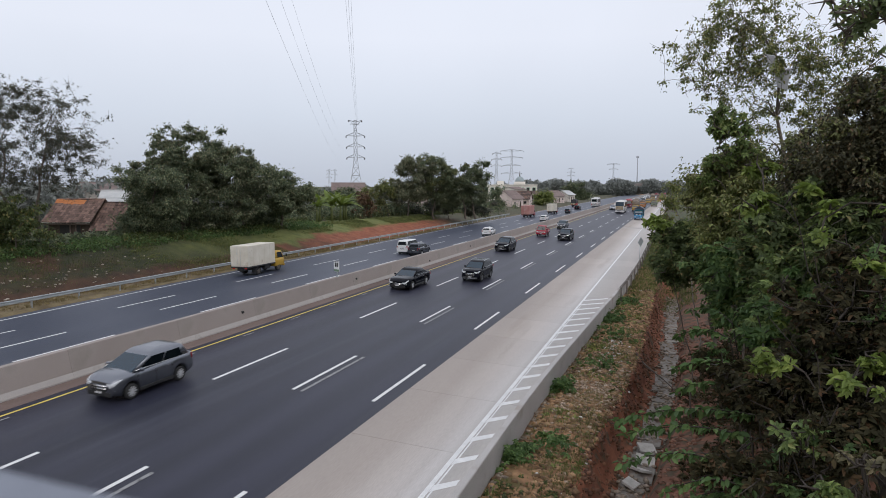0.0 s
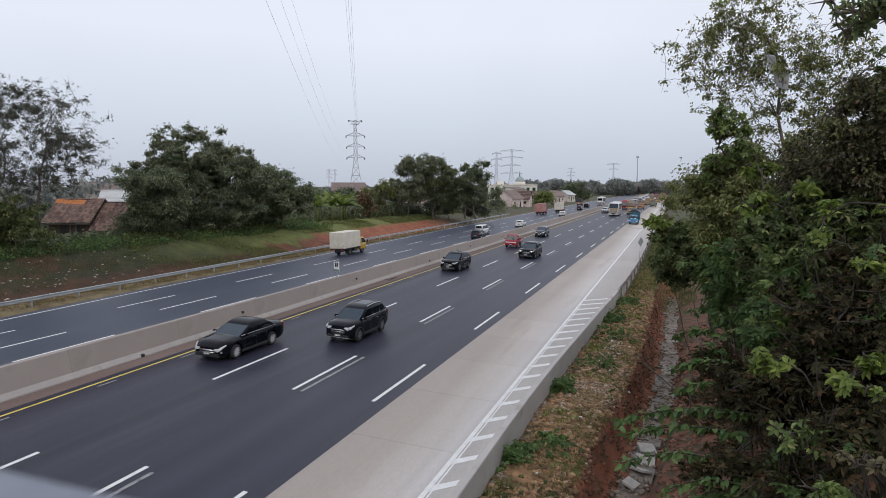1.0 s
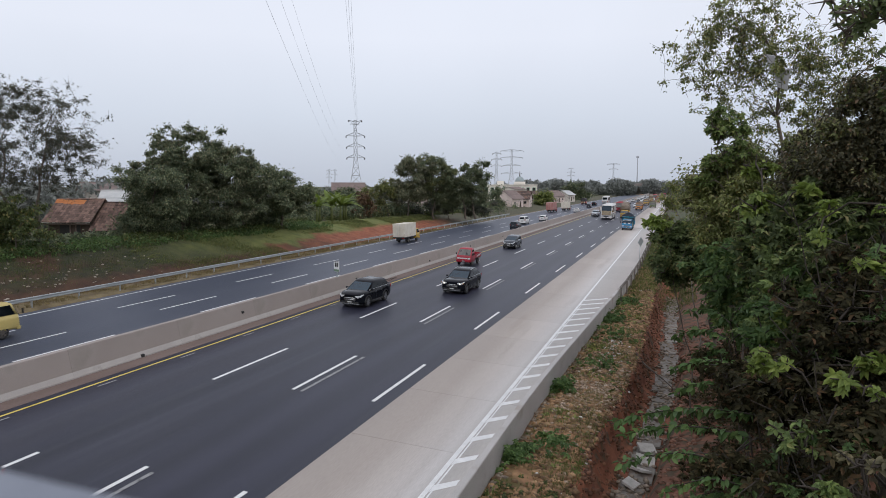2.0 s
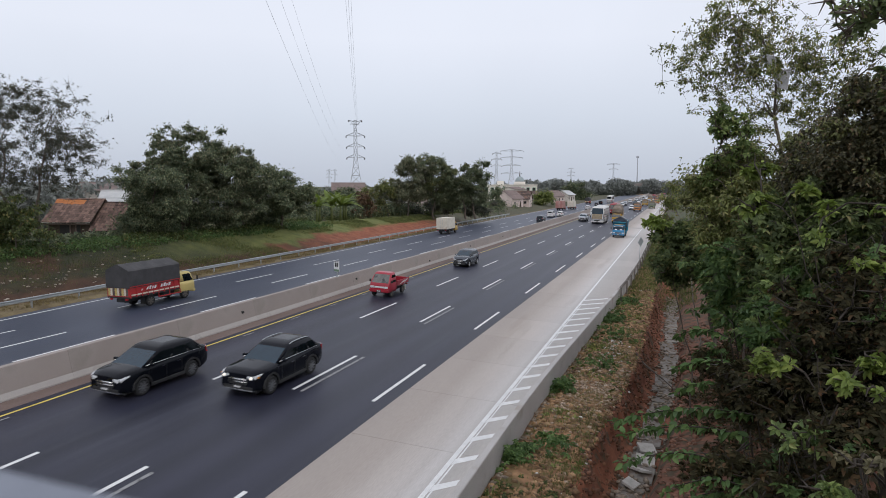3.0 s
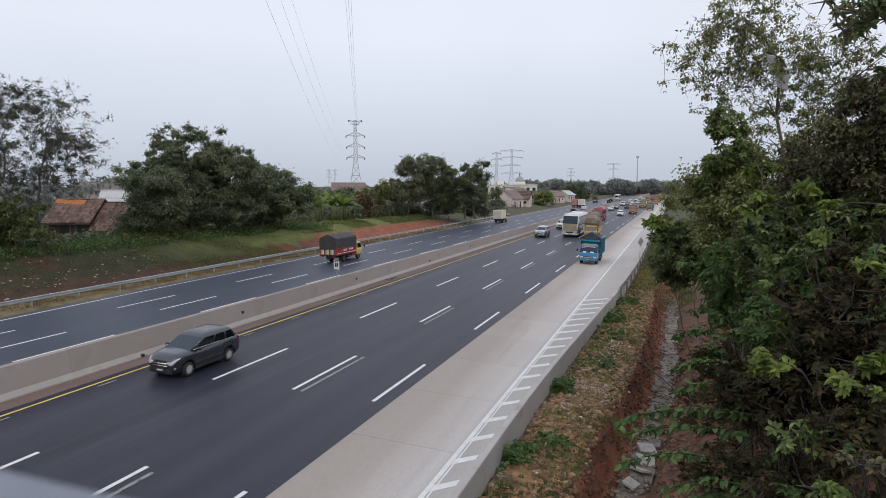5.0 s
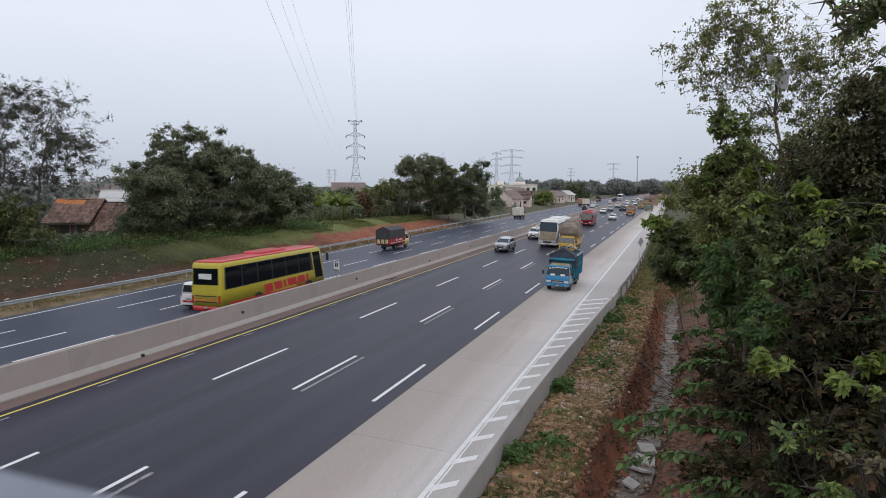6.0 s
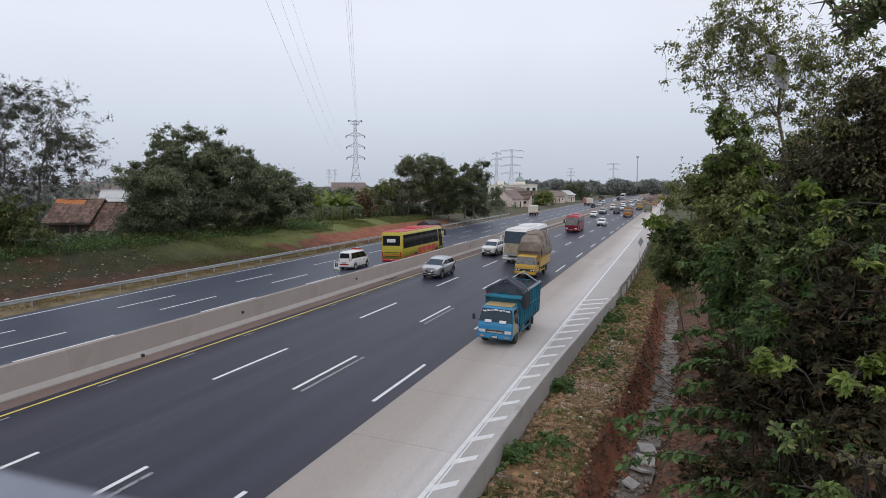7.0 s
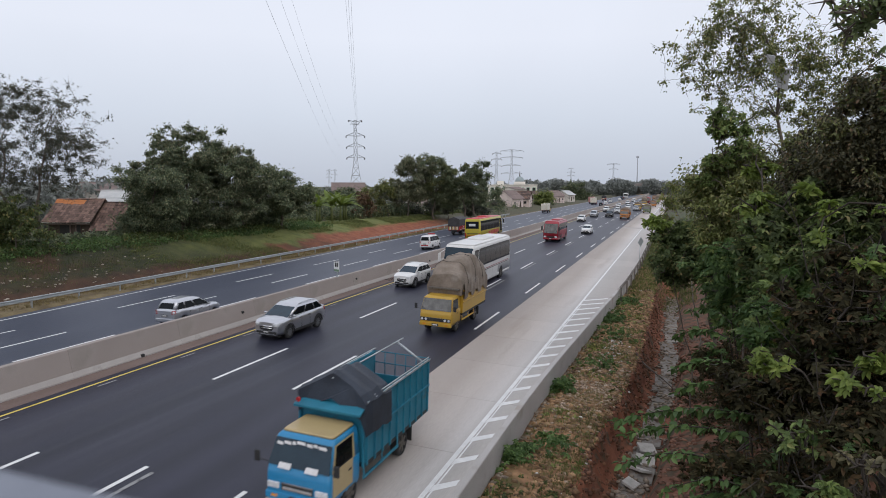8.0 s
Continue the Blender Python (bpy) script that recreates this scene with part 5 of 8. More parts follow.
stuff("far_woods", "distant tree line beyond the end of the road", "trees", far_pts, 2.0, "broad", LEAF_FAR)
far_pts = []
for k in range(190):
    near_by = k >= 120
    px = RNG.uniform(-190, -100) if near_by else RNG.uniform(-420, -95)
    py = RNG.uniform(45, 190) if near_by else RNG.uniform(170, 640)
    r = RNG.uniform(3, 6)
    h = RNG.uniform(3, 7.5)
    for _ in range(150):
        d = RNG.normal(0, 1, 3); d /= np.linalg.norm(d)
        far_pts.append((px + d[0] * r, py + d[1] * r, ground_z(px, py) + h * 0.7 + d[2] * h * 0.6))
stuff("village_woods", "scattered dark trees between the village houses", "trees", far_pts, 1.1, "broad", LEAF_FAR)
# ---- vehicles ----  (each faces +Y, origin on the road between the axles' middle)
def wheel_mesh(r, width):
    bm = bmesh.new()
    prof = [(r * 0.66, -width / 2), (r * 0.93, -width / 2), (r, -width * 0.32), (r, width * 0.32), (r * 0.93, width / 2), (r * 0.66, width / 2)]
    n = 20
    rings = []
    for i in range(n):
        a = 2 * math.pi * i / n
        rings.append([(x, q * math.cos(a), q * math.sin(a)) for q, x in prof])
    rows = [[bm.verts.new(p) for p in s] for s in rings]
    for i in range(n):
        a, b = rows[i], rows[(i + 1) % n]
        for k in range(6):
            f = bm.faces.new((a[k], a[(k + 1) % 6], b[(k + 1) % 6], b[k]))
            f.smooth = True
    bmesh.ops.recalc_face_normals(bm, faces=bm.faces[:])
    return bm


def rim_mesh(r, width, spokes=10, dish=0.02):
    bm = bmesh.new()
    tube(bm, (width * 0.1, 0, 0), (width * 0.42 - dish, 0, 0), r * 0.67, r * 0.67, 20)
    tube(bm, (width * 0.3, 0, 0), (width * 0.46, 0, 0), r * 0.16, r * 0.13, 10)
    for i in range(spokes):
        a = 2 * math.pi * i / spokes
        c, s = math.cos(a), math.sin(a)
        p0, p1 = Vector((width * 0.43, r * 0.1 * c, r * 0.1 * s)), Vector((width * 0.44, r * 0.66 * c, r * 0.66 * s))
        t = Vector((0, -s, c)) * r * (0.65 / spokes)
        slab(bm, [p0 - t, p0 + t, p1 + t * 1.3, p1 - t * 1.3], (0.02, 0, 0))
    return bm


def rim_well(r, width):
    return tubed((width * 0.05, 0, 0), (width * 0.36, 0, 0), r * 0.62, r * 0.62, sides=20)


WHEELS = []


def add_wheels(car, spots, r, width, rim_mat, speed, spokes=10):
    """spots: (x, y); the rim's face looks outwards."""
    first = None
    for x, y in spots:
        if first is None:
            w = first = part("wheel", wheel_mesh(r, width), RUBBER, car)
            part("rim", rim_mesh(r, width, spokes), rim_mat, w)
            part("rim_well", rim_well(r, width), BLACK, w)
        else:
            w = first.copy()
            scene.collection.objects.link(w)
            for k in first.children:
                c = k.copy()
                scene.collection.objects.link(c)
                c.parent = w
        w.matrix_basis = pose(x, y, r, 0, 0, 0 if x > 0 else 180)
        WHEELS.append((w, x, y, r, speed, spokes))


def rounded_ring(y0, y1, w, z, rad, n=4):
    """Rectangle in plan with round corners."""
    pts = []
    for cx, cy, a0 in ((w - rad, y1 - rad, 0), (-w + rad, y1 - rad, 90), (-w + rad, y0 + rad, 180), (w - rad, y0 + rad, 270)):
        for i in range(n + 1):
            a = radians(a0 + 90 * i / n)
            pts.append((cx + rad * math.cos(a), cy + rad * math.sin(a), z))
    return pts


def quad_pane(name, corners, u0, u1, v0, v1, d, material, parent, label=""):
    """A pane on the patch spanned by corners a, b (below) and c, d (above), raised along its normal."""
    a, b, c, e = [Vector(p) for p in corners]

    def at(u, v):
        return a.lerp(b, u).lerp(c.lerp(e, u), v)
    pts = [at(u0, v0), at(u1, v0), at(u1, v1), at(u0, v1)]
    nrm = (pts[1] - pts[0]).cross(pts[3] - pts[0]).normalized()
    bm = bmesh.new()
    slab(bm, [p - nrm * 0.02 for p in pts], nrm * (0.02 + d))
    return part(name, bm, material, parent, label)


def plate(parent, y, z, face, w=0.42):
    p = part("number_plate", boxed(-w / 2, w / 2, min(y, y + face * 0.015), max(y, y + face * 0.015), z - 0.07, z + 0.07), PLATE, parent)
    bm = bmesh.new()
    yy = y + face * 0.015
    box(bm, -w * 0.36, w * 0.36, min(yy, yy + face * 0.004), max(yy, yy + face * 0.004), z - 0.03, z + 0.035)
    part("plate_bar", bm, PLATE_BAR, p)


def car(name, label, paint_mat, L=4.4, W=1.7, H=1.65, wb=2.68, r=0.33, nose=0.95, belt=1.02, cowl=1.15, roof_f=1.95, roof_r=0.55, tail=0.12, deck=None, sill=0.22,
        rim=None, speed=20, lights=None, rails=False, chrome_grille=True, clad=False, front_over=0.85, group="", stripe=None, quarter=True, spoiler=False, arch_up=0.07, droop=0.19, taper=0.29):
    """A passenger car. cowl, roof_f: distances of windscreen foot and head from the nose; roof_r, tail: roof end and rear glass foot from the tail."""
    t = empty(name, label, "car", group)
    yn, yt = wb / 2 + front_over, wb / 2 + front_over - L
    deck = deck or belt + 0.09
    ya = (wb / 2, -wb / 2)
    arch = r + 0.07

    def z_top(y):
        s, e = yn - y, y - yt
        z = float(np.interp(y, [yt, yt + tail, yn - cowl, yn], [deck - 0.02, deck, belt + 0.0, nose]))
        if s < 0.5:
            z -= droop * (1 - s / 0.5) ** 2.4
        if 0 <= e < 0.14:
            z -= 0.10 * (1 - e / 0.14) ** 2
        return z

    def z_bot(y):
        z = sill
        s, e = yn - y, y - yt
        if s < 0.35:
            z += 0.07 * (1 - s / 0.35)
        if e < 0.5:
            z += 0.14 * (1 - e / 0.5)
        for a in ya:
            d = abs(y - a)
            if d < arch:
                z = max(z, r + math.sqrt(arch * arch - d * d))
        return z

    def half(y):
        s, e = yn - y, y - yt
        w = W / 2
        if s < 0.9:
            w *= 1 - taper * (1 - s / 0.9) ** 2.3
        if e < 0.5:
            w *= 1 - 0.12 * (1 - e / 0.5) ** 2
        return w

    ys = sorted(set([round(v, 3) for v in np.linspace(yt, yn, 30)] + [round(a + arch * k, 3) for a in ya for k in (-1.02, -0.99, -0.9, -0.72, -0.4, 0, 0.4, 0.72, 0.9, 0.99, 1.02)] + [yn - 0.03, yn - 0.08, yn - 0.2, yt + 0.03, yt + 0.08]))
    secs = []
    for y in ys:
        zb, zt, w = z_bot(y), z_top(y), half(y)
        h = zt - zb
        hs = [(0, zb), (w * 0.86, zb), (w * 0.975, zb + 0.03), (w * 0.995, zb + 0.25 * h), (w, zb + 0.5 * h), (w * 0.985, zb + 0.72 * h), (w * 0.95, zt - 0.05), (w * 0.86, zt), (w * 0.5, zt + 0.025), (0, zt + 0.035)]
        secs.append([(x, y, z) for x, z in hs] + [(-x, y, z) for x, z in hs[-2:0:-1]])
    bm = loft(bmesh.new(), secs)
    part("body", bm, paint_mat, t)
    part("underbody", boxed(-W * 0.38, W * 0.38, yt + 0.25, yn - 0.25, 0.17, 0.62, bevel=0.03), BLACK, t)
    # cabin shell and panes
    b0, b1 = yt + tail - 0.04, yn - cowl + 0.03
    zb, wbase, wroof = belt - 0.04, W / 2 * 0.93, W / 2 * 0.76
    rf, rr = yn - roof_f, yt + roof_r
    e1 = H - 0.09
    rings = [rounded_ring(b0, b1, wbase, zb, 0.16)]
    rings += [rounded_ring(rr - 0.03, rf + 0.06, wroof + 0.02, e1, 0.16), rounded_ring(rr + 0.01, rf - 0.02, wroof - 0.02, H - 0.05, 0.16), rounded_ring(rr + 0.10, rf - 0.18, wroof - 0.09, H - 0.018, 0.16), rounded_ring(rr + 0.4, rf - 0.55, wroof - 0.3, H, 0.12)]
    ym, yh = 0.5 * (rr + rf), 0.5 * (rf - rr)

    def sag(y):
        return arch_up * min(1.3, abs(y - ym) / yh) ** 2.2

    rings = [rings[0]] + [[(x, y, z - sag(y)) for x, y, z in q] for q in rings[1:]]
    part("cabin", loft(bmesh.new(), rings), paint_mat, t)

    def cb(x, y, z):
        return Vector((x, y, z))
    b0e, b1e, wt = b0, b1, wroof + 0.02
    rre, rfe = rr - 0.03, rf + 0.06
    e1f, e1r = e1 - sag(rfe), e1 - sag(rre)
    quad_pane("windshield", (cb(wbase, b1e, zb), cb(-wbase, b1e, zb), cb(wt, rfe, e1f), cb(-wt, rfe, e1f)), 0.05, 0.95, 0.05, 0.98, 0.006, SCREEN, t)
    quad_pane("rear_window", (cb(-wbase, b0e, zb), cb(wbase, b0e, zb), cb(-wt, rre, e1r), cb(wt, rre, e1r)), 0.11, 0.89, 0.30, 0.93, 0.006, GLASS, t)
    cuts = [(0.07, 0.40), (0.43, 0.70), (0.73, 0.92)] if quarter else [(0.09, 0.46), (0.49, 0.84)]
    for sx in (1, -1):
        cor = (cb(sx * wbase, b1e, zb), cb(sx * wbase, b0e, zb), cb(sx * wt, rfe, e1f), cb(sx * wt, rre, e1r))
        band = (cor[1], cor[0], cor[3], cor[2]) if sx > 0 else cor
        quad_pane("window_band", band, *((0.055, 0.95) if sx > 0 else (0.05, 0.945)), 0.165, 0.955, 0.003, BLACK, t)
        if sx > 0:
            for u0, u1 in cuts:
                quad_pane("side_window", (cor[1], cor[0], cor[3], cor[2]), 1 - u1, 1 - u0, 0.20, 0.93, 0.006, GLASS, t)
        else:
            for u0, u1 in cuts:
                quad_pane("side_window", cor, u0, u1, 0.20, 0.93, 0.006, GLASS, t)
        x = sx * W / 2
        # lamps
        bm = bmesh.new()
        zl = nose - 0.17
        rows = []
        for k, (q, lo, hi) in enumerate(((0.47, 0.09, 0.02), (0.60, 0.145, 0.015), (0.69, 0.16, 0.015), (-0.06, 0.16, 0.02), (-0.18, 0.14, 0.04), (-0.34, 0.11, 0.07))):
            y = yn + 0.022 if q > 0 else yn + q
            hw = W / 2 * q if q > 0 else half(y) + 0.008
            zt = z_top(y) if q < 0 else z_top(yn - 0.01)
            zc = zt - 0.5 * (lo + hi)
            rows.append([(sx * hw, y, zt - lo), (sx * (hw + 0.006), y + 0.008, zc), (sx * (hw - 0.012 * (q < 0)), y - 0.006, zt - hi), (sx * (hw - 0.09), y - 0.09, zt - hi), (sx * (hw - 0.09), y - 0.09, zt - lo)])
        loft(bm, rows, smooth=False)
        hl = part("headlight", bm, LAMP_GLASS, t)
        if lights:
            part("lamp_bulb", tubed((x * 0.66, yn + 0.005, z_top(yn - 0.01) - 0.085), (x * 0.66, yn + 0.034, z_top(yn - 0.01) - 0.085), 0.055, 0.05, sides=10), lights, hl)
            part("indicator_lamp", boxed(*sorted((x * 0.80, x * 0.93)), yn - 0.20, yn - 0.10, z_top(yn - 0.1) - 0.13, z_top(yn - 0.1) - 0.08), AMBER, hl)
        bm = bmesh.new()
        slab(bm, [(x * 0.66, yt - 0.005, deck - 0.30), (x * 0.90, yt + 0.10, deck - 0.30), (x * 0.92, yt + 0.16, deck - 0.06), (x * 0.70, yt - 0.005, deck - 0.06)], (sx * 0.03, -0.03, 0))
        part("taillight", bm, TAIL_RED, t)
        part("fog_lamp", tubed((x * 0.74, yn - 0.28, sill + 0.25), (x * 0.76, yn - 0.10, sill + 0.25), 0.05, 0.05, sides=10), LAMP_GLASS, t)
        # mirror
        bm = boxed(*sorted((x * 0.94, x + sx * 0.13)), b1 - 0.52, b1 - 0.40, belt - 0.01, belt + 0.12, bevel=0.035)
        part("mirror", bm, paint_mat, t)
        for k, yy in enumerate((b1 - 1.15, b1 - 2.0)):
            part("door_handle", boxed(min(x * 0.985, x * 1.015), max(x * 0.985, x * 1.015), yy, yy + 0.18, belt - 0.16, belt - 0.125), CHROME, t)
        for yy in (b1 - 0.33, b1 - 1.22, b1 - 2.05):
            if abs(yy + wb / 2) > arch * 0.8:
                part("door_seam", boxed(min(x * 0.97, x * 1.003), max(x * 0.97, x * 1.003), yy - 0.006, yy + 0.006, sill + 0.12, belt - 0.12), BLACK, t)
        part("sill_trim", boxed(min(x * 0.95, x * 1.012), max(x * 0.95, x * 1.012), -wb / 2 + arch, wb / 2 - arch, sill - 0.01, sill + 0.13, bevel=0.02), BLACK, t)
        if clad:
            for a in ya:
                bm = bmesh.new()
                prev = None
                for i in range(13):
                    q = math.pi * i / 12
                    row = [bm.verts.new((sx * k, a + rad * math.cos(q), r + rad * math.sin(q) - 0.0)) for k, rad in ((W / 2 * 0.96, arch - 0.01), (W / 2 + 0.012, arch - 0.01), (W / 2 + 0.012, arch + 0.06), (W / 2 * 0.96, arch + 0.07))]
                    if prev:
                        for j in range(3):
                            bm.faces.new((prev[j], prev[j + 1], row[j + 1], row[j]))
                    prev = row
                bmesh.ops.recalc_face_normals(bm, faces=bm.faces[:])
                part("arch_cladding", bm, BLACK, t)
        if rails:
            bm = bmesh.new()
            rails_y = [rf - 0.22 + (rr + 0.18 - rf + 0.22) * k / 6 for k in range(7)]
            for k in range(6):
                a, b = rails_y[k], rails_y[k + 1]
                tube(bm, (sx * (wroof - 0.05), a, H - 0.03 - sag(a) + 0.02 * (k > 0)), (sx * (wroof - 0.05), b, H - 0.03 - sag(b) + 0.02 * (k < 5)), 0.02, 0.02, 6)
            part("roof_rail", bm, STEEL, t)
    part("grille", slab(bmesh.new(), [(-W * 0.20, yn - 0.14, nose - 0.50), (W * 0.20, yn - 0.14, nose - 0.50), (W * 0.245, yn - 0.14, nose - 0.38), (W * 0.22, yn - 0.14, nose - 0.275), (-W * 0.22, yn - 0.14, nose - 0.275), (-W * 0.245, yn - 0.14, nose - 0.38)], (0, 0.15, 0)), BLACK, t)
    if chrome_grille:
        part("grille_bar", tubed((-W * 0.22, yn + 0.012, nose - 0.385), (W * 0.22, yn + 0.012, nose - 0.385), 0.024, 0.024, sides=8), CHROME, t)
        part("grille_bar", tubed((-W * 0.225, yn + 0.01, nose - 0.285), (W * 0.225, yn + 0.01, nose - 0.285), 0.032, 0.032, sides=8), CHROME, t)
    part("bumper_intake", boxed(-W * 0.36, W * 0.36, yn - 0.18, yn + 0.010, sill + 0.05, sill + 0.20, bevel=0.02), BLACK, t)
    part("bumper_lip", boxed(-W * 0.36, W * 0.36, yn - 0.2, yn + 0.006, sill + 0.02, sill + 0.055, bevel=0.008), CHROME if clad else BLACK, t)
    plate(t, yn + 0.02, sill + 0.17, 1)
    plate(t, yt - 0.003, deck - 0.38, -1)
    part("rear_bumper", boxed(-W * 0.42, W * 0.42, yt - 0.03, yt + 0.2, sill + 0.15, sill + 0.36, bevel=0.03), paint_mat, t)
    if chrome_grille:
        for sx in (1, -1):
            u = Vector((sx * (wbase - 0.01), b1e - 0.25, zb + 0.085)), Vector((sx * (wbase - 0.01), b0e + 0.3, zb + 0.085))
            part("window_trim", tubed(u[0], u[1], 0.014, 0.014, sides=6), CHROME, t, "bright strip below the side windows")
    if spoiler:
        part("spoiler", boxed(-wroof + 0.05, wroof - 0.05, rr - 0.16, rr + 0.1, H - 0.09, H - 0.05, bevel=0.015), paint_mat, t)
    for k in (-1, 1):
        bm = tubed((k * 0.1, b1 + 0.03, belt + 0.0), (k * 0.1 + 0.45, b1 - 0.05, belt + 0.06), 0.008, 0.006, sides=4)
        part("wiper", bm, BLACK, t)
    add_wheels(t, [(sx * (W / 2 - 0.115), y) for sx in (1, -1) for y in ya], r, 0.215, rim or RIM, speed)
    return t


def pickup_red(speed):
    """Small cab-over pickup with a drop-side bed."""
    red = paint("pickup_red", (0.33, 0.008, 0.024), 0.4, 0.05)
    t = empty("pickup_truck", "small red cab-over pickup truck with an empty drop-side bed", "pickup truck")
    W, wb, r = 1.56, 1.97, 0.29
    yn, yt = wb / 2 + 0.62, -wb / 2 - 0.95
    zs = [0.35, 0.55, 0.85, 1.0, 1.28, 1.66, 1.74]
    fr = [yn - 0.03, yn, yn - 0.02, yn - 0.08, yn - 0.30, yn - 0.62, yn - 0.75]
    ws = [0.74, 0.78, 0.78, 0.77, 0.74, 0.66, 0.58]
    back = yn - 1.42
    part("cab", loft(bmesh.new(), [rounded_ring(back + 0.02 * i, f, w, z, 0.09) for i, (z, f, w) in enumerate(zip(zs, fr, ws))]), red, t)
    a = [(0.77, yn - 0.08, 1.0), (-0.77, yn - 0.08, 1.0), (0.66, yn - 0.62, 1.66), (-0.66, yn - 0.62, 1.66)]
    quad_pane("windshield", a, 0.06, 0.94, 0.06, 0.92, 0.008, PALE_GLASS, t)
    quad_pane("side_window", [(0.77, back, 1.0), (0.77, yn - 0.12, 1.0), (0.66, back + 0.1, 1.66), (0.66, yn - 0.64, 1.66)], 0.12, 0.86, 0.08, 0.88, 0.012, GLASS, t)
    quad_pane("side_window", [(-0.77, yn - 0.12, 1.0), (-0.77, back, 1.0), (-0.66, yn - 0.64, 1.66), (-0.66, back + 0.1, 1.66)], 0.14, 0.88, 0.08, 0.88, 0.012, GLASS, t)
    quad_pane("rear_window", [(-0.7, back, 1.0), (0.7, back, 1.0), (-0.62, back + 0.1, 1.66), (0.62, back + 0.1, 1.66)], 0.12, 0.88, 0.2, 0.85, 0.01, GLASS, t)
    for sx in (1, -1):
        part("headlight", boxed(*sorted((sx * 0.42, sx * 0.70)), yn - 0.1, yn + 0.012, 0.66, 0.82, bevel=0.02), LAMP_GLASS, t)
        part("mirror", boxed(*sorted((sx * 0.80, sx * 0.94)), yn - 0.35, yn - 0.30, 1.05, 1.25, bevel=0.015), BLACK, t)
        part("mud_flap", boxed(*sorted((sx * 0.58, sx * 0.76)), -wb / 2 - 0.42, -wb / 2 - 0.40, 0.2, 0.6), surf("pale_flap", (0.5, 0.48, 0.45), (0.6, 0.58, 0.55), 5, 0.8, 0.1), t)
        part("taillight", boxed(*sorted((sx * 0.5, sx * 0.68)), yt - 0.02, yt + 0.03, 0.5, 0.6), TAIL_RED, t)
    part("grille", boxed(-0.38, 0.38, yn - 0.05, yn + 0.008, 0.68, 0.80, bevel=0.01), LAMP_GLASS, t, "pale grille panel between the lamps")
    part("front_bumper", boxed(-0.76, 0.76, yn - 0.15, yn + 0.05, 0.38, 0.58, bevel=0.03), red, t)
    plate(t, yn + 0.052, 0.47, 1, 0.36)
    part("chassis", boxed(-0.42, 0.42, yt + 0.1, yn - 0.2, 0.32, 0.58), BLACK, t)
    bx, by0, by1 = 0.775, yt, back - 0.06
    part("bed_floor", boxed(-bx, bx, by0, by1, 0.66, 0.72, bevel=0.01), surf("worn_bed_steel", (0.13, 0.05, 0.05), (0.2, 0.12, 0.11), 3, 0.7, 0.2), t)
    for sx in (1, -1):
        s = part("side_board", boxed(*sorted((sx * bx, sx * (bx - 0.04))), by0, by1, 0.70, 1.06, bevel=0.012), red, t)
        bm = bmesh.new()
        x = sx * (bx + 0.002)
        for k, (y0, y1) in enumerate(((by0 + 0.15, by0 + 0.9), (by0 + 0.55, by0 + 1.35), (by0 + 0.75, by0 + 1.6))):
            slab(bm, [(x, y0, 0.98 - 0.03 * k), (x, y0 + 0.25, 1.0 - 0.03 * k), (x, y1, 0.78), (x, y1 - 0.1, 0.76)], (sx * 0.004, 0, 0))
        part("decal", bm, PLATE_BAR, s, "pale slanting stripe decal")
        for yy in (by0 + 0.5, by0 + 1.2):
            part("latch", boxed(*sorted((sx * bx, sx * (bx + 0.02))), yy, yy + 0.04, 0.62, 0.8), red, t)
    part("tailgate", boxed(-bx + 0.05, bx - 0.05, by0, by0 + 0.04, 0.70, 1.06, bevel=0.012), red, t)
    part("headboard", boxed(-bx + 0.05, bx - 0.05, by1 - 0.04, by1, 0.70, 1.10, bevel=0.012), red, t)
    bm = bmesh.new()
    for x in (-0.6, 0.6):
        tube(bm, (x, by1 - 0.02, 1.08), (x, by1 - 0.02, 1.45), 0.02, 0.02)
    tube(bm, (-0.62, by1 - 0.02, 1.45), (0.62, by1 - 0.02, 1.45), 0.02, 0.02)
    part("rack", bm, red, t)
    add_wheels(t, [(sx * 0.66, y) for sx in (1, -1) for y in (wb / 2, -wb / 2)], r, 0.17, RIM_DARK, speed)
    return t


def truck(name, label, cab_mat, cab_low, body, body_mat, speed, wb=3.4, cab_w=1.9, body_w=2.0, body_len=4.5, body_h=1.5, lights=None, trim=None, sides=None, roof_mat=None, group="", top_mat=None):
    """Light cab-over truck. body: 'box', 'tarp', 'open', 'load'."""
    t = empty(name, label, "truck", group)
    r = 0.40
    yn = wb / 2 + 1.05
    back = yn - 1.62
    w = cab_w / 2
    zs = [0.48, 0.62, 1.05, 1.32, 1.98, 2.07]
    fr = [yn - 0.02, yn, yn - 0.01, yn - 0.05, yn - 0.33, yn - 0.48]
    ws = [w * 0.96, w, w, w * 0.99, w * 0.90, w * 0.80]
    low = loft(bmesh.new(), [rounded_ring(back, f, ww, z, 0.10) for z, f, ww in list(zip(zs, fr, ws))[:4]])
    cab = part("cab", low, cab_low, t)
    up = loft(bmesh.new(), [rounded_ring(back, f, ww, z, 0.10) for z, f, ww in list(zip(zs, fr, ws))[3:]])
    part("cab_top", up, cab_mat, t)
    if roof_mat:
        part("cab_roof", loft(bmesh.new(), [rounded_ring(back + 0.03, yn - 0.45, w * 0.82, 2.065, 0.1), rounded_ring(back + 0.05, yn - 0.50, w * 0.78, 2.11, 0.1)]), roof_mat, t)
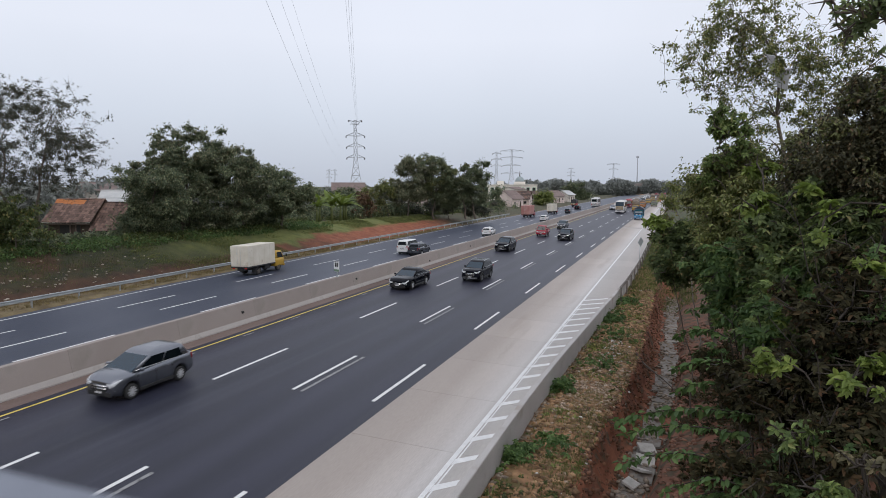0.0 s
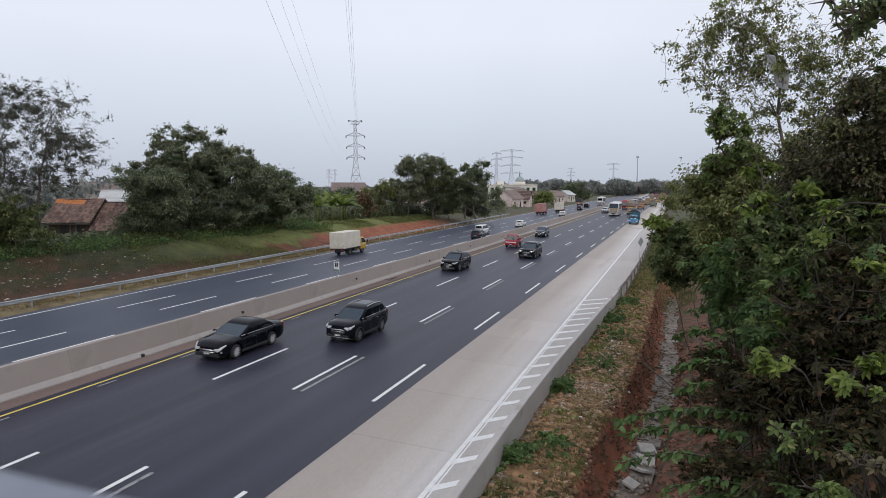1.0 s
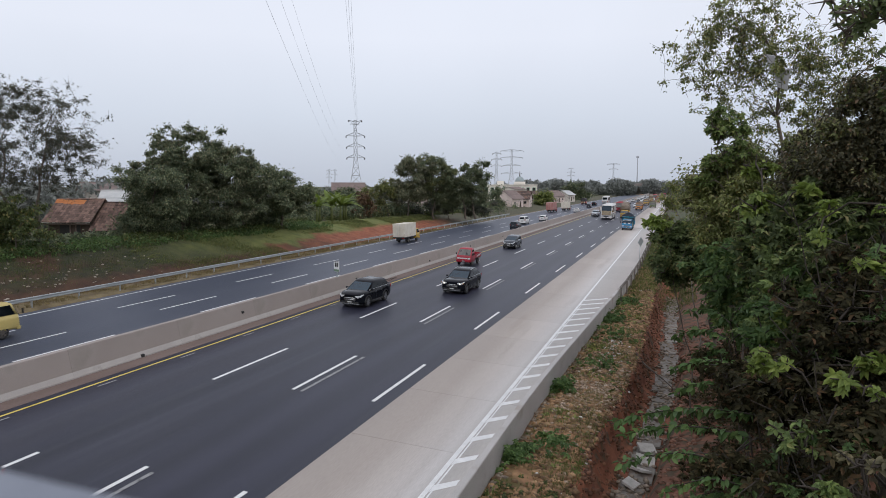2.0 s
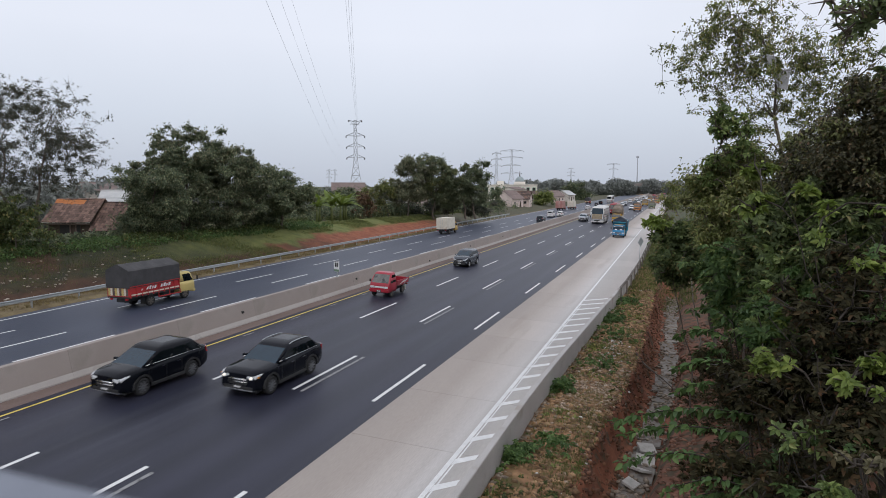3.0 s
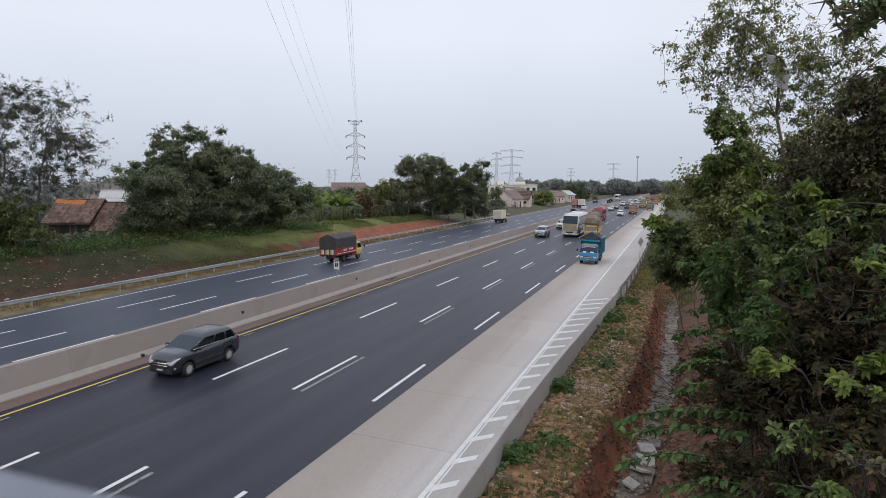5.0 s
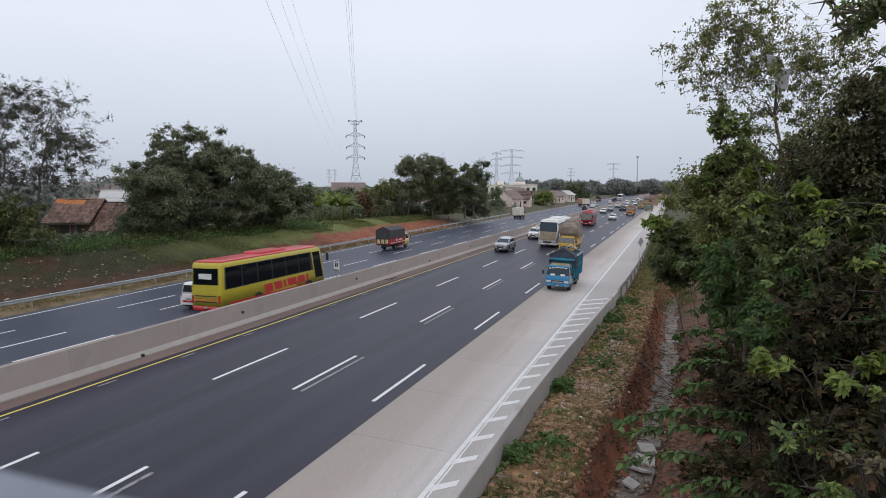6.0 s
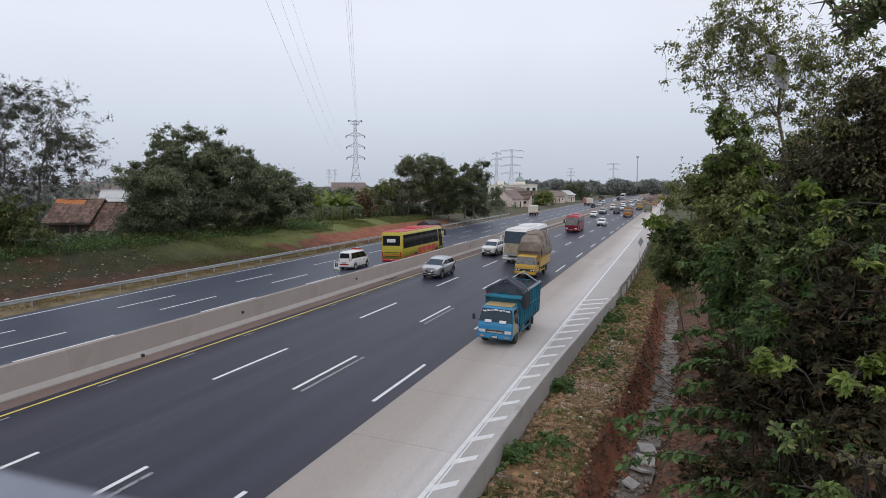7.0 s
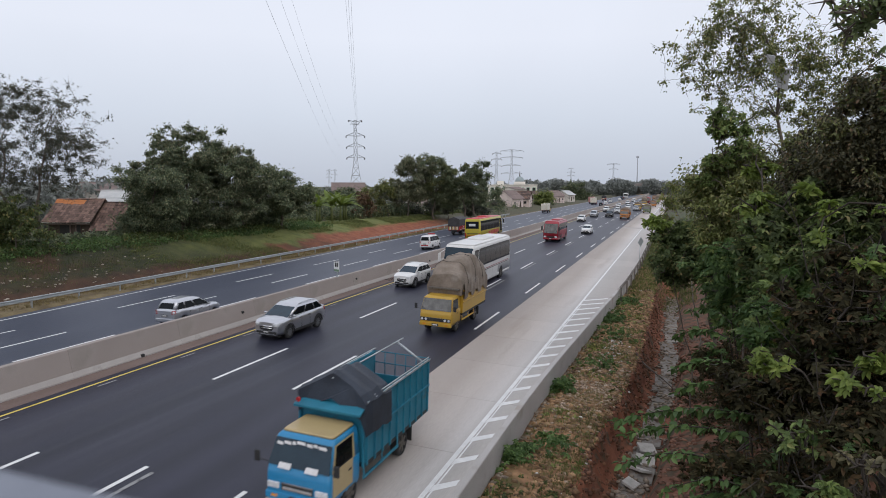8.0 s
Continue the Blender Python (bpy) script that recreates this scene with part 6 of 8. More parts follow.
    quad_pane("windshield", [(w * 0.99, yn - 0.05, 1.32), (-w * 0.99, yn - 0.05, 1.32), (w * 0.90, yn - 0.33, 1.98), (-w * 0.90, yn - 0.33, 1.98)], 0.02, 0.98, -0.02, 0.95, 0.008, SCREEN if body == "open" else PALE_GLASS, t)
    for sx in (1, -1):
        c = [(sx * w * 0.99, back, 1.32), (sx * w * 0.99, yn - 0.1, 1.32), (sx * w * 0.90, back, 1.98), (sx * w * 0.90, yn - 0.36, 1.98)]
        if sx < 0:
            c = [c[1], c[0], c[3], c[2]]
        u = (0.30, 0.90) if sx > 0 else (0.10, 0.70)
        quad_pane("side_window", c, *u, 0.04, 0.88, 0.012, GLASS, t)
        if sides:
            quad_pane("window_frame", c, *((0.22, 0.965) if sx > 0 else (0.035, 0.78)), 0.0, 0.95, 0.007, sides, t)
            x = sx * w
            dr = part("door", boxed(*sorted((x * 0.985, x * 1.012)), back + 0.45, yn - 0.16, 0.66, 1.32, bevel=0.008), sides, t)
            part("door_handle", boxed(*sorted((x * 1.01, x * 1.03)), back + 0.55, back + 0.7, 1.08, 1.12), BLACK, dr)
        if body == "open":
            part("headlight", boxed(*sorted((sx * w * 0.56, sx * w * 0.94)), yn - 0.06, yn + 0.022, 0.72, 0.88, bevel=0.02), lights or LAMP_GLASS, t)
        for q in (0.60, 0.84) if body != "open" else ():
            part("headlight", tubed((sx * w * q, yn - 0.05, 0.80), (sx * w * q, yn + 0.02, 0.80), 0.075, 0.07, sides=12), lights or LAMP_GLASS, t)
        part("indicator", boxed(*sorted((sx * w * 0.6, sx * w * 0.8)), yn - 0.05, yn + 0.035, 0.50, 0.57), AMBER, t)
        bm = tubed((sx * w * 0.97, yn - 0.16, 1.3), (sx * (w + 0.22), yn + 0.05, 1.45), 0.012, 0.012)
        box(bm, *sorted((sx * (w + 0.14), sx * (w + 0.30))), yn + 0.03, yn + 0.07, 1.36, 1.66, bevel=0.02)
        part("mirror", bm, BLACK, t)
        part("taillight", boxed(*sorted((sx * 0.6, sx * 0.85)), back - body_len - 0.09, back - body_len - 0.04, 0.72, 0.84), TAIL_RED, t)
        part("mud_flap", boxed(*sorted((sx * (w - 0.4), sx * (w + 0.02))), -wb / 2 - 0.62, -wb / 2 - 0.60, 0.25, 0.75), BLACK, t)
    part("grille", boxed(-w * (0.5 if body == "open" else 0.95), w * (0.5 if body == "open" else 0.95), yn - 0.08, yn + 0.006, 0.70, 0.90, bevel=0.01), BLACK, t)
    part("grille_insert", boxed(-w * 0.46, w * 0.46, yn - 0.05, yn + 0.014, 0.72, 0.80, bevel=0.01), CHROME if body == "open" else BLACK, t)
    part("grille_bar", boxed(-w * 0.5, w * 0.5, yn - 0.08, yn + 0.02, 0.885, 0.91), CHROME, t)
    part("front_bumper", boxed(-w, w, yn - 0.2, yn + 0.03, 0.42, 0.62, bevel=0.03), trim or cab_low, t)
    plate(t, yn + 0.033, 0.52, 1, 0.4)
    part("chassis", boxed(-0.42, 0.42, back - body_len + 0.1, yn - 0.3, 0.52, 0.78), BLACK, t)
    part("fuel_tank", boxed(0.45, 0.85, -0.5, 0.35, 0.42, 0.78, bevel=0.05), BLACK, t)
    y1, y0 = back - 0.08, back - 0.08 - body_len
    bw = body_w / 2
    zf = 0.95
    part("cargo_floor", boxed(-bw, bw, y0, y1, zf - 0.12, zf, bevel=0.01), BLACK, t)
    if body == "box":
        b = part("cargo_box", boxed(-bw, bw, y0, y1, zf, zf + body_h, bevel=0.03), body_mat, t)
        for sx in (1, -1):
            for k in range(1, 5):
                yy = y0 + (y1 - y0) * k / 5
                part("panel_rib", boxed(*sorted((sx * bw, sx * (bw + 0.012))), yy - 0.02, yy + 0.02, zf + 0.05, zf + body_h - 0.05), body_mat, b)
            part("rear_door", boxed(*sorted((sx * 0.02, sx * (bw - 0.04))), y0 - 0.025, y0, zf + 0.05, zf + body_h - 0.06, bevel=0.008), body_mat, b)
            part("hinge_rod", tubed((sx * 0.2, y0 - 0.04, zf + 0.1), (sx * 0.2, y0 - 0.04, zf + body_h - 0.1), 0.014, 0.014), STEEL, b)
    else:
        board = body_h if body == "open" else (0.75 if body == "tarp" else body_h)
        part("headboard", boxed(-bw, bw, y1 - 0.05, y1, zf, zf + board, bevel=0.008), body_mat, t)
        for sx in (1, -1):
            s = part("side_board", boxed(*sorted((sx * bw, sx * (bw - 0.05))), y0, y1 - 0.05, zf, zf + board, bevel=0.008), body_mat, t)
            n = 9
            for k in range(n + 1 if body != "load" else 0):
                yy = y0 + 0.06 + (y1 - y0 - 0.12) * k / n
                part("stake", boxed(*sorted((sx * bw, sx * (bw + 0.05))), yy - 0.03, yy + 0.03, zf - 0.08, zf + board, bevel=0.006), body_mat, s)
            for zz in ((zf + board * 0.48, zf + board - 0.04) if body != "tarp" else (zf + board - 0.04,)):
                part("rail", boxed(*sorted((sx * bw, sx * (bw + 0.065))), y0, y1, zz - 0.03, zz + 0.03, bevel=0.006), body_mat if body != "open" or zz < zf + 1 else STEEL, s)
            part("side_guard", boxed(*sorted((sx * (bw - 0.02), sx * (bw + 0.02))), -wb / 2 + 0.6, wb / 2 - 0.55, 0.55, 0.63), body_mat, t)
            for yy in (-wb / 2 + 0.65, 0, wb / 2 - 0.6):
                part("guard_post", boxed(*sorted((sx * (bw - 0.02), sx * (bw + 0.01))), yy - 0.03, yy + 0.03, 0.55, zf - 0.1), body_mat, t)
        part("tailgate", boxed(-bw + 0.05, bw - 0.05, y0, y0 + 0.05, zf, zf + (board if body != "open" else board * 0.55), bevel=0.008), body_mat, t)
        tp = top_mat
        if body == "tarp":
            z0, z1 = zf + board, zf + body_h
            prof = [(-bw - 0.04, z0 - 0.12), (-bw - 0.05, z0 + 0.1), (-bw - 0.02, z1 - 0.45), (-bw * 0.86, z1 - 0.34), (-bw * 0.1, z1), (bw * 0.1, z1), (bw * 0.86, z1 - 0.34), (bw + 0.02, z1 - 0.45), (bw + 0.05, z0 + 0.1), (bw + 0.04, z0 - 0.12)]
            secs = []
            for k in range(9):
                yy = y0 - 0.06 + (y1 - y0 + 0.1) * k / 8
                sag = 0.03 if k % 2 else 0.0
                secs.append([(x, yy, z - (sag if z > z0 + 0.2 else 0)) for x, z in prof])
            part("tarpaulin", loft(bmesh.new(), secs, smooth=False), tp, t)
        elif body == "open":
            # peaked canvas over the bed's front end, bare ridge pole and frame behind
            zt = zf + board
            prof = [(-bw - 0.12, zt - 0.95), (-bw - 0.10, zt - 0.05), (-bw * 0.93, zt + 0.16), (-bw * 0.62, zt + 0.34), (-0.06, zt + 0.64), (0.04, zt + 0.64), (bw * 0.55, zt + 0.34), (bw + 0.07, zt + 0.06), (bw + 0.05, zt - 0.55), (bw - 0.06, zt - 0.45), (0, zt - 0.02), (-bw + 0.06, zt - 0.5)]
            secs = [[(x * (1 - 0.05 * (k == 0)), y1 + 0.10 - k * 0.3 - (0.12 if z > zt + 0.3 and k == 0 else 0.0), z + (0.03 if k % 2 else -0.02) - 0.05 * max(0, k - 3)) for x, z in prof] for k in range(6)]
            part("canvas_cover", loft(bmesh.new(), secs, smooth=False), tp, t, "dark blue canvas peaked over the front of the bed")
            bm = bmesh.new()
            tube(bm, (0, y1, zt + 0.50), (0, y0 - 0.15, zt + 0.52), 0.025, 0.025)
            tube(bm, (-bw, y1 - 0.2, zt + 0.03), (-bw, y0, zt + 0.03), 0.02, 0.02)
            tube(bm, (0, y0 + 0.35, zt + 0.52), (-bw + 0.03, y0 + 0.5, zt), 0.035, 0.035)
            tube(bm, (bw, y1 - 1.6, zt + 0.03), (bw, y0 - 0.1, zt + 0.05), 0.025, 0.025)
            part("ridge_frame", bm, STEEL, t)
            bm = bmesh.new()
            for k in range(6):
                x = -bw + 0.06 + (2 * bw - 0.12) * k / 5
                tube(bm, (x, y0 + 0.02, zf + board * 0.55), (x, y0 + 0.02, zt), 0.018, 0.018, 5)
            for z in (zf + board * 0.78, zt):
                tube(bm, (-bw, y0 + 0.02, z), (bw, y0 + 0.02, z), 0.02, 0.02, 5)
            part("tail_grid", bm, body_mat, t)
            part("sun_board", slab(bmesh.new(), [(-bw, y1 + 0.02, zf + body_h - 0.22), (bw, y1 + 0.02, zf + body_h - 0.22), (bw, y1 + 0.34, zf + body_h - 0.34), (-bw, y1 + 0.34, zf + body_h - 0.34)], (0, 0, 0.06)), body_mat, t)
            for sx in (1, -1):
                part("frame_post", boxed(*sorted((sx * (bw - 0.07), sx * bw)), y1 + 0.02, y1 + 0.09, zf - 0.1, zf + body_h - 0.2, bevel=0.01), body_mat, t)
            part("cab_lamp", tubed((bw * 0.85, y1 + 0.3, zf + body_h - 0.13), (bw * 0.85, y1 + 0.36, zf + body_h - 0.13), 0.07, 0.07, sides=10), TAIL_RED, t)
            for sx in (-1, 1):
                bm = bmesh.new()
                a = (sx * w * 0.42, yn + 0.0, 1.22)
                slab(bm, [(a[0] - 0.18, yn - 0.02, 1.26), (a[0] + 0.18, yn - 0.02, 1.26), (a[0] + 0.18, yn - 0.11, 1.38), (a[0] - 0.18, yn - 0.11, 1.38)], (0, 0.035, 0.02))
                part("dash_card", bm, PLATE_BAR, t, "pale card under the windscreen")
            bm = bmesh.new()
            for k, (x, wd, up) in enumerate(((-0.72, 0.22, 0.0), (-0.46, 0.12, 0.03), (-0.31, 0.16, 0.01), (-0.10, 0.24, 0.03), (0.18, 0.10, 0.0), (0.32, 0.2, -0.02), (0.56, 0.18, -0.06))):
                zc = 1.87 + up
                slab(bm, [(x, yn - 0.245, zc - 0.035), (x + wd, yn - 0.245, zc - 0.025), (x + wd + 0.04, yn - 0.275, zc + 0.035), (x + 0.05, yn - 0.275, zc + 0.03)], (0, 0.014, 0.004))
            part("windscreen_strip", bm, PLATE_BAR, t, "pale illegible lettering bars across the windscreen")
        else:
            z1 = zf + board
            secs = []
            rr = np.random.default_rng(3)
            for k in range(25):
                f = k / 24
                yy = y0 + (y1 - y0 + 0.35) * f
                hgt = 2.05 * math.sin(math.pi * min(0.97, max(0.10, 0.12 + 0.8 * f))) ** 0.42
                ring = []
                for i in range(22):
                    a = math.pi * i / 21
                    c, h = math.copysign(abs(math.cos(a)) ** 0.5, math.cos(a)), abs(math.sin(a)) ** 0.6
                    s = 1 + 0.09 * noise.noise(Vector((c * 1.6, yy * 0.9, h * 2.2))) + 0.04 * noise.noise(Vector((c * 5, yy * 3.1, h * 6)))
                    pinch = 0.025 * math.cos(yy * 5.2) ** 8
                    ring.append((bw * 1.04 * c * (s - pinch), yy, z1 - 0.25 + hgt * h * (s - pinch)))
                secs.append(ring)
            part("load", loft(bmesh.new(), secs), tp, t, "bulging grey-brown tarpaulin tied over the load")
            for sx in (1, -1):
                bm, prev = bmesh.new(), None
                for k in range(25):
                    yy = y0 + (y1 - y0) * k / 24
                    xo = sx * (bw + 0.085 + 0.02 * math.sin(k * 1.9))
                    drop = 0.40 + 0.14 * math.sin(k * 0.9) + 0.05 * rr.normal()
                    row = [bm.verts.new(p) for p in ((xo * 0.985, yy, z1 + 0.35), (xo * 1.01, yy, z1 + 0.02), (xo, yy, z1 - drop), (xo - sx * 0.015, yy, z1 - drop), (xo * 0.99, yy, z1 + 0.02), (xo * 0.965, yy, z1 + 0.35))]
                    if prev:
                        for i in range(6):
                            bm.faces.new((prev[i], prev[(i + 1) % 6], row[(i + 1) % 6], row[i]))
                    prev = row
                bmesh.ops.recalc_face_normals(bm, faces=bm.faces[:])
                part("tarpaulin_hem", bm, tp, t, "ragged tarpaulin edge hanging over the side board")
            bm = bmesh.new()
            for k in (5, 12, 19):
                pts = secs[k]
                for p, q in zip(pts, pts[1:]):
                    c = 1.012
                    tube(bm, (p[0] * c, p[1], p[2] + 0.012), (q[0] * c, q[1], q[2] + 0.012), 0.012, 0.012, 4)
            part("rope", bm, BLACK, t)
            part("sun_board", boxed(-bw * 0.92, bw * 0.92, y1 + 0.02, y1 + 0.55, z1 + 0.02, z1 + 0.12, bevel=0.02), RIM_DARK, t)
    add_wheels(t, [(sx * (w - 0.14), wb / 2) for sx in (1, -1)] + [(sx * (w - 0.16), -wb / 2) for sx in (1, -1)], r, 0.25, RIM_DARK, speed, 6)
    return t


def bus(name, label, body_mat, low_mat, roof_mat, speed, skirt=0.6, L=11.8, W=2.5, H=3.6, wb=6.0, tall_glass=False, lights=None, rear_glow=False, group="", mask=None, dusty=False):
    """A coach: skirted body, panes along both sides, large windscreen; dusty picks the glass painted pale with sky
    reflection.
    """
    t = empty(name, label, "bus", group)
    yn, yt = wb / 2 + 2.5, wb / 2 + 2.5 - L
    w = W / 2
    r = 0.48

    def ring(z, f0, f1, ww, rad):
        return rounded_ring(yt + f0, yn - f1, ww, z, rad)
    part("lower_body", loft(bmesh.new(), [ring(0.32, 0.15, 0.12, w * 0.96, 0.2), ring(0.42, 0.03, 0.0, w, 0.22), ring(skirt, 0.0, 0.0, w, 0.22)]), low_mat, t)
    part("body", loft(bmesh.new(), [ring(skirt, 0.0, 0.0, w, 0.22), ring(1.6, 0.0, 0.06, w, 0.22), ring(H - 0.35, 0.12, 0.42, w * 0.97, 0.22), ring(H - 0.12, 0.2, 0.62, w * 0.92, 0.22)]), body_mat, t)
    part("roof", loft(bmesh.new(), [ring(H - 0.12, 0.2, 0.62, w * 0.92, 0.22), ring(H - 0.02, 0.35, 0.85, w * 0.80, 0.22), ring(H, 0.7, 1.2, w * 0.6, 0.2)]), roof_mat, t)
    part("roof_unit", loft(bmesh.new(), [rounded_ring(-2.4, 1.2, w * 0.62, H - 0.05, 0.15), rounded_ring(-2.2, 0.9, w * 0.55, H + 0.16, 0.15)]), roof_mat, t)
    z0, z1 = 1.6, H - 0.35
    n = 6
    for sx in (1, -1):
        a = [(sx * w, yt, z0), (sx * w, yn - 0.06, z0), (sx * w * 0.97, yt + 0.12, z1), (sx * w * 0.97, yn - 0.42, z1)]
        if sx < 0:
            a = [a[1], a[0], a[3], a[2]]
        u = (0.03, 0.872) if sx > 0 else (0.128, 0.97)
        quad_pane("window_band", a, *u, 0.10, 0.95, 0.005, BLACK, t)
        for k in range(n):
            u0, u1 = 0.04 + 0.815 * k / n, 0.04 + 0.815 * (k + 1) / n - 0.006
            if sx < 0:
                u0, u1 = 1 - u1, 1 - u0
            quad_pane("side_window", a, u0, u1, 0.13, 0.92, 0.008, GLASS, t)
        u = (0.885, 0.972) if sx > 0 else (0.028, 0.115)
        quad_pane("driver_window", a, *u, -0.28, 0.93, 0.010, GLASS, t)
        part("headlight", boxed(*sorted((sx * w * 0.55, sx * w * 0.90)), yn - 0.2, yn + 0.015, 0.66, 0.86, bevel=0.03), lights or LAMP_GLASS, t)
        part("taillight", boxed(*sorted((sx * w * 0.80, sx * w * 0.93)), yt - 0.012, yt + 0.1, 0.9, 1.45, bevel=0.02), TAIL_RED, t)
        bm = tubed((sx * w * 0.9, yn - 0.3, H - 0.5), (sx * (w + 0.12), yn + 0.28, H - 0.75), 0.03, 0.03)
        box(bm, *sorted((sx * (w + 0.02), sx * (w + 0.24))), yn + 0.22, yn + 0.32, H - 1.35, H - 0.75, bevel=0.03)
        part("mirror", bm, mask or BLACK, t)
        part("luggage_door", boxed(*sorted((sx * w, sx * (w + 0.006))), -1.9, -0.2, 0.5, 1.35), body_mat, t)
        part("luggage_door", boxed(*sorted((sx * w, sx * (w + 0.006))), -0.17, 1.5, 0.5, 1.35), body_mat, t)
        for y in (wb / 2, -wb / 2):
            part("wheel_arch", tubed((sx * (w - 0.2), y, r + 0.02), (sx * (w + 0.004), y, r + 0.02), 0.60, 0.60, sides=20), BLACK, t)
    f = [(w, yn - 0.06, 1.6), (-w, yn - 0.06, 1.6), (w * 0.97, yn - 0.42, H - 0.35), (-w * 0.97, yn - 0.42, H - 0.35)]
    if tall_glass:
        quad_pane("windshield", f, 0.03, 0.97, 0.30, 1.03, 0.012, SCREEN, t)
        quad_pane("lower_windshield", f, 0.07, 0.93, -0.30, 0.32, 0.010, surf("bronze_glass", (0.22, 0.17, 0.11), (0.30, 0.24, 0.15), 2, 0.1, 0), t, "bronze-tinted lower windscreen")
    else:
        quad_pane("windshield", f, 0.06, 0.94, -0.30, 0.97, 0.010, PALE_GLASS if dusty else GLASS, t)
    quad_pane("rear_window", [(-w, yt, 1.6), (w, yt, 1.6), (-w * 0.97, yt + 0.12, z1), (w * 0.97, yt + 0.12, z1)], 0.08, 0.92, 0.30, 0.92, 0.010, GLASS, t)
    part("grille", boxed(-w * 0.45, w * 0.45, yn - 0.1, yn + 0.01, 0.62, 0.84, bevel=0.02), BLACK, t)
    for k in range(3):
        part("engine_vent", boxed(-w * 0.7, w * 0.7, yt - 0.012, yt + 0.03, 0.95 + 0.2 * k, 1.02 + 0.2 * k), BLACK, t)
    plate(t, yn + 0.012, 0.5, 1)
    plate(t, yt - 0.012, 0.6, -1)
    for sx in (1, -1):
        part("wiper", tubed((sx * 0.2, yn + 0.02, 1.25), (sx * 0.75, yn - 0.08, 1.9), 0.014, 0.012, sides=5), BLACK, t)
    add_wheels(t, [(sx * (w - 0.13), y) for sx in (1, -1) for y in (wb / 2, -wb / 2)], r, 0.28, RIM_DARK, speed, 8)
    return t


def van(name, label, mat, speed, red_top=False, L=4.3, W=1.66, H=1.95, group=""):
    """A tall one-box van."""
    t = car(name, label, mat, L=L, W=W, H=H, wb=2.6, r=0.31, nose=0.98, belt=1.08, cowl=0.45, roof_f=1.15, roof_r=0.22, tail=0.06, speed=speed, chrome_grille=False, front_over=0.75, group=group, spoiler=False)
    t["category"] = "van"
    if red_top:
        part("light_bar", boxed(-0.5, 0.5, 0.2, 0.5, H - 0.03, H + 0.14, bevel=0.03), TAIL_RED, t)
        part("rear_panel", boxed(-0.5, 0.5, -L / 2 - 0.16, -L / 2 - 0.03, 0.55, 0.68), TAIL_RED, t)
    return t
# ---- traffic ----  (thing, lane centre, axle place at the start, speed, wheelbase, direction)
TRAFFIC = []


def near_lane(ob, x, y0, v, wb):
    TRAFFIC.append((ob, x, y0 + wb / 2, -v))
    return ob


def far_lane(ob, x, y0, v, wb):
    TRAFFIC.append((ob, x, y0 + wb / 2, v))
    return ob


GREY_MET = paint("grey_metallic", (0.20, 0.21, 0.235), 0.30, 0.1, 0.9)
BLACK_A = paint("black_lacquer", (0.005, 0.006, 0.009), 0.05, 0.01)
BLACK_B = paint("black_metallic", (0.006, 0.007, 0.011), 0.08, 0.015)
CHARCOAL = paint("charcoal_metallic", (0.075, 0.082, 0.095), 0.25, 0.06, 0.75)
SILVER = paint("silver_metallic", (0.56, 0.57, 0.60), 0.28, 0.06, 0.85)
WHITE = paint("white_lacquer", (0.72, 0.72, 0.71), 0.35, 0.06)
RED_P = paint("red_lacquer", (0.31, 0.012, 0.024), 0.4, 0.1)

hatch = car("hatchback_car", "grey metallic five-door hatchback car", GREY_MET, L=4.0, W=1.66, H=1.58, wb=2.45, r=0.30, nose=0.92, belt=0.99, cowl=0.74, roof_f=1.80, roof_r=0.46, tail=0.10, speed=20.8, front_over=0.75, quarter=False, droop=0.16, taper=0.25)
near_lane(hatch, -19.93, 17.3, 20.8, 2.45)
sedan = car("sedan_car", "glossy black saloon car with silver wheels", BLACK_A, L=4.82, W=1.82, H=1.47, wb=2.775, r=0.33, nose=0.84, belt=0.94, cowl=1.22, roof_f=2.22, roof_r=1.30, tail=0.48, deck=1.02, speed=20.8, front_over=0.96, quarter=False, spoiler=False)
near_lane(sedan, -19.97, 44.04, 20.8, 2.775)
suv = car("suv_car", "black compact SUV with black lower cladding and roof rails", BLACK_B, L=4.42, W=1.70, H=1.70, wb=2.685, r=0.345, nose=1.02, belt=1.10, cowl=0.92, roof_f=1.85, roof_r=0.55, tail=0.12, sill=0.28, rim=RIM_GUN, speed=22, rails=True, clad=True, front_over=0.83, droop=0.11, taper=0.20)
near_lane(suv, -16.25, 50.5, 22.0, 2.685)
cross = car("suv_car", "black family SUV with chrome window trim and grille", BLACK_A, L=4.55, W=1.82, H=1.66, wb=2.62, r=0.345, nose=0.98, belt=1.06, cowl=0.92, roof_f=1.92, roof_r=0.72, tail=0.14, sill=0.26, rim=RIM_GUN, speed=18.6, clad=True, front_over=0.92, droop=0.11, taper=0.20)
near_lane(cross, -19.95, 74.0, 18.75, 2.62)
lux = car("suv_car", "large black SUV with silver roof rails and amber indicators", BLACK_B, L=4.75, W=1.90, H=1.69, wb=2.86, r=0.37, nose=1.03, belt=1.10, cowl=1.25, roof_f=2.22, roof_r=0.75, tail=0.16, sill=0.28, rim=RIM_GUN, speed=24.5, lights=LAMP_ON, rails=True, clad=True, front_over=0.88, droop=0.11, taper=0.20)
near_lane(lux, -15.7, 93.5, 24.5, 2.86)
near_lane(pickup_red(19.0), -19.95, 97.5, 19.0, 1.97)
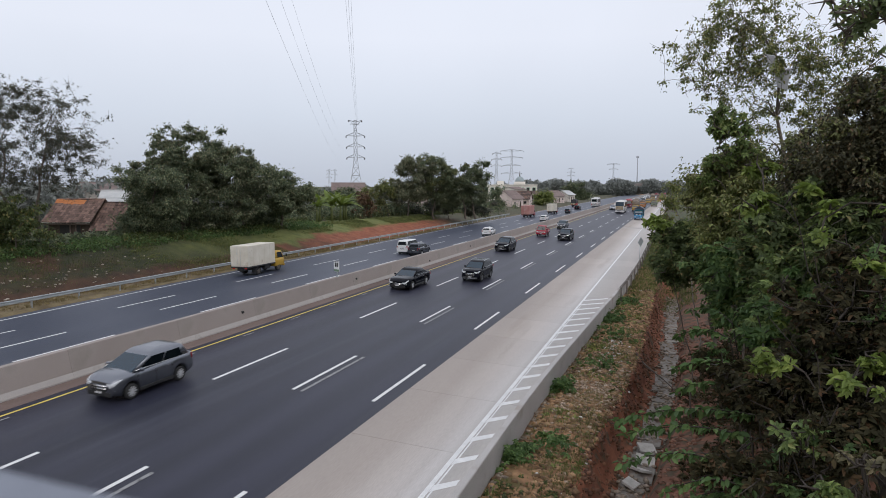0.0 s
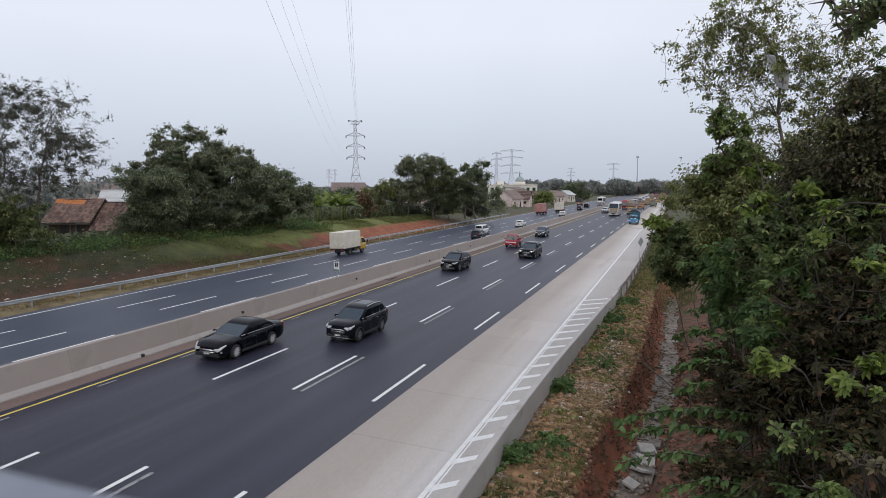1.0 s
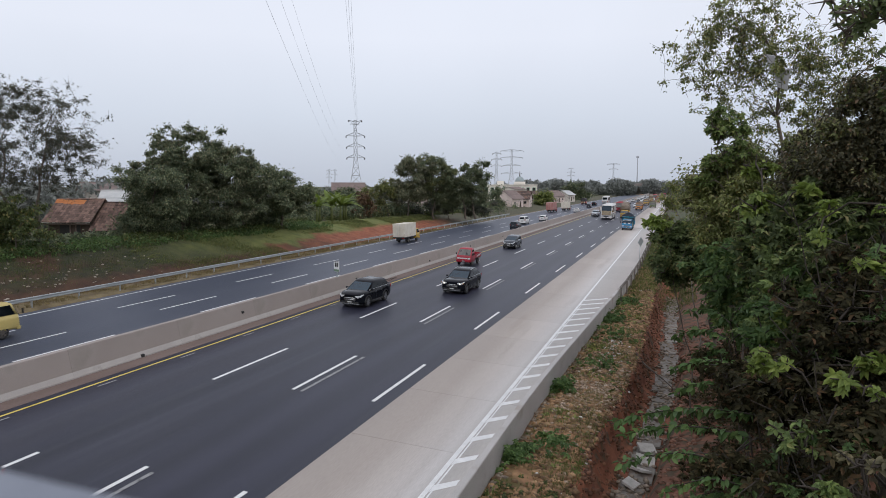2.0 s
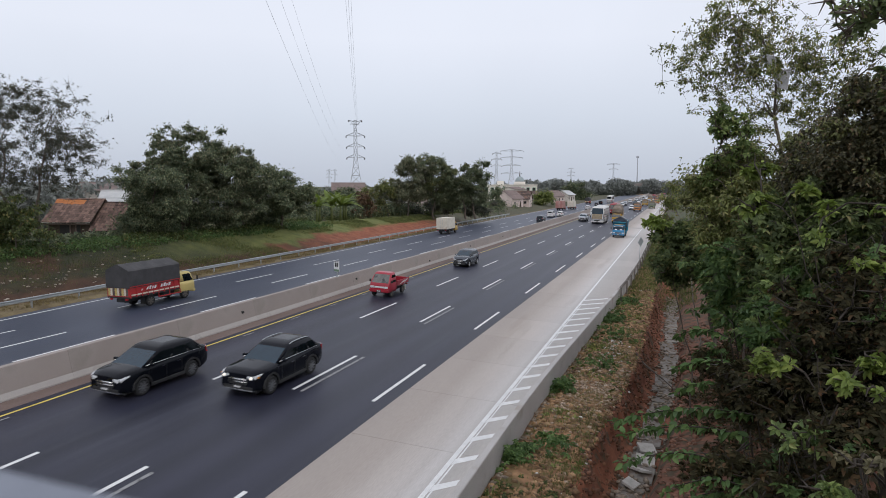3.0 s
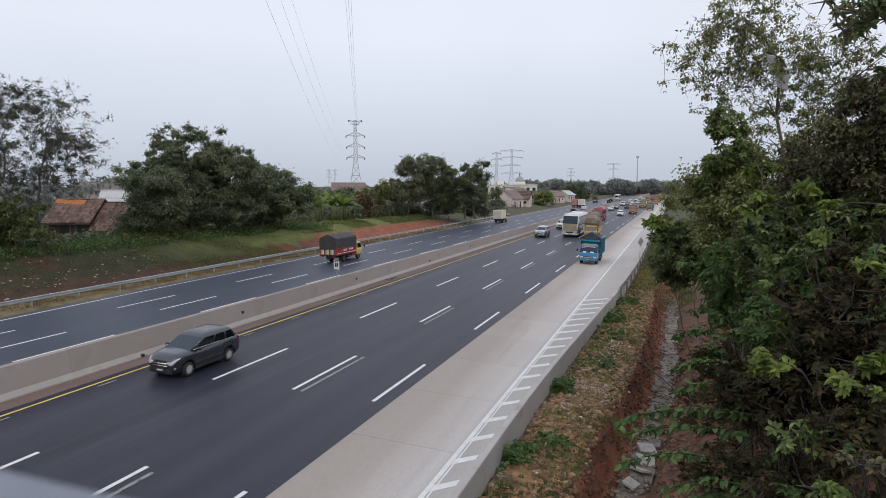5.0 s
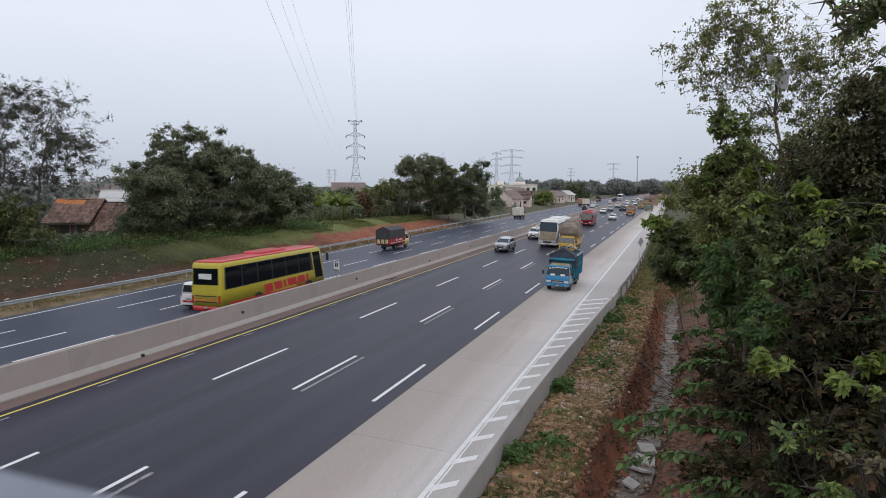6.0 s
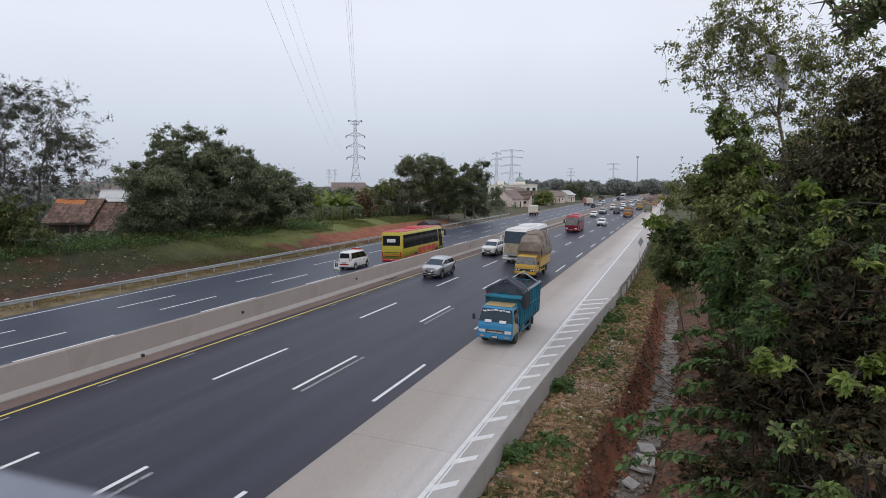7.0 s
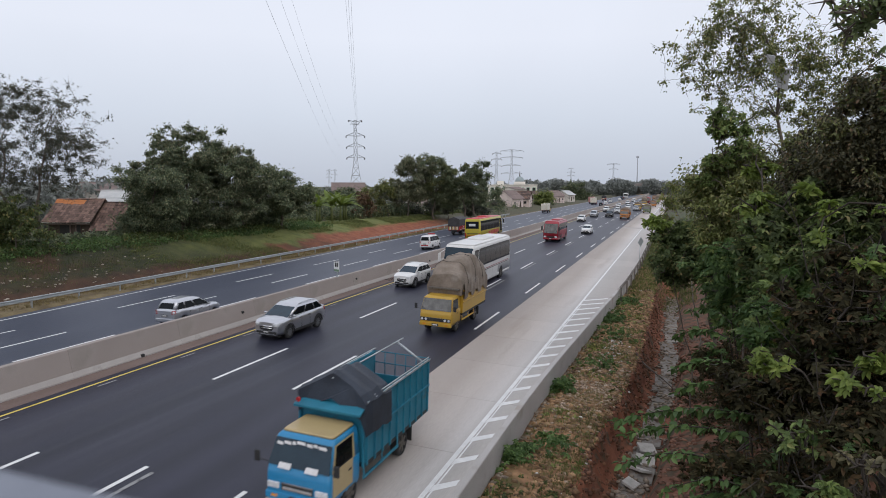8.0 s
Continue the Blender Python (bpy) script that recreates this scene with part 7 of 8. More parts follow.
mpv = car("mpv_car", "dark grey seven-seat MPV with chrome grille", CHARCOAL, L=4.1, W=1.66, H=1.60, wb=2.52, r=0.30, nose=0.95, belt=1.02, cowl=0.88, roof_f=1.85, roof_r=0.42, tail=0.10, speed=19.1, front_over=0.76)
near_lane(mpv, -19.98, 115.8, 19.1, 2.52)
WHITE_BUS = paint("coach_white", (0.70, 0.69, 0.67), 0.4, 0.1)
coach = bus("coach_bus", "white touring coach with two-tier windscreen", WHITE_BUS, WHITE_BUS, WHITE_BUS, 18.1, L=11.8, W=2.5, H=3.65, wb=6.0, tall_glass=True, mask=WHITE_BUS)
near_lane(coach, -15.9, 192.5, 18.1, 6.0)
for sx in (1, -1):
    for k, (z, h) in enumerate(((1.30, 0.05), (1.42, 0.04))):
        part("stripe", boxed(*sorted((sx * 1.25, sx * 1.262)), -5.5, 4.5 - k, z, z + h), RED_P if k else RIM_DARK, coach)
TEAL = surf("teal_painted_boards", (0.010, 0.140, 0.215), (0.020, 0.195, 0.285), 1.2, 0.55, 0.15, 30, spots=(0.05, 0.12, 0.14), spot_scale=3, spot_amount=0.34)
TRUCK_BLUE = paint("truck_blue", (0.016, 0.215, 0.43), 0.4, 0.08)
TAN = paint("tan_yellow", (0.44, 0.335, 0.16), 0.45, 0.1)
CANVAS = surf("dark_canvas", (0.016, 0.020, 0.030), (0.034, 0.045, 0.066), 1.2, 0.65, 0.5, 14)
blue = truck("cargo_truck", "blue and tan open cargo truck with teal side boards", TRUCK_BLUE, TRUCK_BLUE, "open", TEAL, 18.2, wb=3.4, cab_w=1.88, body_w=2.06, body_len=4.5, body_h=1.75, sides=TAN, roof_mat=TAN, top_mat=CANVAS, lights=LAMP_GLASS)
near_lane(blue, -8.74, 159.2, 18.18, 3.4)
YELLOW_T = paint("truck_yellow", (0.50, 0.30, 0.025), 0.45, 0.15)
LOAD_TARP = surf("faded_tarp", (0.15, 0.115, 0.085), (0.27, 0.225, 0.185), 1.1, 0.8, 0.8, 9, spots=(0.32, 0.29, 0.26), spot_scale=0.7, spot_amount=0.36)
yel = truck("cargo_truck", "yellow cargo truck with a bulging tarpaulined load", YELLOW_T, YELLOW_T, "load", YELLOW_T, 22, wb=3.4, cab_w=1.9, body_w=2.05, body_len=4.6, body_h=1.35, sides=YELLOW_T, top_mat=LOAD_TARP)
near_lane(yel, -12.5, 209.0, 22.0, 3.4)
xp = car("mpv_car", "silver MPV with dark windows and bright bumper", SILVER, L=4.48, W=1.75, H=1.70, wb=2.775, r=0.345, nose=1.04, belt=1.10, cowl=0.78, roof_f=1.76, roof_r=0.62, tail=0.10, sill=0.29, rim=RIM_GUN, speed=22.9, front_over=0.86, clad=True, rails=True, droop=0.12, taper=0.22)
near_lane(xp, -19.85, 211.0, 22.95, 2.775)
wsuv = car("suv_car", "white compact SUV with black grille", WHITE, L=4.42, W=1.70, H=1.70, wb=2.685, r=0.345, nose=1.02, belt=1.10, cowl=0.92, roof_f=1.85, roof_r=0.55, tail=0.12, sill=0.28, rim=RIM_GUN, speed=23.7, rails=True, clad=True, front_over=0.83, droop=0.11, taper=0.20)
near_lane(wsuv, -20.1, 234.6, 23.7, 2.685)
redbus = bus("minibus", "red medium bus with a pale windscreen", RED_P, RED_P, RED_P, 18.9, dusty=True, L=8.0, W=2.2, H=3.0, wb=4.0)
near_lane(redbus, -17.0, 243.0, 18.9, 4.0)
wc = car("hatchback_car", "white small hatchback car with headlights", WHITE, L=3.8, W=1.66, H=1.50, wb=2.45, r=0.29, nose=0.88, belt=0.96, cowl=0.80, roof_f=1.78, roof_r=0.50, tail=0.10, speed=22.4, front_over=0.75, quarter=False)
near_lane(wc, -14.4, 287.1, 22.4, 2.45)
ORANGE_T = paint("truck_orange", (0.46, 0.17, 0.03), 0.5, 0.15)
ora = truck("cargo_truck", "orange cargo truck under a brown tarpaulin", ORANGE_T, ORANGE_T, "tarp", ORANGE_T, 10.3, wb=3.6, body_len=4.8, body_h=1.9, top_mat=LOAD_TARP, cab_w=2.1, body_w=2.2)
near_lane(ora, -12.2, 243.5, 10.3, 3.6)
GREEN_T = paint("truck_green", (0.10, 0.14, 0.06), 0.5, 0.15)
grn = truck("cargo_truck", "dull green cargo truck with a tarpaulin", GREEN_T, GREEN_T, "tarp", GREEN_T, 8, wb=3.6, body_len=4.8, body_h=1.9, top_mat=LOAD_TARP, cab_w=2.1, body_w=2.2)
near_lane(grn, -8.6, 263.0, 8.0, 3.6)
GOLD = paint("truck_ochre", (0.42, 0.26, 0.05), 0.5, 0.15)
ochre = truck("cargo_truck", "ochre cargo truck with a tarpaulin", GOLD, GOLD, "tarp", GOLD, 10, wb=3.6, body_len=4.8, body_h=1.9, top_mat=LOAD_TARP, cab_w=2.1, body_w=2.2)
near_lane(ochre, -12.3, 297.0, 10.0, 3.6)


def repeat(ob, label=""):
    """Another vehicle of the same make, with its wheels entered for turning."""
    c = copy_thing(ob, Matrix())
    if label:
        c["label"] = label
    one = next(w for w in WHEELS if w[0].parent == ob)
    for k in c.children:
        if k.name.startswith("wheel") and not k.name.startswith("wheel_"):
            WHEELS.append((k, k.matrix_basis.translation.x, k.matrix_basis.translation.y, one[3], one[4], one[5]))
    return c


near_lane(repeat(wc, "white small car in the far queue"), -20.0, 316.5, 22.0, 2.45)
near_lane(repeat(xp, "silver MPV in the far queue"), -19.9, 322.0, 20.0, 2.775)
near_lane(repeat(wsuv, "white SUV in the far queue"), -20.2, 355.0, 20.0, 2.685)
near_lane(repeat(cross, "black SUV in the far queue"), -16.4, 333.7, 21.0, 2.62)
near_lane(repeat(wsuv, "white SUV in the far queue"), -16.4, 357.0, 21.0, 2.685)
near_lane(repeat(xp, "silver MPV in the far queue"), -12.6, 372.0, 20.0, 2.775)
near_lane(repeat(wc, "white small car in the far queue"), -16.2, 388.0, 20.0, 2.45)
near_lane(repeat(redbus, "red medium bus in the far queue"), -12.6, 425.0, 16.0, 4.0)
near_lane(repeat(wsuv, "white SUV in the far queue"), -20.0, 402.0, 21.0, 2.685)
near_lane(repeat(ora, "orange cargo truck in the far queue"), -8.8, 330.0, 9.0, 3.6)
near_lane(repeat(yel, "yellow loaded truck in the far queue"), -12.4, 350.0, 11.0, 3.4)
near_lane(repeat(wc, "white small car in the far queue"), -16.3, 430.0, 20.0, 2.45)

for src, words, x, y0, v in ((yel, "yellow loaded truck in the far queue", -8.9, 395.0, 8.0), (grn, "green cargo truck in the far queue", -8.7, 360.0, 8.0), (ochre, "ochre cargo truck in the far queue", -8.8, 440.0, 8.0), (ora, "orange cargo truck in the far queue", -12.5, 455.0, 9.0),
                             (wc, "white small car in the far queue", -20.1, 440.0, 20.0), (xp, "silver MPV in the far queue", -16.3, 465.0, 20.0), (wsuv, "white SUV in the far queue", -20.0, 478.0, 20.0), (redbus, "red medium bus in the far queue", -8.8, 480.0, 8.0),
                             (cross, "black SUV in the far queue", -16.4, 500.0, 20.0), (wc, "white small car in the far queue", -12.6, 405.0, 18.0)):
    near_lane(repeat(src, words), x, y0, v, 2.8)

# far carriageway, driving away
BOX_WHITE = surf("dusty_box_panels", (0.60, 0.55, 0.45), (0.70, 0.66, 0.57), 1.2, 0.55, 0.1, 30, spots=(0.42, 0.33, 0.24), spot_scale=1.6, spot_amount=0.33)
boxt = truck("box_truck", "yellow-cab truck with a dusty white cargo box", YELLOW_T, YELLOW_T, "box", BOX_WHITE, 18.6, wb=3.3, body_len=4.4, body_h=2.05, cab_w=1.9, body_w=2.05)
far_lane(boxt, -39.85, 51.2, 18.65, 3.3)
RED_BOARD = surf("red_truck_boards", (0.33, 0.014, 0.018), (0.42, 0.026, 0.026), 1.5, 0.5, 0.15, 30, spots=(0.25, 0.06, 0.04), spot_scale=3, spot_amount=0.34)
CREAM = paint("truck_cream", (0.58, 0.46, 0.16), 0.45, 0.1)
TARP_GREY = surf("charcoal_tarp", (0.035, 0.034, 0.036), (0.06, 0.058, 0.06), 1.5, 0.75, 0.3, 20)
redt = truck("cargo_truck", "red-sided cargo truck under a dark grey peaked tarpaulin", CREAM, CREAM, "tarp", RED_BOARD, 14.2, wb=3.4, body_len=4.7, body_h=2.3, cab_w=1.95, body_w=2.1, top_mat=TARP_GREY)
far_lane(redt, -36.85, -8.0, 14.2, 3.4)
for sx in (1, -1):
    bm = bmesh.new()
    x = sx * 1.152
    for y0, ln, hi in ((-2.75, 0.10, 0.12), (-2.25, 0.14, 0.20), (-2.02, 0.16, 0.24), (-1.78, 0.14, 0.20), (-1.56, 0.18, 0.22), (-0.95, 0.16, 0.22), (-0.70, 0.20, 0.26), (-0.42, 0.12, 0.20), (-0.22, 0.20, 0.24)):
        slab(bm, [(x, y0, 1.30), (x, y0 + ln, 1.31), (x, y0 + ln + 0.07, 1.30 + hi), (x, y0 + 0.08, 1.29 + hi)], (sx * 0.008, 0, 0))
    part("flank_lettering", bm, PLATE_BAR, redt, "white lettering bars")
    part("trim_band", boxed(*sorted((sx * 1.06, sx * 1.085)), -3.55, 1.0, 1.02, 1.12), BOX_WHITE, redt, "pale trim band along the board's foot")
for k in range(9):
    part("tail_panel", boxed(-0.95 + 0.21 * k, -0.78 + 0.21 * k, -3.668, -3.652, 1.02, 1.56), (CREAM, BOX_WHITE, RIM_DARK)[k % 3], redt)
OLIVE_Y = paint("coach_yellow_green", (0.46, 0.38, 0.025), 0.4, 0.1)
BUS_RED = paint("coach_red", (0.52, 0.03, 0.035), 0.4, 0.1)
ybus = bus("coach_bus", "yellow-green touring coach with red skirt and roof panels", OLIVE_Y, BUS_RED, BUS_RED, 29.4, skirt=0.70, L=12.8, W=2.5, H=3.7, wb=6.4)
far_lane(ybus, -28.9, -135.3, 28.6, 6.4)
for sx in (1, -1):
    bm = bmesh.new()
    x = sx * 1.251
    for k, (y0, ln, z0, z1) in enumerate(((-2.4, 0.95, 0.90, 1.52), (-1.25, 0.95, 0.93, 1.54), (-0.1, 0.34, 0.96, 1.55), (0.44, 1.15, 0.98, 1.56), (1.8, 0.95, 1.0, 1.57), (2.95, 0.36, 1.03, 1.58))):
        slab(bm, [(x, y0, z0), (x, y0 + ln, z0), (x, y0 + ln - 0.14 * sx * sx, z1), (x, y0 - 0.14, z1)], (sx * 0.011, 0, 0))
    slab(bm, [(x, -6.2, 0.70), (x, 3.2, 0.70), (x, 3.4, 0.80), (x, -6.2, 0.86)], (sx * 0.011, 0, 0))
    part("flank_lettering", bm, BUS_RED, ybus, "large red bars along the flank")
part("rear_badge", boxed(-0.95, 0.95, -7.115, -7.095, 1.05, 1.2), paint("rear_orange", (0.5, 0.2, 0.02), 0.5), ybus)
part("rear_sign", boxed(-0.5, 0.5, -7.10, -7.0, 2.50, 2.86), PLATE_BAR, ybus, "pale sign board in the rear window")
wvan = van("van", "white van with a red light bar on its roof", WHITE, 22.7, True)
far_lane(wvan, -31.9, -96.4, 21.9, 2.6)
smpv = car("mpv_car", "silver seven-seat MPV with red tail lamps", SILVER, L=4.2, W=1.66, H=1.69, wb=2.66, r=0.30, nose=0.95, belt=1.04, cowl=0.92, roof_f=1.88, roof_r=0.38, tail=0.08, speed=26, front_over=0.75)
far_lane(smpv, -29.0, -178.3, 26.0, 2.66)
far_lane(van("van", "white minivan on the far lanes", WHITE, 32.5, False, H=1.85), -32.4, 72.4, 32.5, 2.6)
far_lane(repeat(mpv, "dark grey MPV on the far lanes"), -30.2, 70.8, 25.0, 2.52)
far_lane(repeat(wc, "white hatchback on the far lanes"), -30.6, 103.0, 23.8, 2.45)
PINK = surf("faded_red_box", (0.36, 0.16, 0.14), (0.46, 0.24, 0.21), 1.2, 0.6, 0.1, 30)
pink = truck("box_truck", "truck with a faded red cargo box", RED_P, RED_P, "box", PINK, 17.5, wb=4.2, body_len=6.2, body_h=2.4, cab_w=2.2, body_w=2.4)
far_lane(pink, -38.8, 170.0, 17.3, 4.2)
pale = truck("box_truck", "truck with a pale cargo box", RED_P, RED_P, "box", BOX_WHITE, 12.5, wb=3.6, body_len=5.0, body_h=2.2, cab_w=2.1, body_w=2.3)
far_lane(pale, -36.2, 192.0, 12.8, 3.6)
far_lane(repeat(wc, "white hatchback on the far lanes"), -30.3, 150.0, 26.5, 2.45)
far_lane(repeat(mpv, "dark grey MPV on the far lanes"), -32.0, 196.0, 25.0, 2.52)
far_lane(repeat(cross, "black SUV on the far lanes"), -33.5, 226.0, 24.0, 2.62)
far_lane(repeat(redt, "red cargo truck on the far lanes"), -40.0, 262.0, 14.0, 3.4)
far_lane(repeat(coach, "white coach on the far lanes"), -31.5, 262.0, 20.0, 6.0)
# ---- village, pylons, wires ----
TILE_RED = surf("weathered_clay_tiles", (0.120, 0.074, 0.058), (0.205, 0.125, 0.098), 2.2, 0.9, 0.8, 9, spots=(0.070, 0.056, 0.050), spot_scale=1.6, spot_amount=0.5, rand=0.5)
TILE_ORANGE = surf("new_clay_tiles", (0.42, 0.15, 0.05), (0.5, 0.2, 0.07), 1.2, 0.85, 0.5, 14)
TILE_BROWN = surf("brown_roof_tiles", (0.17, 0.13, 0.12), (0.25, 0.19, 0.17), 1.0, 0.9, 0.5, 10)
SHEET = surf("grey_roof_sheet", (0.42, 0.43, 0.43), (0.55, 0.55, 0.54), 0.8, 0.6, 0.3, 12)
PLASTER = surf("stained_plaster", (0.52, 0.47, 0.42), (0.66, 0.61, 0.55), 0.8, 0.9, 0.2, 20, spots=(0.25, 0.21, 0.17), spot_scale=0.9, spot_amount=0.38)
PLASTER_PINK = surf("pinkish_plaster", (0.62, 0.51, 0.47), (0.74, 0.63, 0.58), 0.5, 0.9, 0.2, 20, spots=(0.3, 0.23, 0.2), spot_scale=0.7, spot_amount=0.35)
CREAM_WALL = surf("cream_wall", (0.70, 0.65, 0.58), (0.78, 0.74, 0.67), 0.3, 0.85, 0.1, 10)
GREEN_TRIM = surf("green_trim", (0.08, 0.24, 0.14), (0.12, 0.30, 0.19), 1, 0.7, 0.1, 20)
TIMBER = surf("dark_timber", (0.05, 0.035, 0.025), (0.09, 0.065, 0.05), 2, 0.9, 0.3, 20, stretch=(1, 1, 0.2))
DARK_OPEN = surf("dark_opening", (0.012, 0.012, 0.013), (0.02, 0.02, 0.02), 2, 0.4, 0, 20)


def house(name, label, x, y, z, turn, w, d, h, rise, wall_mat, roof_mat, windows=3, over=0.6, courses=9):
    """House with its ridge along local x; front towards local -y."""
    t = empty(name, label, "house", m=pose(x, y, z, 0, 0, turn))
    part("wall", boxed(-w / 2, w / 2, -d / 2, d / 2, -1.5, h), wall_mat, t)
    bm = bmesh.new()
    for sx in (-1, 1):
        slab(bm, [(sx * (w / 2 - 0.12), -d / 2, h), (sx * (w / 2 - 0.12), d / 2, h), (sx * (w / 2 - 0.12), 0, h + rise)], (sx * 0.12, 0, 0))
    part("gable", bm, wall_mat, t)
    roof = None
    for sy in (-1, 1):
        e = d / 2 + over
        drop = rise * over / (d / 2)
        slope = empty("roof_slope", "", "")
        slope.parent = t
        for k in range(courses):
            bm = bmesh.new()
            f0, f1 = k / courses, (k + 1.15) / courses
            y0, z0 = sy * e * (1 - f0), h - drop + (rise + drop) * f0
            y1, z1 = sy * e * (1 - min(1, f1)), h - drop + (rise + drop) * min(1, f1)
            sway = RNG.normal(0, 0.02, 4)
            slab(bm, [(-w / 2 - 0.4, y0, z0 + 0.05 + sway[0]), (w / 2 + 0.4, y0, z0 + 0.05 + sway[1]), (w / 2 + 0.4, y1, z1 + 0.02 + sway[2]), (-w / 2 - 0.4, y1, z1 + 0.02 + sway[3])], (0, 0, 0.07))
            part("tile_course", bm, roof_mat, slope)
    part("ridge", tubed((-w / 2 - 0.4, 0, h + rise + 0.06), (w / 2 + 0.4, 0, h + rise + 0.06), 0.13, 0.13, sides=8), roof_mat, t)
    for k in range(windows):
        xx = -w / 2 + w * (k + 0.5) / windows
        if k == windows // 2:
            dr = part("door", boxed(xx - 0.5, xx + 0.5, -d / 2 - 0.03, -d / 2 + 0.02, 0, 2.05), TIMBER, t)
        else:
            wn_ = part("window", boxed(xx - 0.6, xx + 0.6, -d / 2 - 0.04, -d / 2 + 0.02, 0.95, 2.05), PLASTER, t)
            part("pane", boxed(xx - 0.5, xx - 0.03, -d / 2 - 0.05, -d / 2 - 0.035, 1.03, 1.97), DARK_OPEN, wn_)
            part("pane", boxed(xx + 0.03, xx + 0.5, -d / 2 - 0.05, -d / 2 - 0.035, 1.03, 1.97), DARK_OPEN, wn_)
    return t


def old_house():
    """Sagging tiled roof over a timber front, with a lower wing whose eave hangs nearer the ground."""
    t = empty("house", "low timber house with a sagging weathered red tile roof", "house", m=pose(-73.0, 58.2, 2.0, 0, 0, 20.6))
    part("wall", boxed(-3.3, 2.4, 0.15, 6.2, -1.2, 1.85), TIMBER, t)
    part("wing_wall", boxed(2.4, 5.6, 1.4, 6.0, -1.2, 1.3), TIMBER, t)
    for x in (-3.2, -0.4, 0.35, 2.3):
        part("post", boxed(x - 0.06, x + 0.06, 0.02, 0.15, -1.2, 1.8), TILE_BROWN, t)
    for x0, x1 in ((-1.75, -0.55), (0.45, 0.9)):
        part("doorway", boxed(x0, x1, 0.09, 0.16, -0.6, 1.45), DARK_OPEN, t)
    rg = np.random.default_rng(21)
    tile_me = {}

    def tiles(slope, x0, x1, y0, z0, y1, z1, nx, ny, sag, young):
        ang = math.atan2(z1 - z0, y1 - y0)
        ln = math.hypot(y1 - y0, z1 - z0) / ny
        wd = (x1 - x0) / nx
        for j in range(ny):
            for i in range(nx):
                u, f = (i + 0.5) / nx, j / ny
                mat = TILE_ORANGE if young and f > 0.78 and u < 0.6 else TILE_RED
                key = (mat.name, nx, ny)
                if key not in tile_me:
                    ob = part("roof_tile", boxed(-wd * 0.49, wd * 0.49, -0.06, ln, 0.0, 0.06), mat, slope)
                    tile_me[key] = ob.data
                else:
                    ob = new("roof_tile", tile_me[key])
                    ob.parent = slope
                z = z0 + (z1 - z0) * f - sag * math.sin(math.pi * u) * (0.4 + 0.6 * math.sin(math.pi * f)) + rg.normal(0, 0.02)
                ob.matrix_basis = pose(x0 + (x1 - x0) * u, y0 + (y1 - y0) * f, z, math.degrees(ang) + rg.normal(0, 2.0), rg.normal(0, 2.0), rg.normal(0, 2.5))
    for nm, args in (("roof_slope", (-3.7, 2.7, -0.55, 1.72, 3.2, 4.55, 18, 11, 0.22, True)), ("wing_roof", (2.5, 6.1, -0.9, 0.62, 3.2, 4.1, 9, 11, 0.12, False))):
        x0, x1, y0, z0, y1, z1 = args[:6]
        bm = slab(bmesh.new(), [(x0 + 0.1, y0 + 0.1, z0 - 0.42), (x1 - 0.1, y0 + 0.1, z0 - 0.42), (x1 - 0.1, y1, z1 - 0.42), (x0 + 0.1, y1, z1 - 0.42)], (0, 0, 0.08))
        sl = part(nm, bm, TIMBER, t)
        tiles(sl, *args)
        part("rear_slope", slab(bmesh.new(), [(x0, y1, z1 - 0.05), (x1, y1, z1 - 0.05), (x1, y1 + 3.4, z1 - 2.6), (x0, y1 + 3.4, z1 - 2.6)], (0, 0, 0.08)), TILE_RED, t)
        part("ridge", tubed((x0, y1, z1 + 0.02), (x1, y1, z1 - 0.03), 0.12, 0.12, sides=8), TILE_RED, t)
    part("eave_board", boxed(-3.7, 2.5, -0.56, -0.52, 1.55, 1.66), PLASTER, t, "pale eave board")


old_house()
house("house", "small house with a pale sheet roof", -97.0, 86.5, 1.4, 35, 4.2, 5.0, 4.4, 1.6, PLASTER, SHEET, 3)
house("house", "house with a low brown tiled roof", -111.0, 98.5, 1.2, 60, 12.0, 8.0, 6.2, 1.5, PLASTER, TILE_BROWN, 3)
house("house", "small shed with a grey sheet roof", -77.0, 47.5, 1.8, 60, 6.0, 5.0, 3.0, 1.2, PLASTER, SHEET, 2)
house("house", "house with a grey-brown hipped roof behind thickets", -85.0, 152.0, 1.0, 30, 8.5, 6.5, 5.6, 2.4, PLASTER, TILE_BROWN, 3)
house("house", "pinkish village house with a brown tile roof", -58.5, 226.0, 0.4, 75, 8.5, 7.0, 3.4, 2.6, PLASTER_PINK, TILE_BROWN, 2)
house("house", "village house with a broad brown tile roof", -58.0, 238.0, 0.4, 5, 9.5, 8.0, 3.0, 2.8, PLASTER_PINK, TILE_RED, 3)
house("house", "village house with a red tile roof", -60.0, 275.0, 0.3, 80, 9.0, 7.0, 3.2, 2.4, PLASTER, TILE_RED, 3)
house("house", "village house with a brown tile roof", -57.0, 305.0, 0.2, 70, 10.0, 7.0, 3.2, 2.4, PLASTER_PINK, TILE_BROWN, 3)
house("house", "village house with a pale sheet roof", -56.0, 335.0, 0.2, 75, 9.0, 7.0, 3.4, 2.0, PLASTER, SHEET, 3)
house("house", "low white house beneath dark trees", -64.0, 150.0, 1.0, 70, 8.0, 5.0, 2.4, 1.2, CREAM_WALL, TILE_BROWN, 3)


def mosque():
    t = empty("mosque_building", "cream two-storey building with green trim, dome and spire", "building", m=pose(-84, 326, 0.2, 0, 0, 14))
    w, d, h = 28.0, 12.0, 8.2
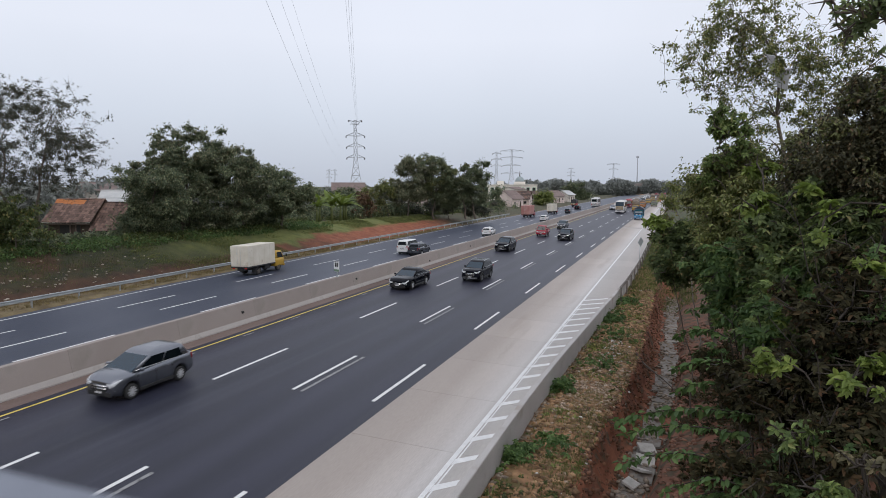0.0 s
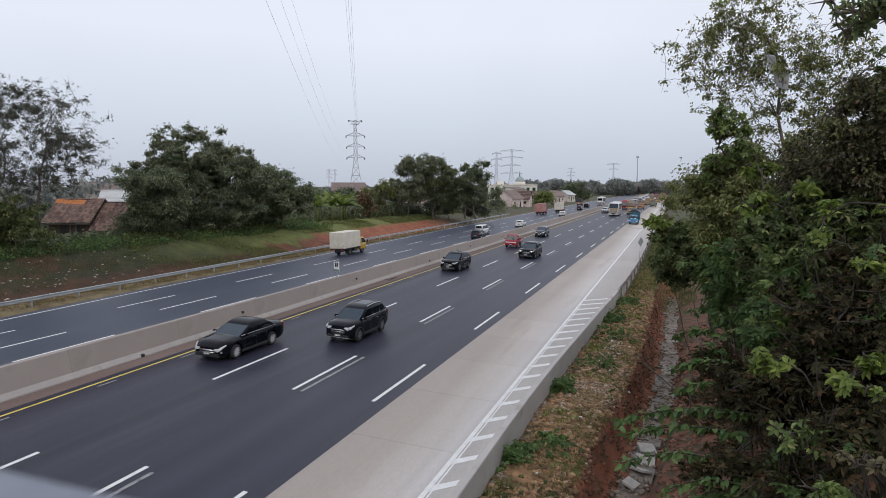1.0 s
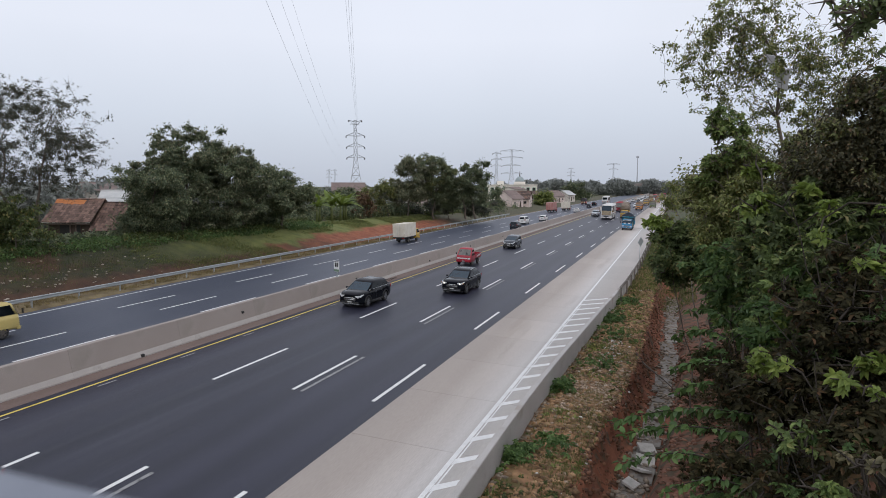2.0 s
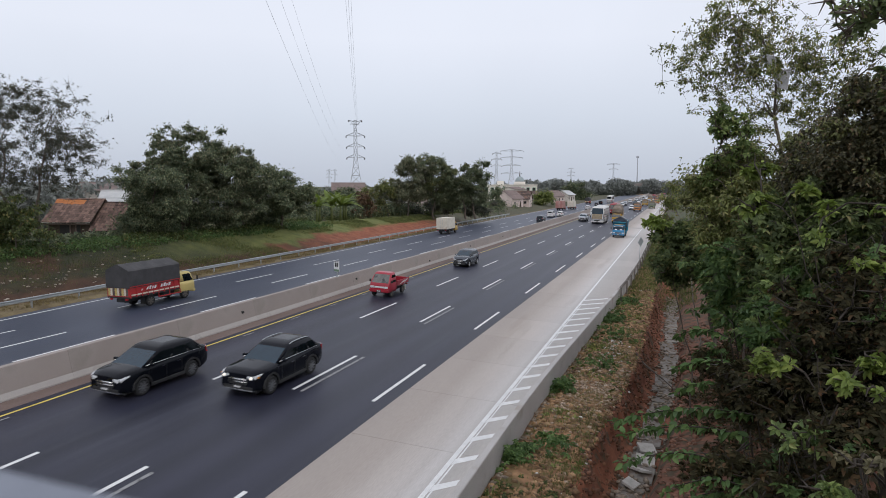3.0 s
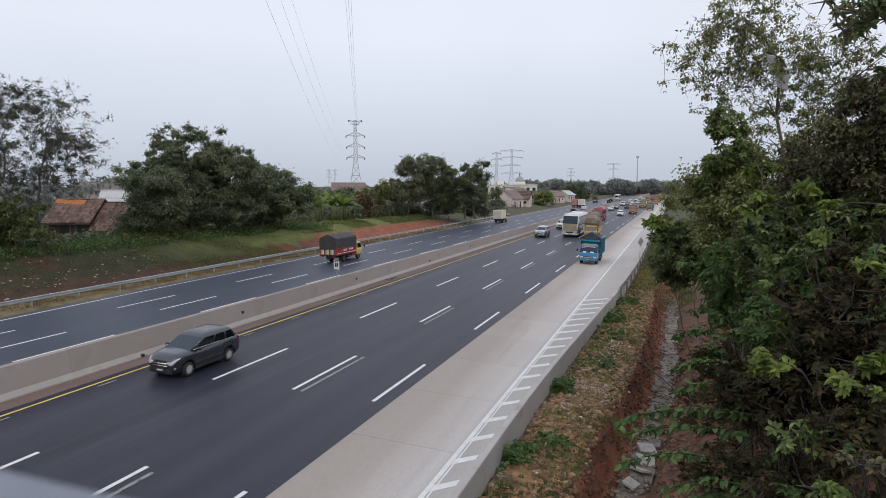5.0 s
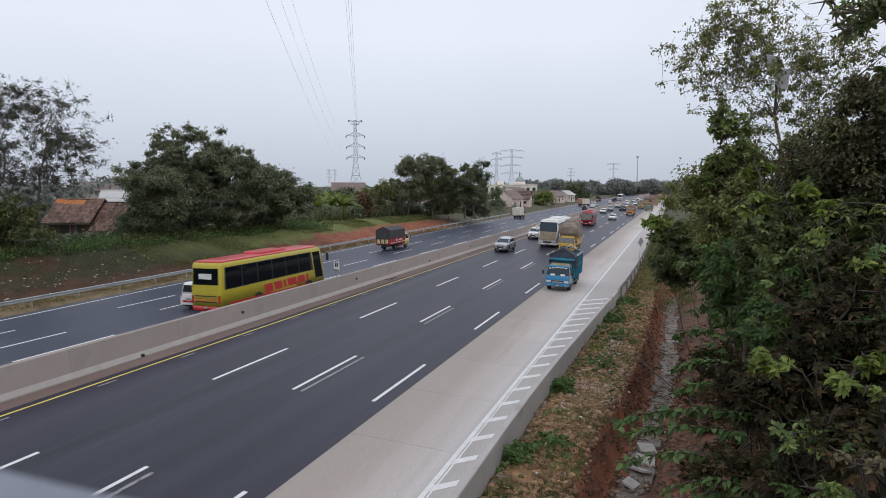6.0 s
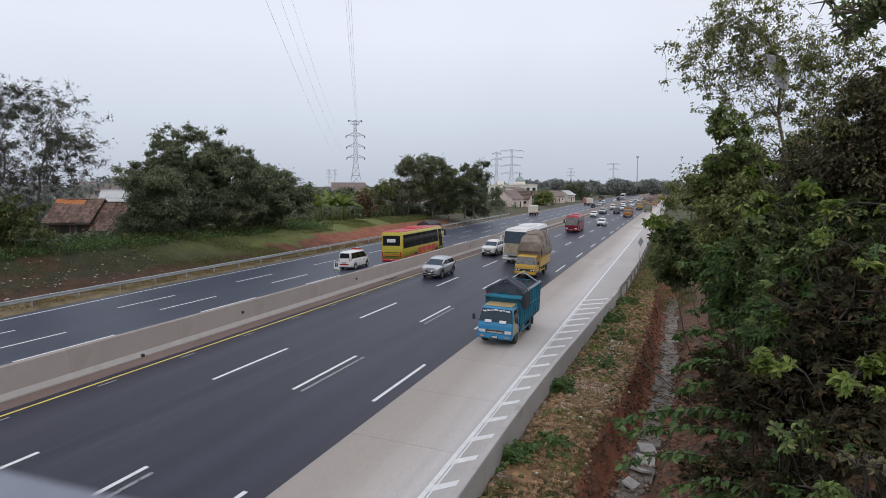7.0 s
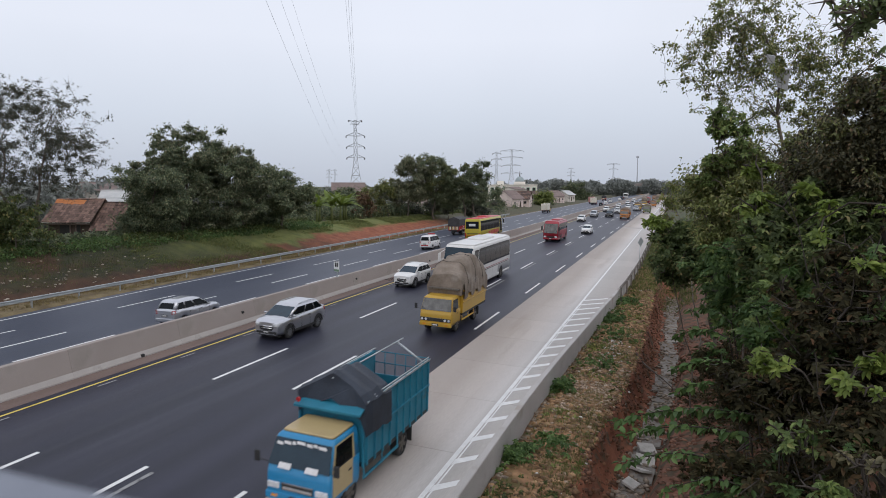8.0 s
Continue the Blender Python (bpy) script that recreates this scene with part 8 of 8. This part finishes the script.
    part("wall", boxed(-w / 2, w / 2, -d / 2, d / 2, -1, h), CREAM_WALL, t)
    part("cornice", boxed(-w / 2 - 0.3, w / 2 + 0.3, -d / 2 - 0.3, d / 2 + 0.3, h, h + 0.5), CREAM_WALL, t)
    part("string_course", boxed(-w / 2 - 0.1, w / 2 + 0.1, -d / 2 - 0.12, d / 2 + 0.1, 4.0, 4.35), GREEN_TRIM, t)
    n = 9
    for k in range(n):
        x = -w / 2 + w * (k + 0.5) / n
        for z in (1.0, 5.0):
            a = part("window", boxed(x - 0.85, x + 0.85, -d / 2 - 0.08, -d / 2 + 0.05, z, z + 2.1), GREEN_TRIM, t)
            part("pane", boxed(x - 0.6, x + 0.6, -d / 2 - 0.11, -d / 2 - 0.07, z + 0.2, z + 1.9), DARK_OPEN, a)
        part("pilaster", boxed(x + 1.35, x + 1.7, -d / 2 - 0.1, -d / 2 + 0.05, 0, h), CREAM_WALL, t)
    part("drum", tubed((5, 0, h + 0.4), (5, 0, h + 2.0), 3.0, 3.0, sides=16), CREAM_WALL, t)
    rings = [[(5 + 2.5 * math.cos(a) * math.cos(i * math.pi / 12), 2.5 * math.sin(a) * math.cos(i * math.pi / 12), h + 2.0 + 2.8 * math.sin(i * math.pi / 12)) for a in [2 * math.pi * j / 18 for j in range(18)]] for i in range(6)]
    part("dome", loft(bmesh.new(), rings), surf("dome_green", (0.25, 0.31, 0.32), (0.32, 0.37, 0.38), 1, 0.5, 0, 10), t)
    part("spire", tubed((5, 0, h + 4.6), (5, 0, h + 7.8), 0.35, 0.05, sides=8), TIMBER, t)
    part("roof_tank", boxed(-7, -3.5, -2, 2, h + 0.4, h + 2.4), CREAM_WALL, t)


mosque()
house("house", "cream village building with flat tiled roof", -72.0, 285.0, 0.2, 80, 12.0, 8.0, 6.4, 1.0, CREAM_WALL, TILE_BROWN, 4)


def flyover():
    t = empty("flyover", "grey concrete flyover crossing far down the road", "bridge", m=pose(20, 640, 0, 0, 0, 0))
    part("deck", boxed(-70, 120, -5, 5, 8.0, 9.4), CONCRETE_WALL, t)
    part("parapet", boxed(-70, 120, -5.3, -5.0, 9.0, 10.6), CONCRETE_WALL, t)
    for x in (-64, -46.5, -3, 30, 70, 110):
        part("pier", boxed(x - 1, x + 1, -3, 3, -3, 8.0, bevel=0.2), CONCRETE_WALL, t)


flyover()


def lattice(bm, p, q, r):
    tube(bm, p, q, r, r, 4, cap=False)


def pylon(name, label, x, y, z, h, base, arms, turn, r=0.10, waist=0.55):
    """Lattice tower; arms: (height, half span, rise of the tips)."""
    t = empty(name, label, "pylon", m=pose(x, y, z, 0, 0, turn))
    bm = bmesh.new()
    n = 11

    def half(f):
        return base / 2 * (1 - f / waist) + 0.9 * f / waist if f < waist else 0.9 * (1 - 0.25 * (f - waist) / (1 - waist))
    lv = [h * (1 - (1 - k / n) ** 1.25) for k in range(n + 1)]
    cor = ((1, 1), (1, -1), (-1, -1), (-1, 1))
    for a, b in zip(lv, lv[1:]):
        wa, wb_ = half(a / h), half(b / h)
        for i in range(4):
            c, d = cor[i], cor[(i + 1) % 4]
            lattice(bm, (c[0] * wa, c[1] * wa, a), (c[0] * wb_, c[1] * wb_, b), r)
            lattice(bm, (c[0] * wa, c[1] * wa, a), (d[0] * wb_, d[1] * wb_, b), r * 0.6)
            lattice(bm, (d[0] * wa, d[1] * wa, a), (c[0] * wb_, c[1] * wb_, b), r * 0.6)
            lattice(bm, (c[0] * wb_, c[1] * wb_, b), (d[0] * wb_, d[1] * wb_, b), r * 0.6)
    part("lattice_mast", bm, PYLON_STEEL, t)
    for zz, sp, *up in arms:
        tip = zz + (up[0] if up else 0.1)
        bm = bmesh.new()
        for sx in (-1, 1):
            for sy in (-0.8, 0.8):
                lattice(bm, (sx * 0.8, sy, zz), (sx * sp, 0, tip), r * 0.8)
                lattice(bm, (sx * 0.8, sy, zz + 1.6), (sx * sp, 0, tip), r * 0.8)
            for k in (0.35, 0.65):
                lattice(bm, (sx * (0.8 + (sp - 0.8) * k), 0.5 * (1 - k), zz), (sx * (0.8 + (sp - 0.8) * k), -0.5 * (1 - k), zz + 1.6 * (1 - k)), r * 0.5)
        part("crossarm", bm, PYLON_STEEL, t)
        for sx in (-1, 1):
            rings = []
            for k in range(3):
                for dz, rad in ((0.0, 0.08), (0.02, 0.34), (0.24, 0.22), (0.27, 0.08)):
                    rings.append([(sx * sp + rad * math.cos(q * math.pi / 4), rad * math.sin(q * math.pi / 4), tip - 0.15 - 0.3 * k - dz) for q in range(8)])
            bm = loft(bmesh.new(), rings)
            part("insulator", bm, TIMBER, t)
    return t


pylon("pylon", "steel lattice power pylon with three pairs of arms", -151.7, 279.1, 0, 40.6, 8.4, ((38.4, 3.2, 2.4), (33.0, 4.6), (27.6, 4.4), (22.2, 4.4)), 28, 0.13, 0.5)
pylon("pylon", "tall lattice power pylon with wide upper arms", -162.9, 636.8, 0, 45.5, 10.0, ((44.0, 12.0), (37.0, 11.5), (29.0, 9.0), (21.0, 10.5)), 14, 0.18)
pylon("pylon", "slender lattice power pylon in the distance", -176.7, 628.0, 0, 43.0, 6.5, ((41.0, 4.5), (35.0, 5.5), (28.5, 5.0)), 14, 0.16)
pylon("pylon", "distant lattice power pylon", -92.5, 985.4, 0, 42.0, 9.0, ((40.5, 9.0), (33.0, 6.0)), 5, 0.20)
pylon("pylon", "distant lattice power pylon", -204.7, 1286.8, 0, 44.0, 9.0, ((42, 6.0), (35, 7.0), (28, 7.0)), 9, 0.22)
pylon("pylon", "distant lattice power pylon", -472.4, 788.9, 0, 32.0, 6.0, ((30, 3.2), (25, 3.4), (20, 3.4)), 31, 0.13)
pylon("pylon", "distant lattice power pylon", -516.3, 879.8, 0, 34.0, 6.0, ((32, 3.2), (26, 3.4)), 30, 0.13)
mast = empty("radio_mast", "thin grey lattice radio mast", "mast", m=pose(-48.6, 830.1, -1))
part("shaft", tubed((0, 0, 0), (0, 0, 47), 0.7, 0.35, sides=6), PYLON_STEEL, mast)
part("antenna", boxed(-1.6, 1.6, -0.3, 0.3, 44, 46), PYLON_STEEL, mast)


CABLE_METAL = surf("aluminium_cable", (0.52, 0.53, 0.55), (0.62, 0.63, 0.65), 0.5, 0.5, 0.0, 10, metal=0.3)


def wire(a, b, sag, r):
    bm = bmesh.new()
    a, b = Vector(a), Vector(b)
    n = 40
    pts = []
    for i in range(n + 1):
        f = i / n
        p = a.lerp(b, f)
        p.z -= 4 * sag * f * (1 - f)
        pts.append(p)
    loft(bm, [[p + Vector((r * math.cos(k * 1.2566), 0, r * math.sin(k * 1.2566))) for k in range(5)] for p in pts])
    ob = part("power_cable", bm, CABLE_METAL)
    return tagged(ob, "thin power cable hung from the pylon", "cable", "power cables")


U = Vector((0.471, -0.882, 0))
NL = Vector((-0.882, -0.471, 0))
P0 = Vector((-151.7, 279.1, 0))
for off, za, zb in ((-0.9, 40.6, 41.3), (-1.2, 40.7, 41.3), (-1.5, 40.8, 41.4)):
    a = P0 + NL * off
    b = a + U * 420
    wire((a.x, a.y, za), (b.x, b.y, zb), 11.6, 0.015)
for sweep, za, zb in ((1.6, 22.1, 35.0), (1.0, 27.5, 38.1), (1.0, 32.9, 39.5)):
    a = P0 + NL * 4.4
    b = a + U * 420 - NL * sweep
    wire((a.x, a.y, za), (b.x, b.y, zb), 12.0, 0.010)
# ---- roadside details ----
# marker board on the barrier
sign = empty("marker_board", "small white marker board on the median barrier", "road sign", m=pose(-23.43, 40.0, z_near(-23.0) + 1.21, 0, 0, 180 - 20))
part("stand", boxed(-0.03, 0.03, -0.03, 0.03, 0.0, 0.5, bevel=0.006), STEEL, sign)
part("foot", boxed(-0.12, 0.12, -0.06, 0.06, 0.0, 0.03), STEEL, sign)
board = part("board", boxed(-0.30, 0.30, 0.03, 0.06, 0.38, 1.18, bevel=0.01), WHITE_LINE, sign)
bm = bmesh.new()
box(bm, -0.17, -0.02, 0.06, 0.066, 0.74, 1.06)
box(bm, 0.04, 0.18, 0.06, 0.066, 0.74, 1.06)
box(bm, -0.27, 0.27, 0.06, 0.066, 1.12, 1.15)
part("marks", bm, BLACK, board)
part("lower_band", boxed(-0.28, 0.28, 0.06, 0.066, 0.40, 0.56), surf("faded_green_band", (0.12, 0.2, 0.13), (0.18, 0.26, 0.18), 4, 0.7, 0.1), board)
for yy, zz, xx in ((21.5, 0.50, -23.04), (28.9, 1.10, -23.22), (42.5, 1.14, -23.23), (57.7, 0.82, -23.16), (71.0, 1.1, -23.22), (86.0, 1.1, -23.22)):
    ob = part("reflector", boxed(-0.02, 0.09, -0.09, 0.09, -0.07, 0.07, bevel=0.02), BLACK)
    ob.matrix_basis = pose(xx, yy, zz)
    tagged(ob, "small black reflector bracket on the barrier", "reflector", "barrier reflectors")
bm = bmesh.new()
rr = np.random.default_rng(11)
for _ in range(14):
    a = Vector((-22.6 + rr.normal(0, 0.12), 47.8 + rr.normal(0, 0.5), z_near(-22.6) + 0.02))
    tube(bm, a, a + Vector((rr.normal(0, 0.1), rr.normal(0, 0.3), 0.04)), 0.03, 0.02, 5)
tagged(part("debris_heap", bm, BLACK), "dark scrap of debris at the barrier foot", "debris")

# road sign seen from behind beside the concrete lane
sg = empty("road_sign", "grey-backed road sign on a thin post", "road sign", m=pose(-3.75, 73.5, -1.0, 0, 0, 62))
part("post", tubed((0, 0, -0.3), (0, 0, 3.4), 0.045, 0.045, sides=8), STEEL, sg)
panel = part("panel", boxed(-0.42, 0.42, -0.08, -0.05, -0.42, 0.42, bevel=0.01), STEEL, sg)
panel.matrix_basis = pose(0, 0, 3.0, 0, 45, 0)
part("clamp", boxed(-0.08, 0.08, -0.055, 0.05, 2.95, 3.05, bevel=0.008), STEEL, sg)


def rocks(name, label, category, pts, sizes, material, seed):
    """Loose stones, each a bevelled, squashed lump."""
    rg = np.random.default_rng(seed)
    tv = np.array([(-1, -1, -0.6), (1, -1, -0.6), (1, 1, -0.6), (-1, 1, -0.6), (-0.6, -0.7, 0.6), (0.7, -0.6, 0.5), (0.6, 0.7, 0.65), (-0.7, 0.6, 0.55)])
    tq = np.array([(0, 3, 2, 1), (4, 5, 6, 7), (0, 1, 5, 4), (1, 2, 6, 5), (2, 3, 7, 6), (3, 0, 4, 7)])
    n = len(pts)
    a = rg.uniform(0, 6.28, n)
    c, s = np.cos(a), np.sin(a)
    m = np.zeros((n, 3, 3)); m[:, 0, 0] = c; m[:, 0, 1] = -s; m[:, 1, 0] = s; m[:, 1, 1] = c; m[:, 2, 2] = 1
    jit = tv[None] * rg.uniform(0.6, 1.25, (n, 8, 3))
    v = np.einsum("nij,nkj->nki", m, jit * np.array([1, 0.8, 0.6])) * np.asarray(sizes)[:, None, None] + np.asarray(pts)[:, None, :]
    q = tq[None] + (np.arange(n) * 8)[:, None, None]
    ob = mesh_np(name, v.reshape(-1, 3), q.reshape(-1, 4), material)
    return tagged(ob, label, category, kind="stuff")


STONE = surf("rubble_stone", (0.16, 0.125, 0.095), (0.27, 0.22, 0.17), 3, 0.9, 0.4, 20, island=0.35)
CLOD = surf("earth_clods", (0.15, 0.085, 0.045), (0.30, 0.19, 0.10), 3, 0.95, 0.4, 20, island=0.6)
LITTER = surf("pale_litter", (0.55, 0.54, 0.52), (0.7, 0.69, 0.67), 3, 0.7, 0.1, 20, island=0.2)
pts = scatter(9000, -5.2, -1.5, 12, 72, lambda x, y: x < ditch_x(y) - 1.45 and patchy(0.8, -0.15)(x, y))
rocks("earth_clods", "crumbled earth clods on the verge slope", "clods", pts, RNG.uniform(0.15, 0.42, len(pts)) ** 2 + 0.01, CLOD, 1)
pts = [(edge_x(y) + 0.12 + abs(RNG.normal(0, 0.16)), y, ground_z(edge_x(y) + 0.2, y) + 0.03) for y in RNG.uniform(10, 55, 420)]
rocks("wall_rubble", "broken stones along the foot of the wall", "rubble", pts, RNG.uniform(0.04, 0.13, len(pts)), STONE, 2)
pts = [(RNG.normal(-3.2, 0.35), RNG.normal(37, 2.6), 0) for _ in range(150)] + [(RNG.uniform(-4.4, -1.8), RNG.uniform(14, 60), 0) for _ in range(70)]
pts = [(x, y, ground_z(x, y) + 0.03) for x, y, _ in pts]
pale = [(x, y, ground_z(x, y) + 0.02) for x, y in zip(RNG.uniform(-4.6, -2.0, 1500), RNG.normal(29.5, 3.6, 1500)) if x < ditch_x(y) - 1.5 and x > edge_x(y) + 0.2]
rocks("pale_clods", "dry pale clods on the verge slope", "clods", pale, RNG.uniform(0.14, 0.30, len(pale)) ** 2 + 0.01, surf("pale_clods", (0.26, 0.19, 0.13), (0.42, 0.33, 0.25), 3, 0.95, 0.4, 20, island=0.35), 8)
clump = []
for cx, cy, n, sp in ((0.35, 20.5, 150, 0.30), (0.4, 28.6, 120, 0.32), (0.55, 45.0, 200, 0.5), (0.3, 15.5, 70, 0.3), (1.4, 22.0, 60, 0.4), (1.6, 33.0, 70, 0.5), (1.2, 40.0, 90, 0.7), (0.5, 52.0, 160, 0.6)):
    for _ in range(n):
        x, y = edge_x(cy) + cx + RNG.normal(0, sp), cy + RNG.normal(0, 1.5 * sp)
        x = max(x, edge_x(y) + 0.1)
        clump.append((x, y, ground_z(x, y) + abs(RNG.normal(0, 0.18))))
near_weeds = []
while len(near_weeds) < 1500:
    x, y = RNG.uniform(-5.2, -2.2), RNG.uniform(9.5, 19.5)
    if edge_x(y) + 0.1 < x < ditch_x(y) - 1.2 and RNG.uniform() < (19.5 - y) / 8 and noise.noise(Vector((x * 0.9, y * 0.7, 1))) > -0.25:
        near_weeds.append((x, y, ground_z(x, y) + RNG.uniform(0, 0.12)))
stuff("near_verge_weeds", "dull brown-green weeds matted over the verge", "weeds", near_weeds, 0.13, "rosette", LEAF_DARK)
stuff("wall_weeds", "dark green weed clumps at the foot of the wall", "weeds", clump, 0.17, "rosette", WOOD_GREEN)
rocks("litter", "scattered pale litter on the verge", "litter", pts, RNG.uniform(0.02, 0.085, len(pts)), LITTER, 3)
pts = [(RNG.uniform(-54, -47.6), RNG.uniform(22, 50), 0) for _ in range(170)]
pts = [(x, y, ground_z(x, y) + 0.02) for x, y, _ in pts]
rocks("bank_litter", "stones and pale litter on the bare earth bank", "litter", pts, RNG.uniform(0.04, 0.14, len(pts)), surf("bank_stones", (0.24, 0.20, 0.16), (0.40, 0.35, 0.29), 3, 0.9, 0.4, 20, island=0.4), 4)
pts = [(ditch_x(y) + RNG.normal(0, 0.55), y, -2.93 + RNG.uniform(0, 0.1)) for y in RNG.uniform(12, 66, 1300)]
rocks("ditch_rubble", "broken concrete and stones in the ditch", "rubble", pts, RNG.uniform(0.03, 0.13, len(pts)), STONE, 5)

pts = [(x, y, z + 0.01) for x, y, z in scatter(2600, -0.3, 4.0, 10.5, 50, lambda x, y: x > ditch_x(y) + 0.6 and patchy(0.9, -0.1)(x, y))]
rocks("ditch_bank_clods", "red earth clods and stones on the ditch bank", "clods", pts, RNG.uniform(0.15, 0.40, len(pts)) ** 2 + 0.01, surf("red_clods", (0.10, 0.045, 0.028), (0.20, 0.10, 0.062), 3, 0.95, 0.4, 20, island=0.5), 6)
pts = [(x, y, z) for x, y, z in scatter(2600, -3.4, -0.7, 11, 62, lambda x, y: -1.75 < x - ditch_x(y) < -0.7 and patchy(1.1, -0.1)(x, y))]
rocks("eroded_edge", "crumbling red earth edge above the ditch", "clods", pts, RNG.uniform(0.12, 0.36, len(pts)) ** 2 + 0.01, surf("edge_clods", (0.085, 0.036, 0.021), (0.20, 0.095, 0.052), 3, 0.95, 0.4, 20, island=0.5), 7)
bm = bmesh.new()
for _ in range(90):
    y = RNG.uniform(12, 45)
    x = ditch_x(y) - 1.5 + RNG.uniform(-0.1, 0.25)
    limb(bm, (x, y, ground_z(x, y) + 0.05), (x + RNG.uniform(0.1, 0.5), y + RNG.normal(0, 0.35), ground_z(x, y) - RNG.uniform(0.15, 0.6)), 0.014, 0.006, 3, 0.2, 4)
tagged(part("bare_roots", bm, BARK), "bare roots hanging from the eroded verge edge", "roots", kind="stuff")

# ditch floor: cracked lining slabs, tilted a little
lining = empty("ditch_lining", "cracked grey concrete slabs lining the ditch", "ditch", kind="structure")
DITCH_SLAB = surf("wet_ditch_concrete", (0.15, 0.135, 0.115), (0.25, 0.228, 0.20), 2.5, 0.75, 0.6, 12, spots=(0.12, 0.075, 0.05), spot_scale=1.6, spot_amount=0.46, rand=0.2)
y = 11.0
while y < 78:
    ln = RNG.uniform(0.7, 2.2)
    xo = ditch_x(y)
    ob = part("lining_slab", boxed(-0.46, 0.46, 0.02, ln - 0.02, -0.06, 0.05, bevel=0.012), DITCH_SLAB, lining)
    ob.matrix_basis = pose(xo + RNG.normal(0, 0.09), y, -2.94, RNG.normal(0, 1.5), RNG.normal(0, 4.0), RNG.normal(0, 4.0))
    y += ln
# broken pieces of lining tipped up in the ditch
for k, (y, tip, turn) in enumerate(((26.9, 24, 30), (24.7, -18, -40), (23.4, 20, 75), (25.6, 32, 10))):
    ob = part("broken_slab", boxed(-0.38, 0.38, -0.26, 0.26, -0.05, 0.05, bevel=0.015), surf("pale_broken_concrete", (0.36, 0.34, 0.31), (0.48, 0.46, 0.43), 4, 0.85, 0.4, 20))
    ob.matrix_basis = pose(ditch_x(y) + 0.3 * math.sin(3 * k), y, -2.78, tip, 0.4 * tip, turn)
    tagged(ob, "pale broken concrete slab lying tilted in the ditch", "concrete slab", "broken slabs")
# fallen branch across the ditch
bm = bmesh.new()
limb(bm, (-1.9, 36.5, -1.2), (0.5, 33.2, -2.4), 0.06, 0.02, 5, 0.06)
tagged(part("fallen_branch", bm, BARK), "bare fallen branch lying across the ditch", "branch")

# bridge railing at the camera's feet
rail = empty("bridge_railing", "grey painted steel handrail of the bridge", "railing")
RAIL_PAINT = surf("pale_grey_rail_paint", (0.160, 0.176, 0.216), (0.200, 0.216, 0.256), 5, 0.5, 0.1, 40)
part("handrail", tubed((-4, 0.210, 8.180), (4, 0.210, 8.180), 0.03, 0.03, sides=16), RAIL_PAINT, rail)
for x in (-3.5, -2.2, 1.2, 2.5, 3.8):
    part("post", tubed((x, 0.208, 7.0), (x, 0.208, 8.155), 0.02, 0.02, sides=8), RAIL_PAINT, rail)
deck = part("bridge_deck", boxed(-6, 6, -3.0, 0.35, 6.5, 7.0), CONCRETE_WALL)
tagged(deck, "concrete bridge deck above the road", "bridge", kind="structure")


def motions():
    """All traffic at steady speeds in its lanes; wheels turn on their axles; trees by the ditch sway in the wind."""
    times = (0.0, 2.0, 4.0, 6.0, 8.0)
    for ob, x, y0, v in TRAFFIC:
        if v < 0:
            walk(ob, [(t, pose(x, y0 + v * t, z_near(x) + 0.006, 0, -1.95, 180)) for t in times])
        else:
            walk(ob, [(t, pose(x, y0 + v * t, z_far(x) + 0.006, 0, -1.15, 0)) for t in times])
    for ob, foot, deg, ph in SWAY:
        rows = []
        for i in range(17):
            t = 0.5 * i
            a = deg * (0.6 * math.sin(2 * math.pi * t / 3.4 + ph) + 0.4 * math.sin(2 * math.pi * t / 1.7 + 2 * ph))
            rows.append((t, Matrix.Translation(foot) @ Matrix.Rotation(radians(a), 4, "Y") @ Matrix.Rotation(radians(0.5 * a), 4, "X") @ Matrix.Translation(-foot)))
        walk(ob, rows)
    for w, x, y, r, speed, spokes in WHEELS:
        # per-frame turn, less whole spoke steps, so that each row turns under a quarter
        step = 360.0 / spokes
        per = math.degrees(speed / FPS / r)
        per -= step * round(per / step)
        n = max(2, math.ceil(abs(per) * 240 / 70) + 1)
        side = 0 if x > 0 else 180
        rows = []
        for i in range(n):
            t = 8.0 * i / (n - 1)
            a = -per * t * FPS
            rows.append((t, Matrix.Translation((x, y, r)) @ Matrix.Rotation(radians(a), 4, "X") @ Matrix.Rotation(radians(side), 4, "Z")))
        walk(w, rows)


motions()
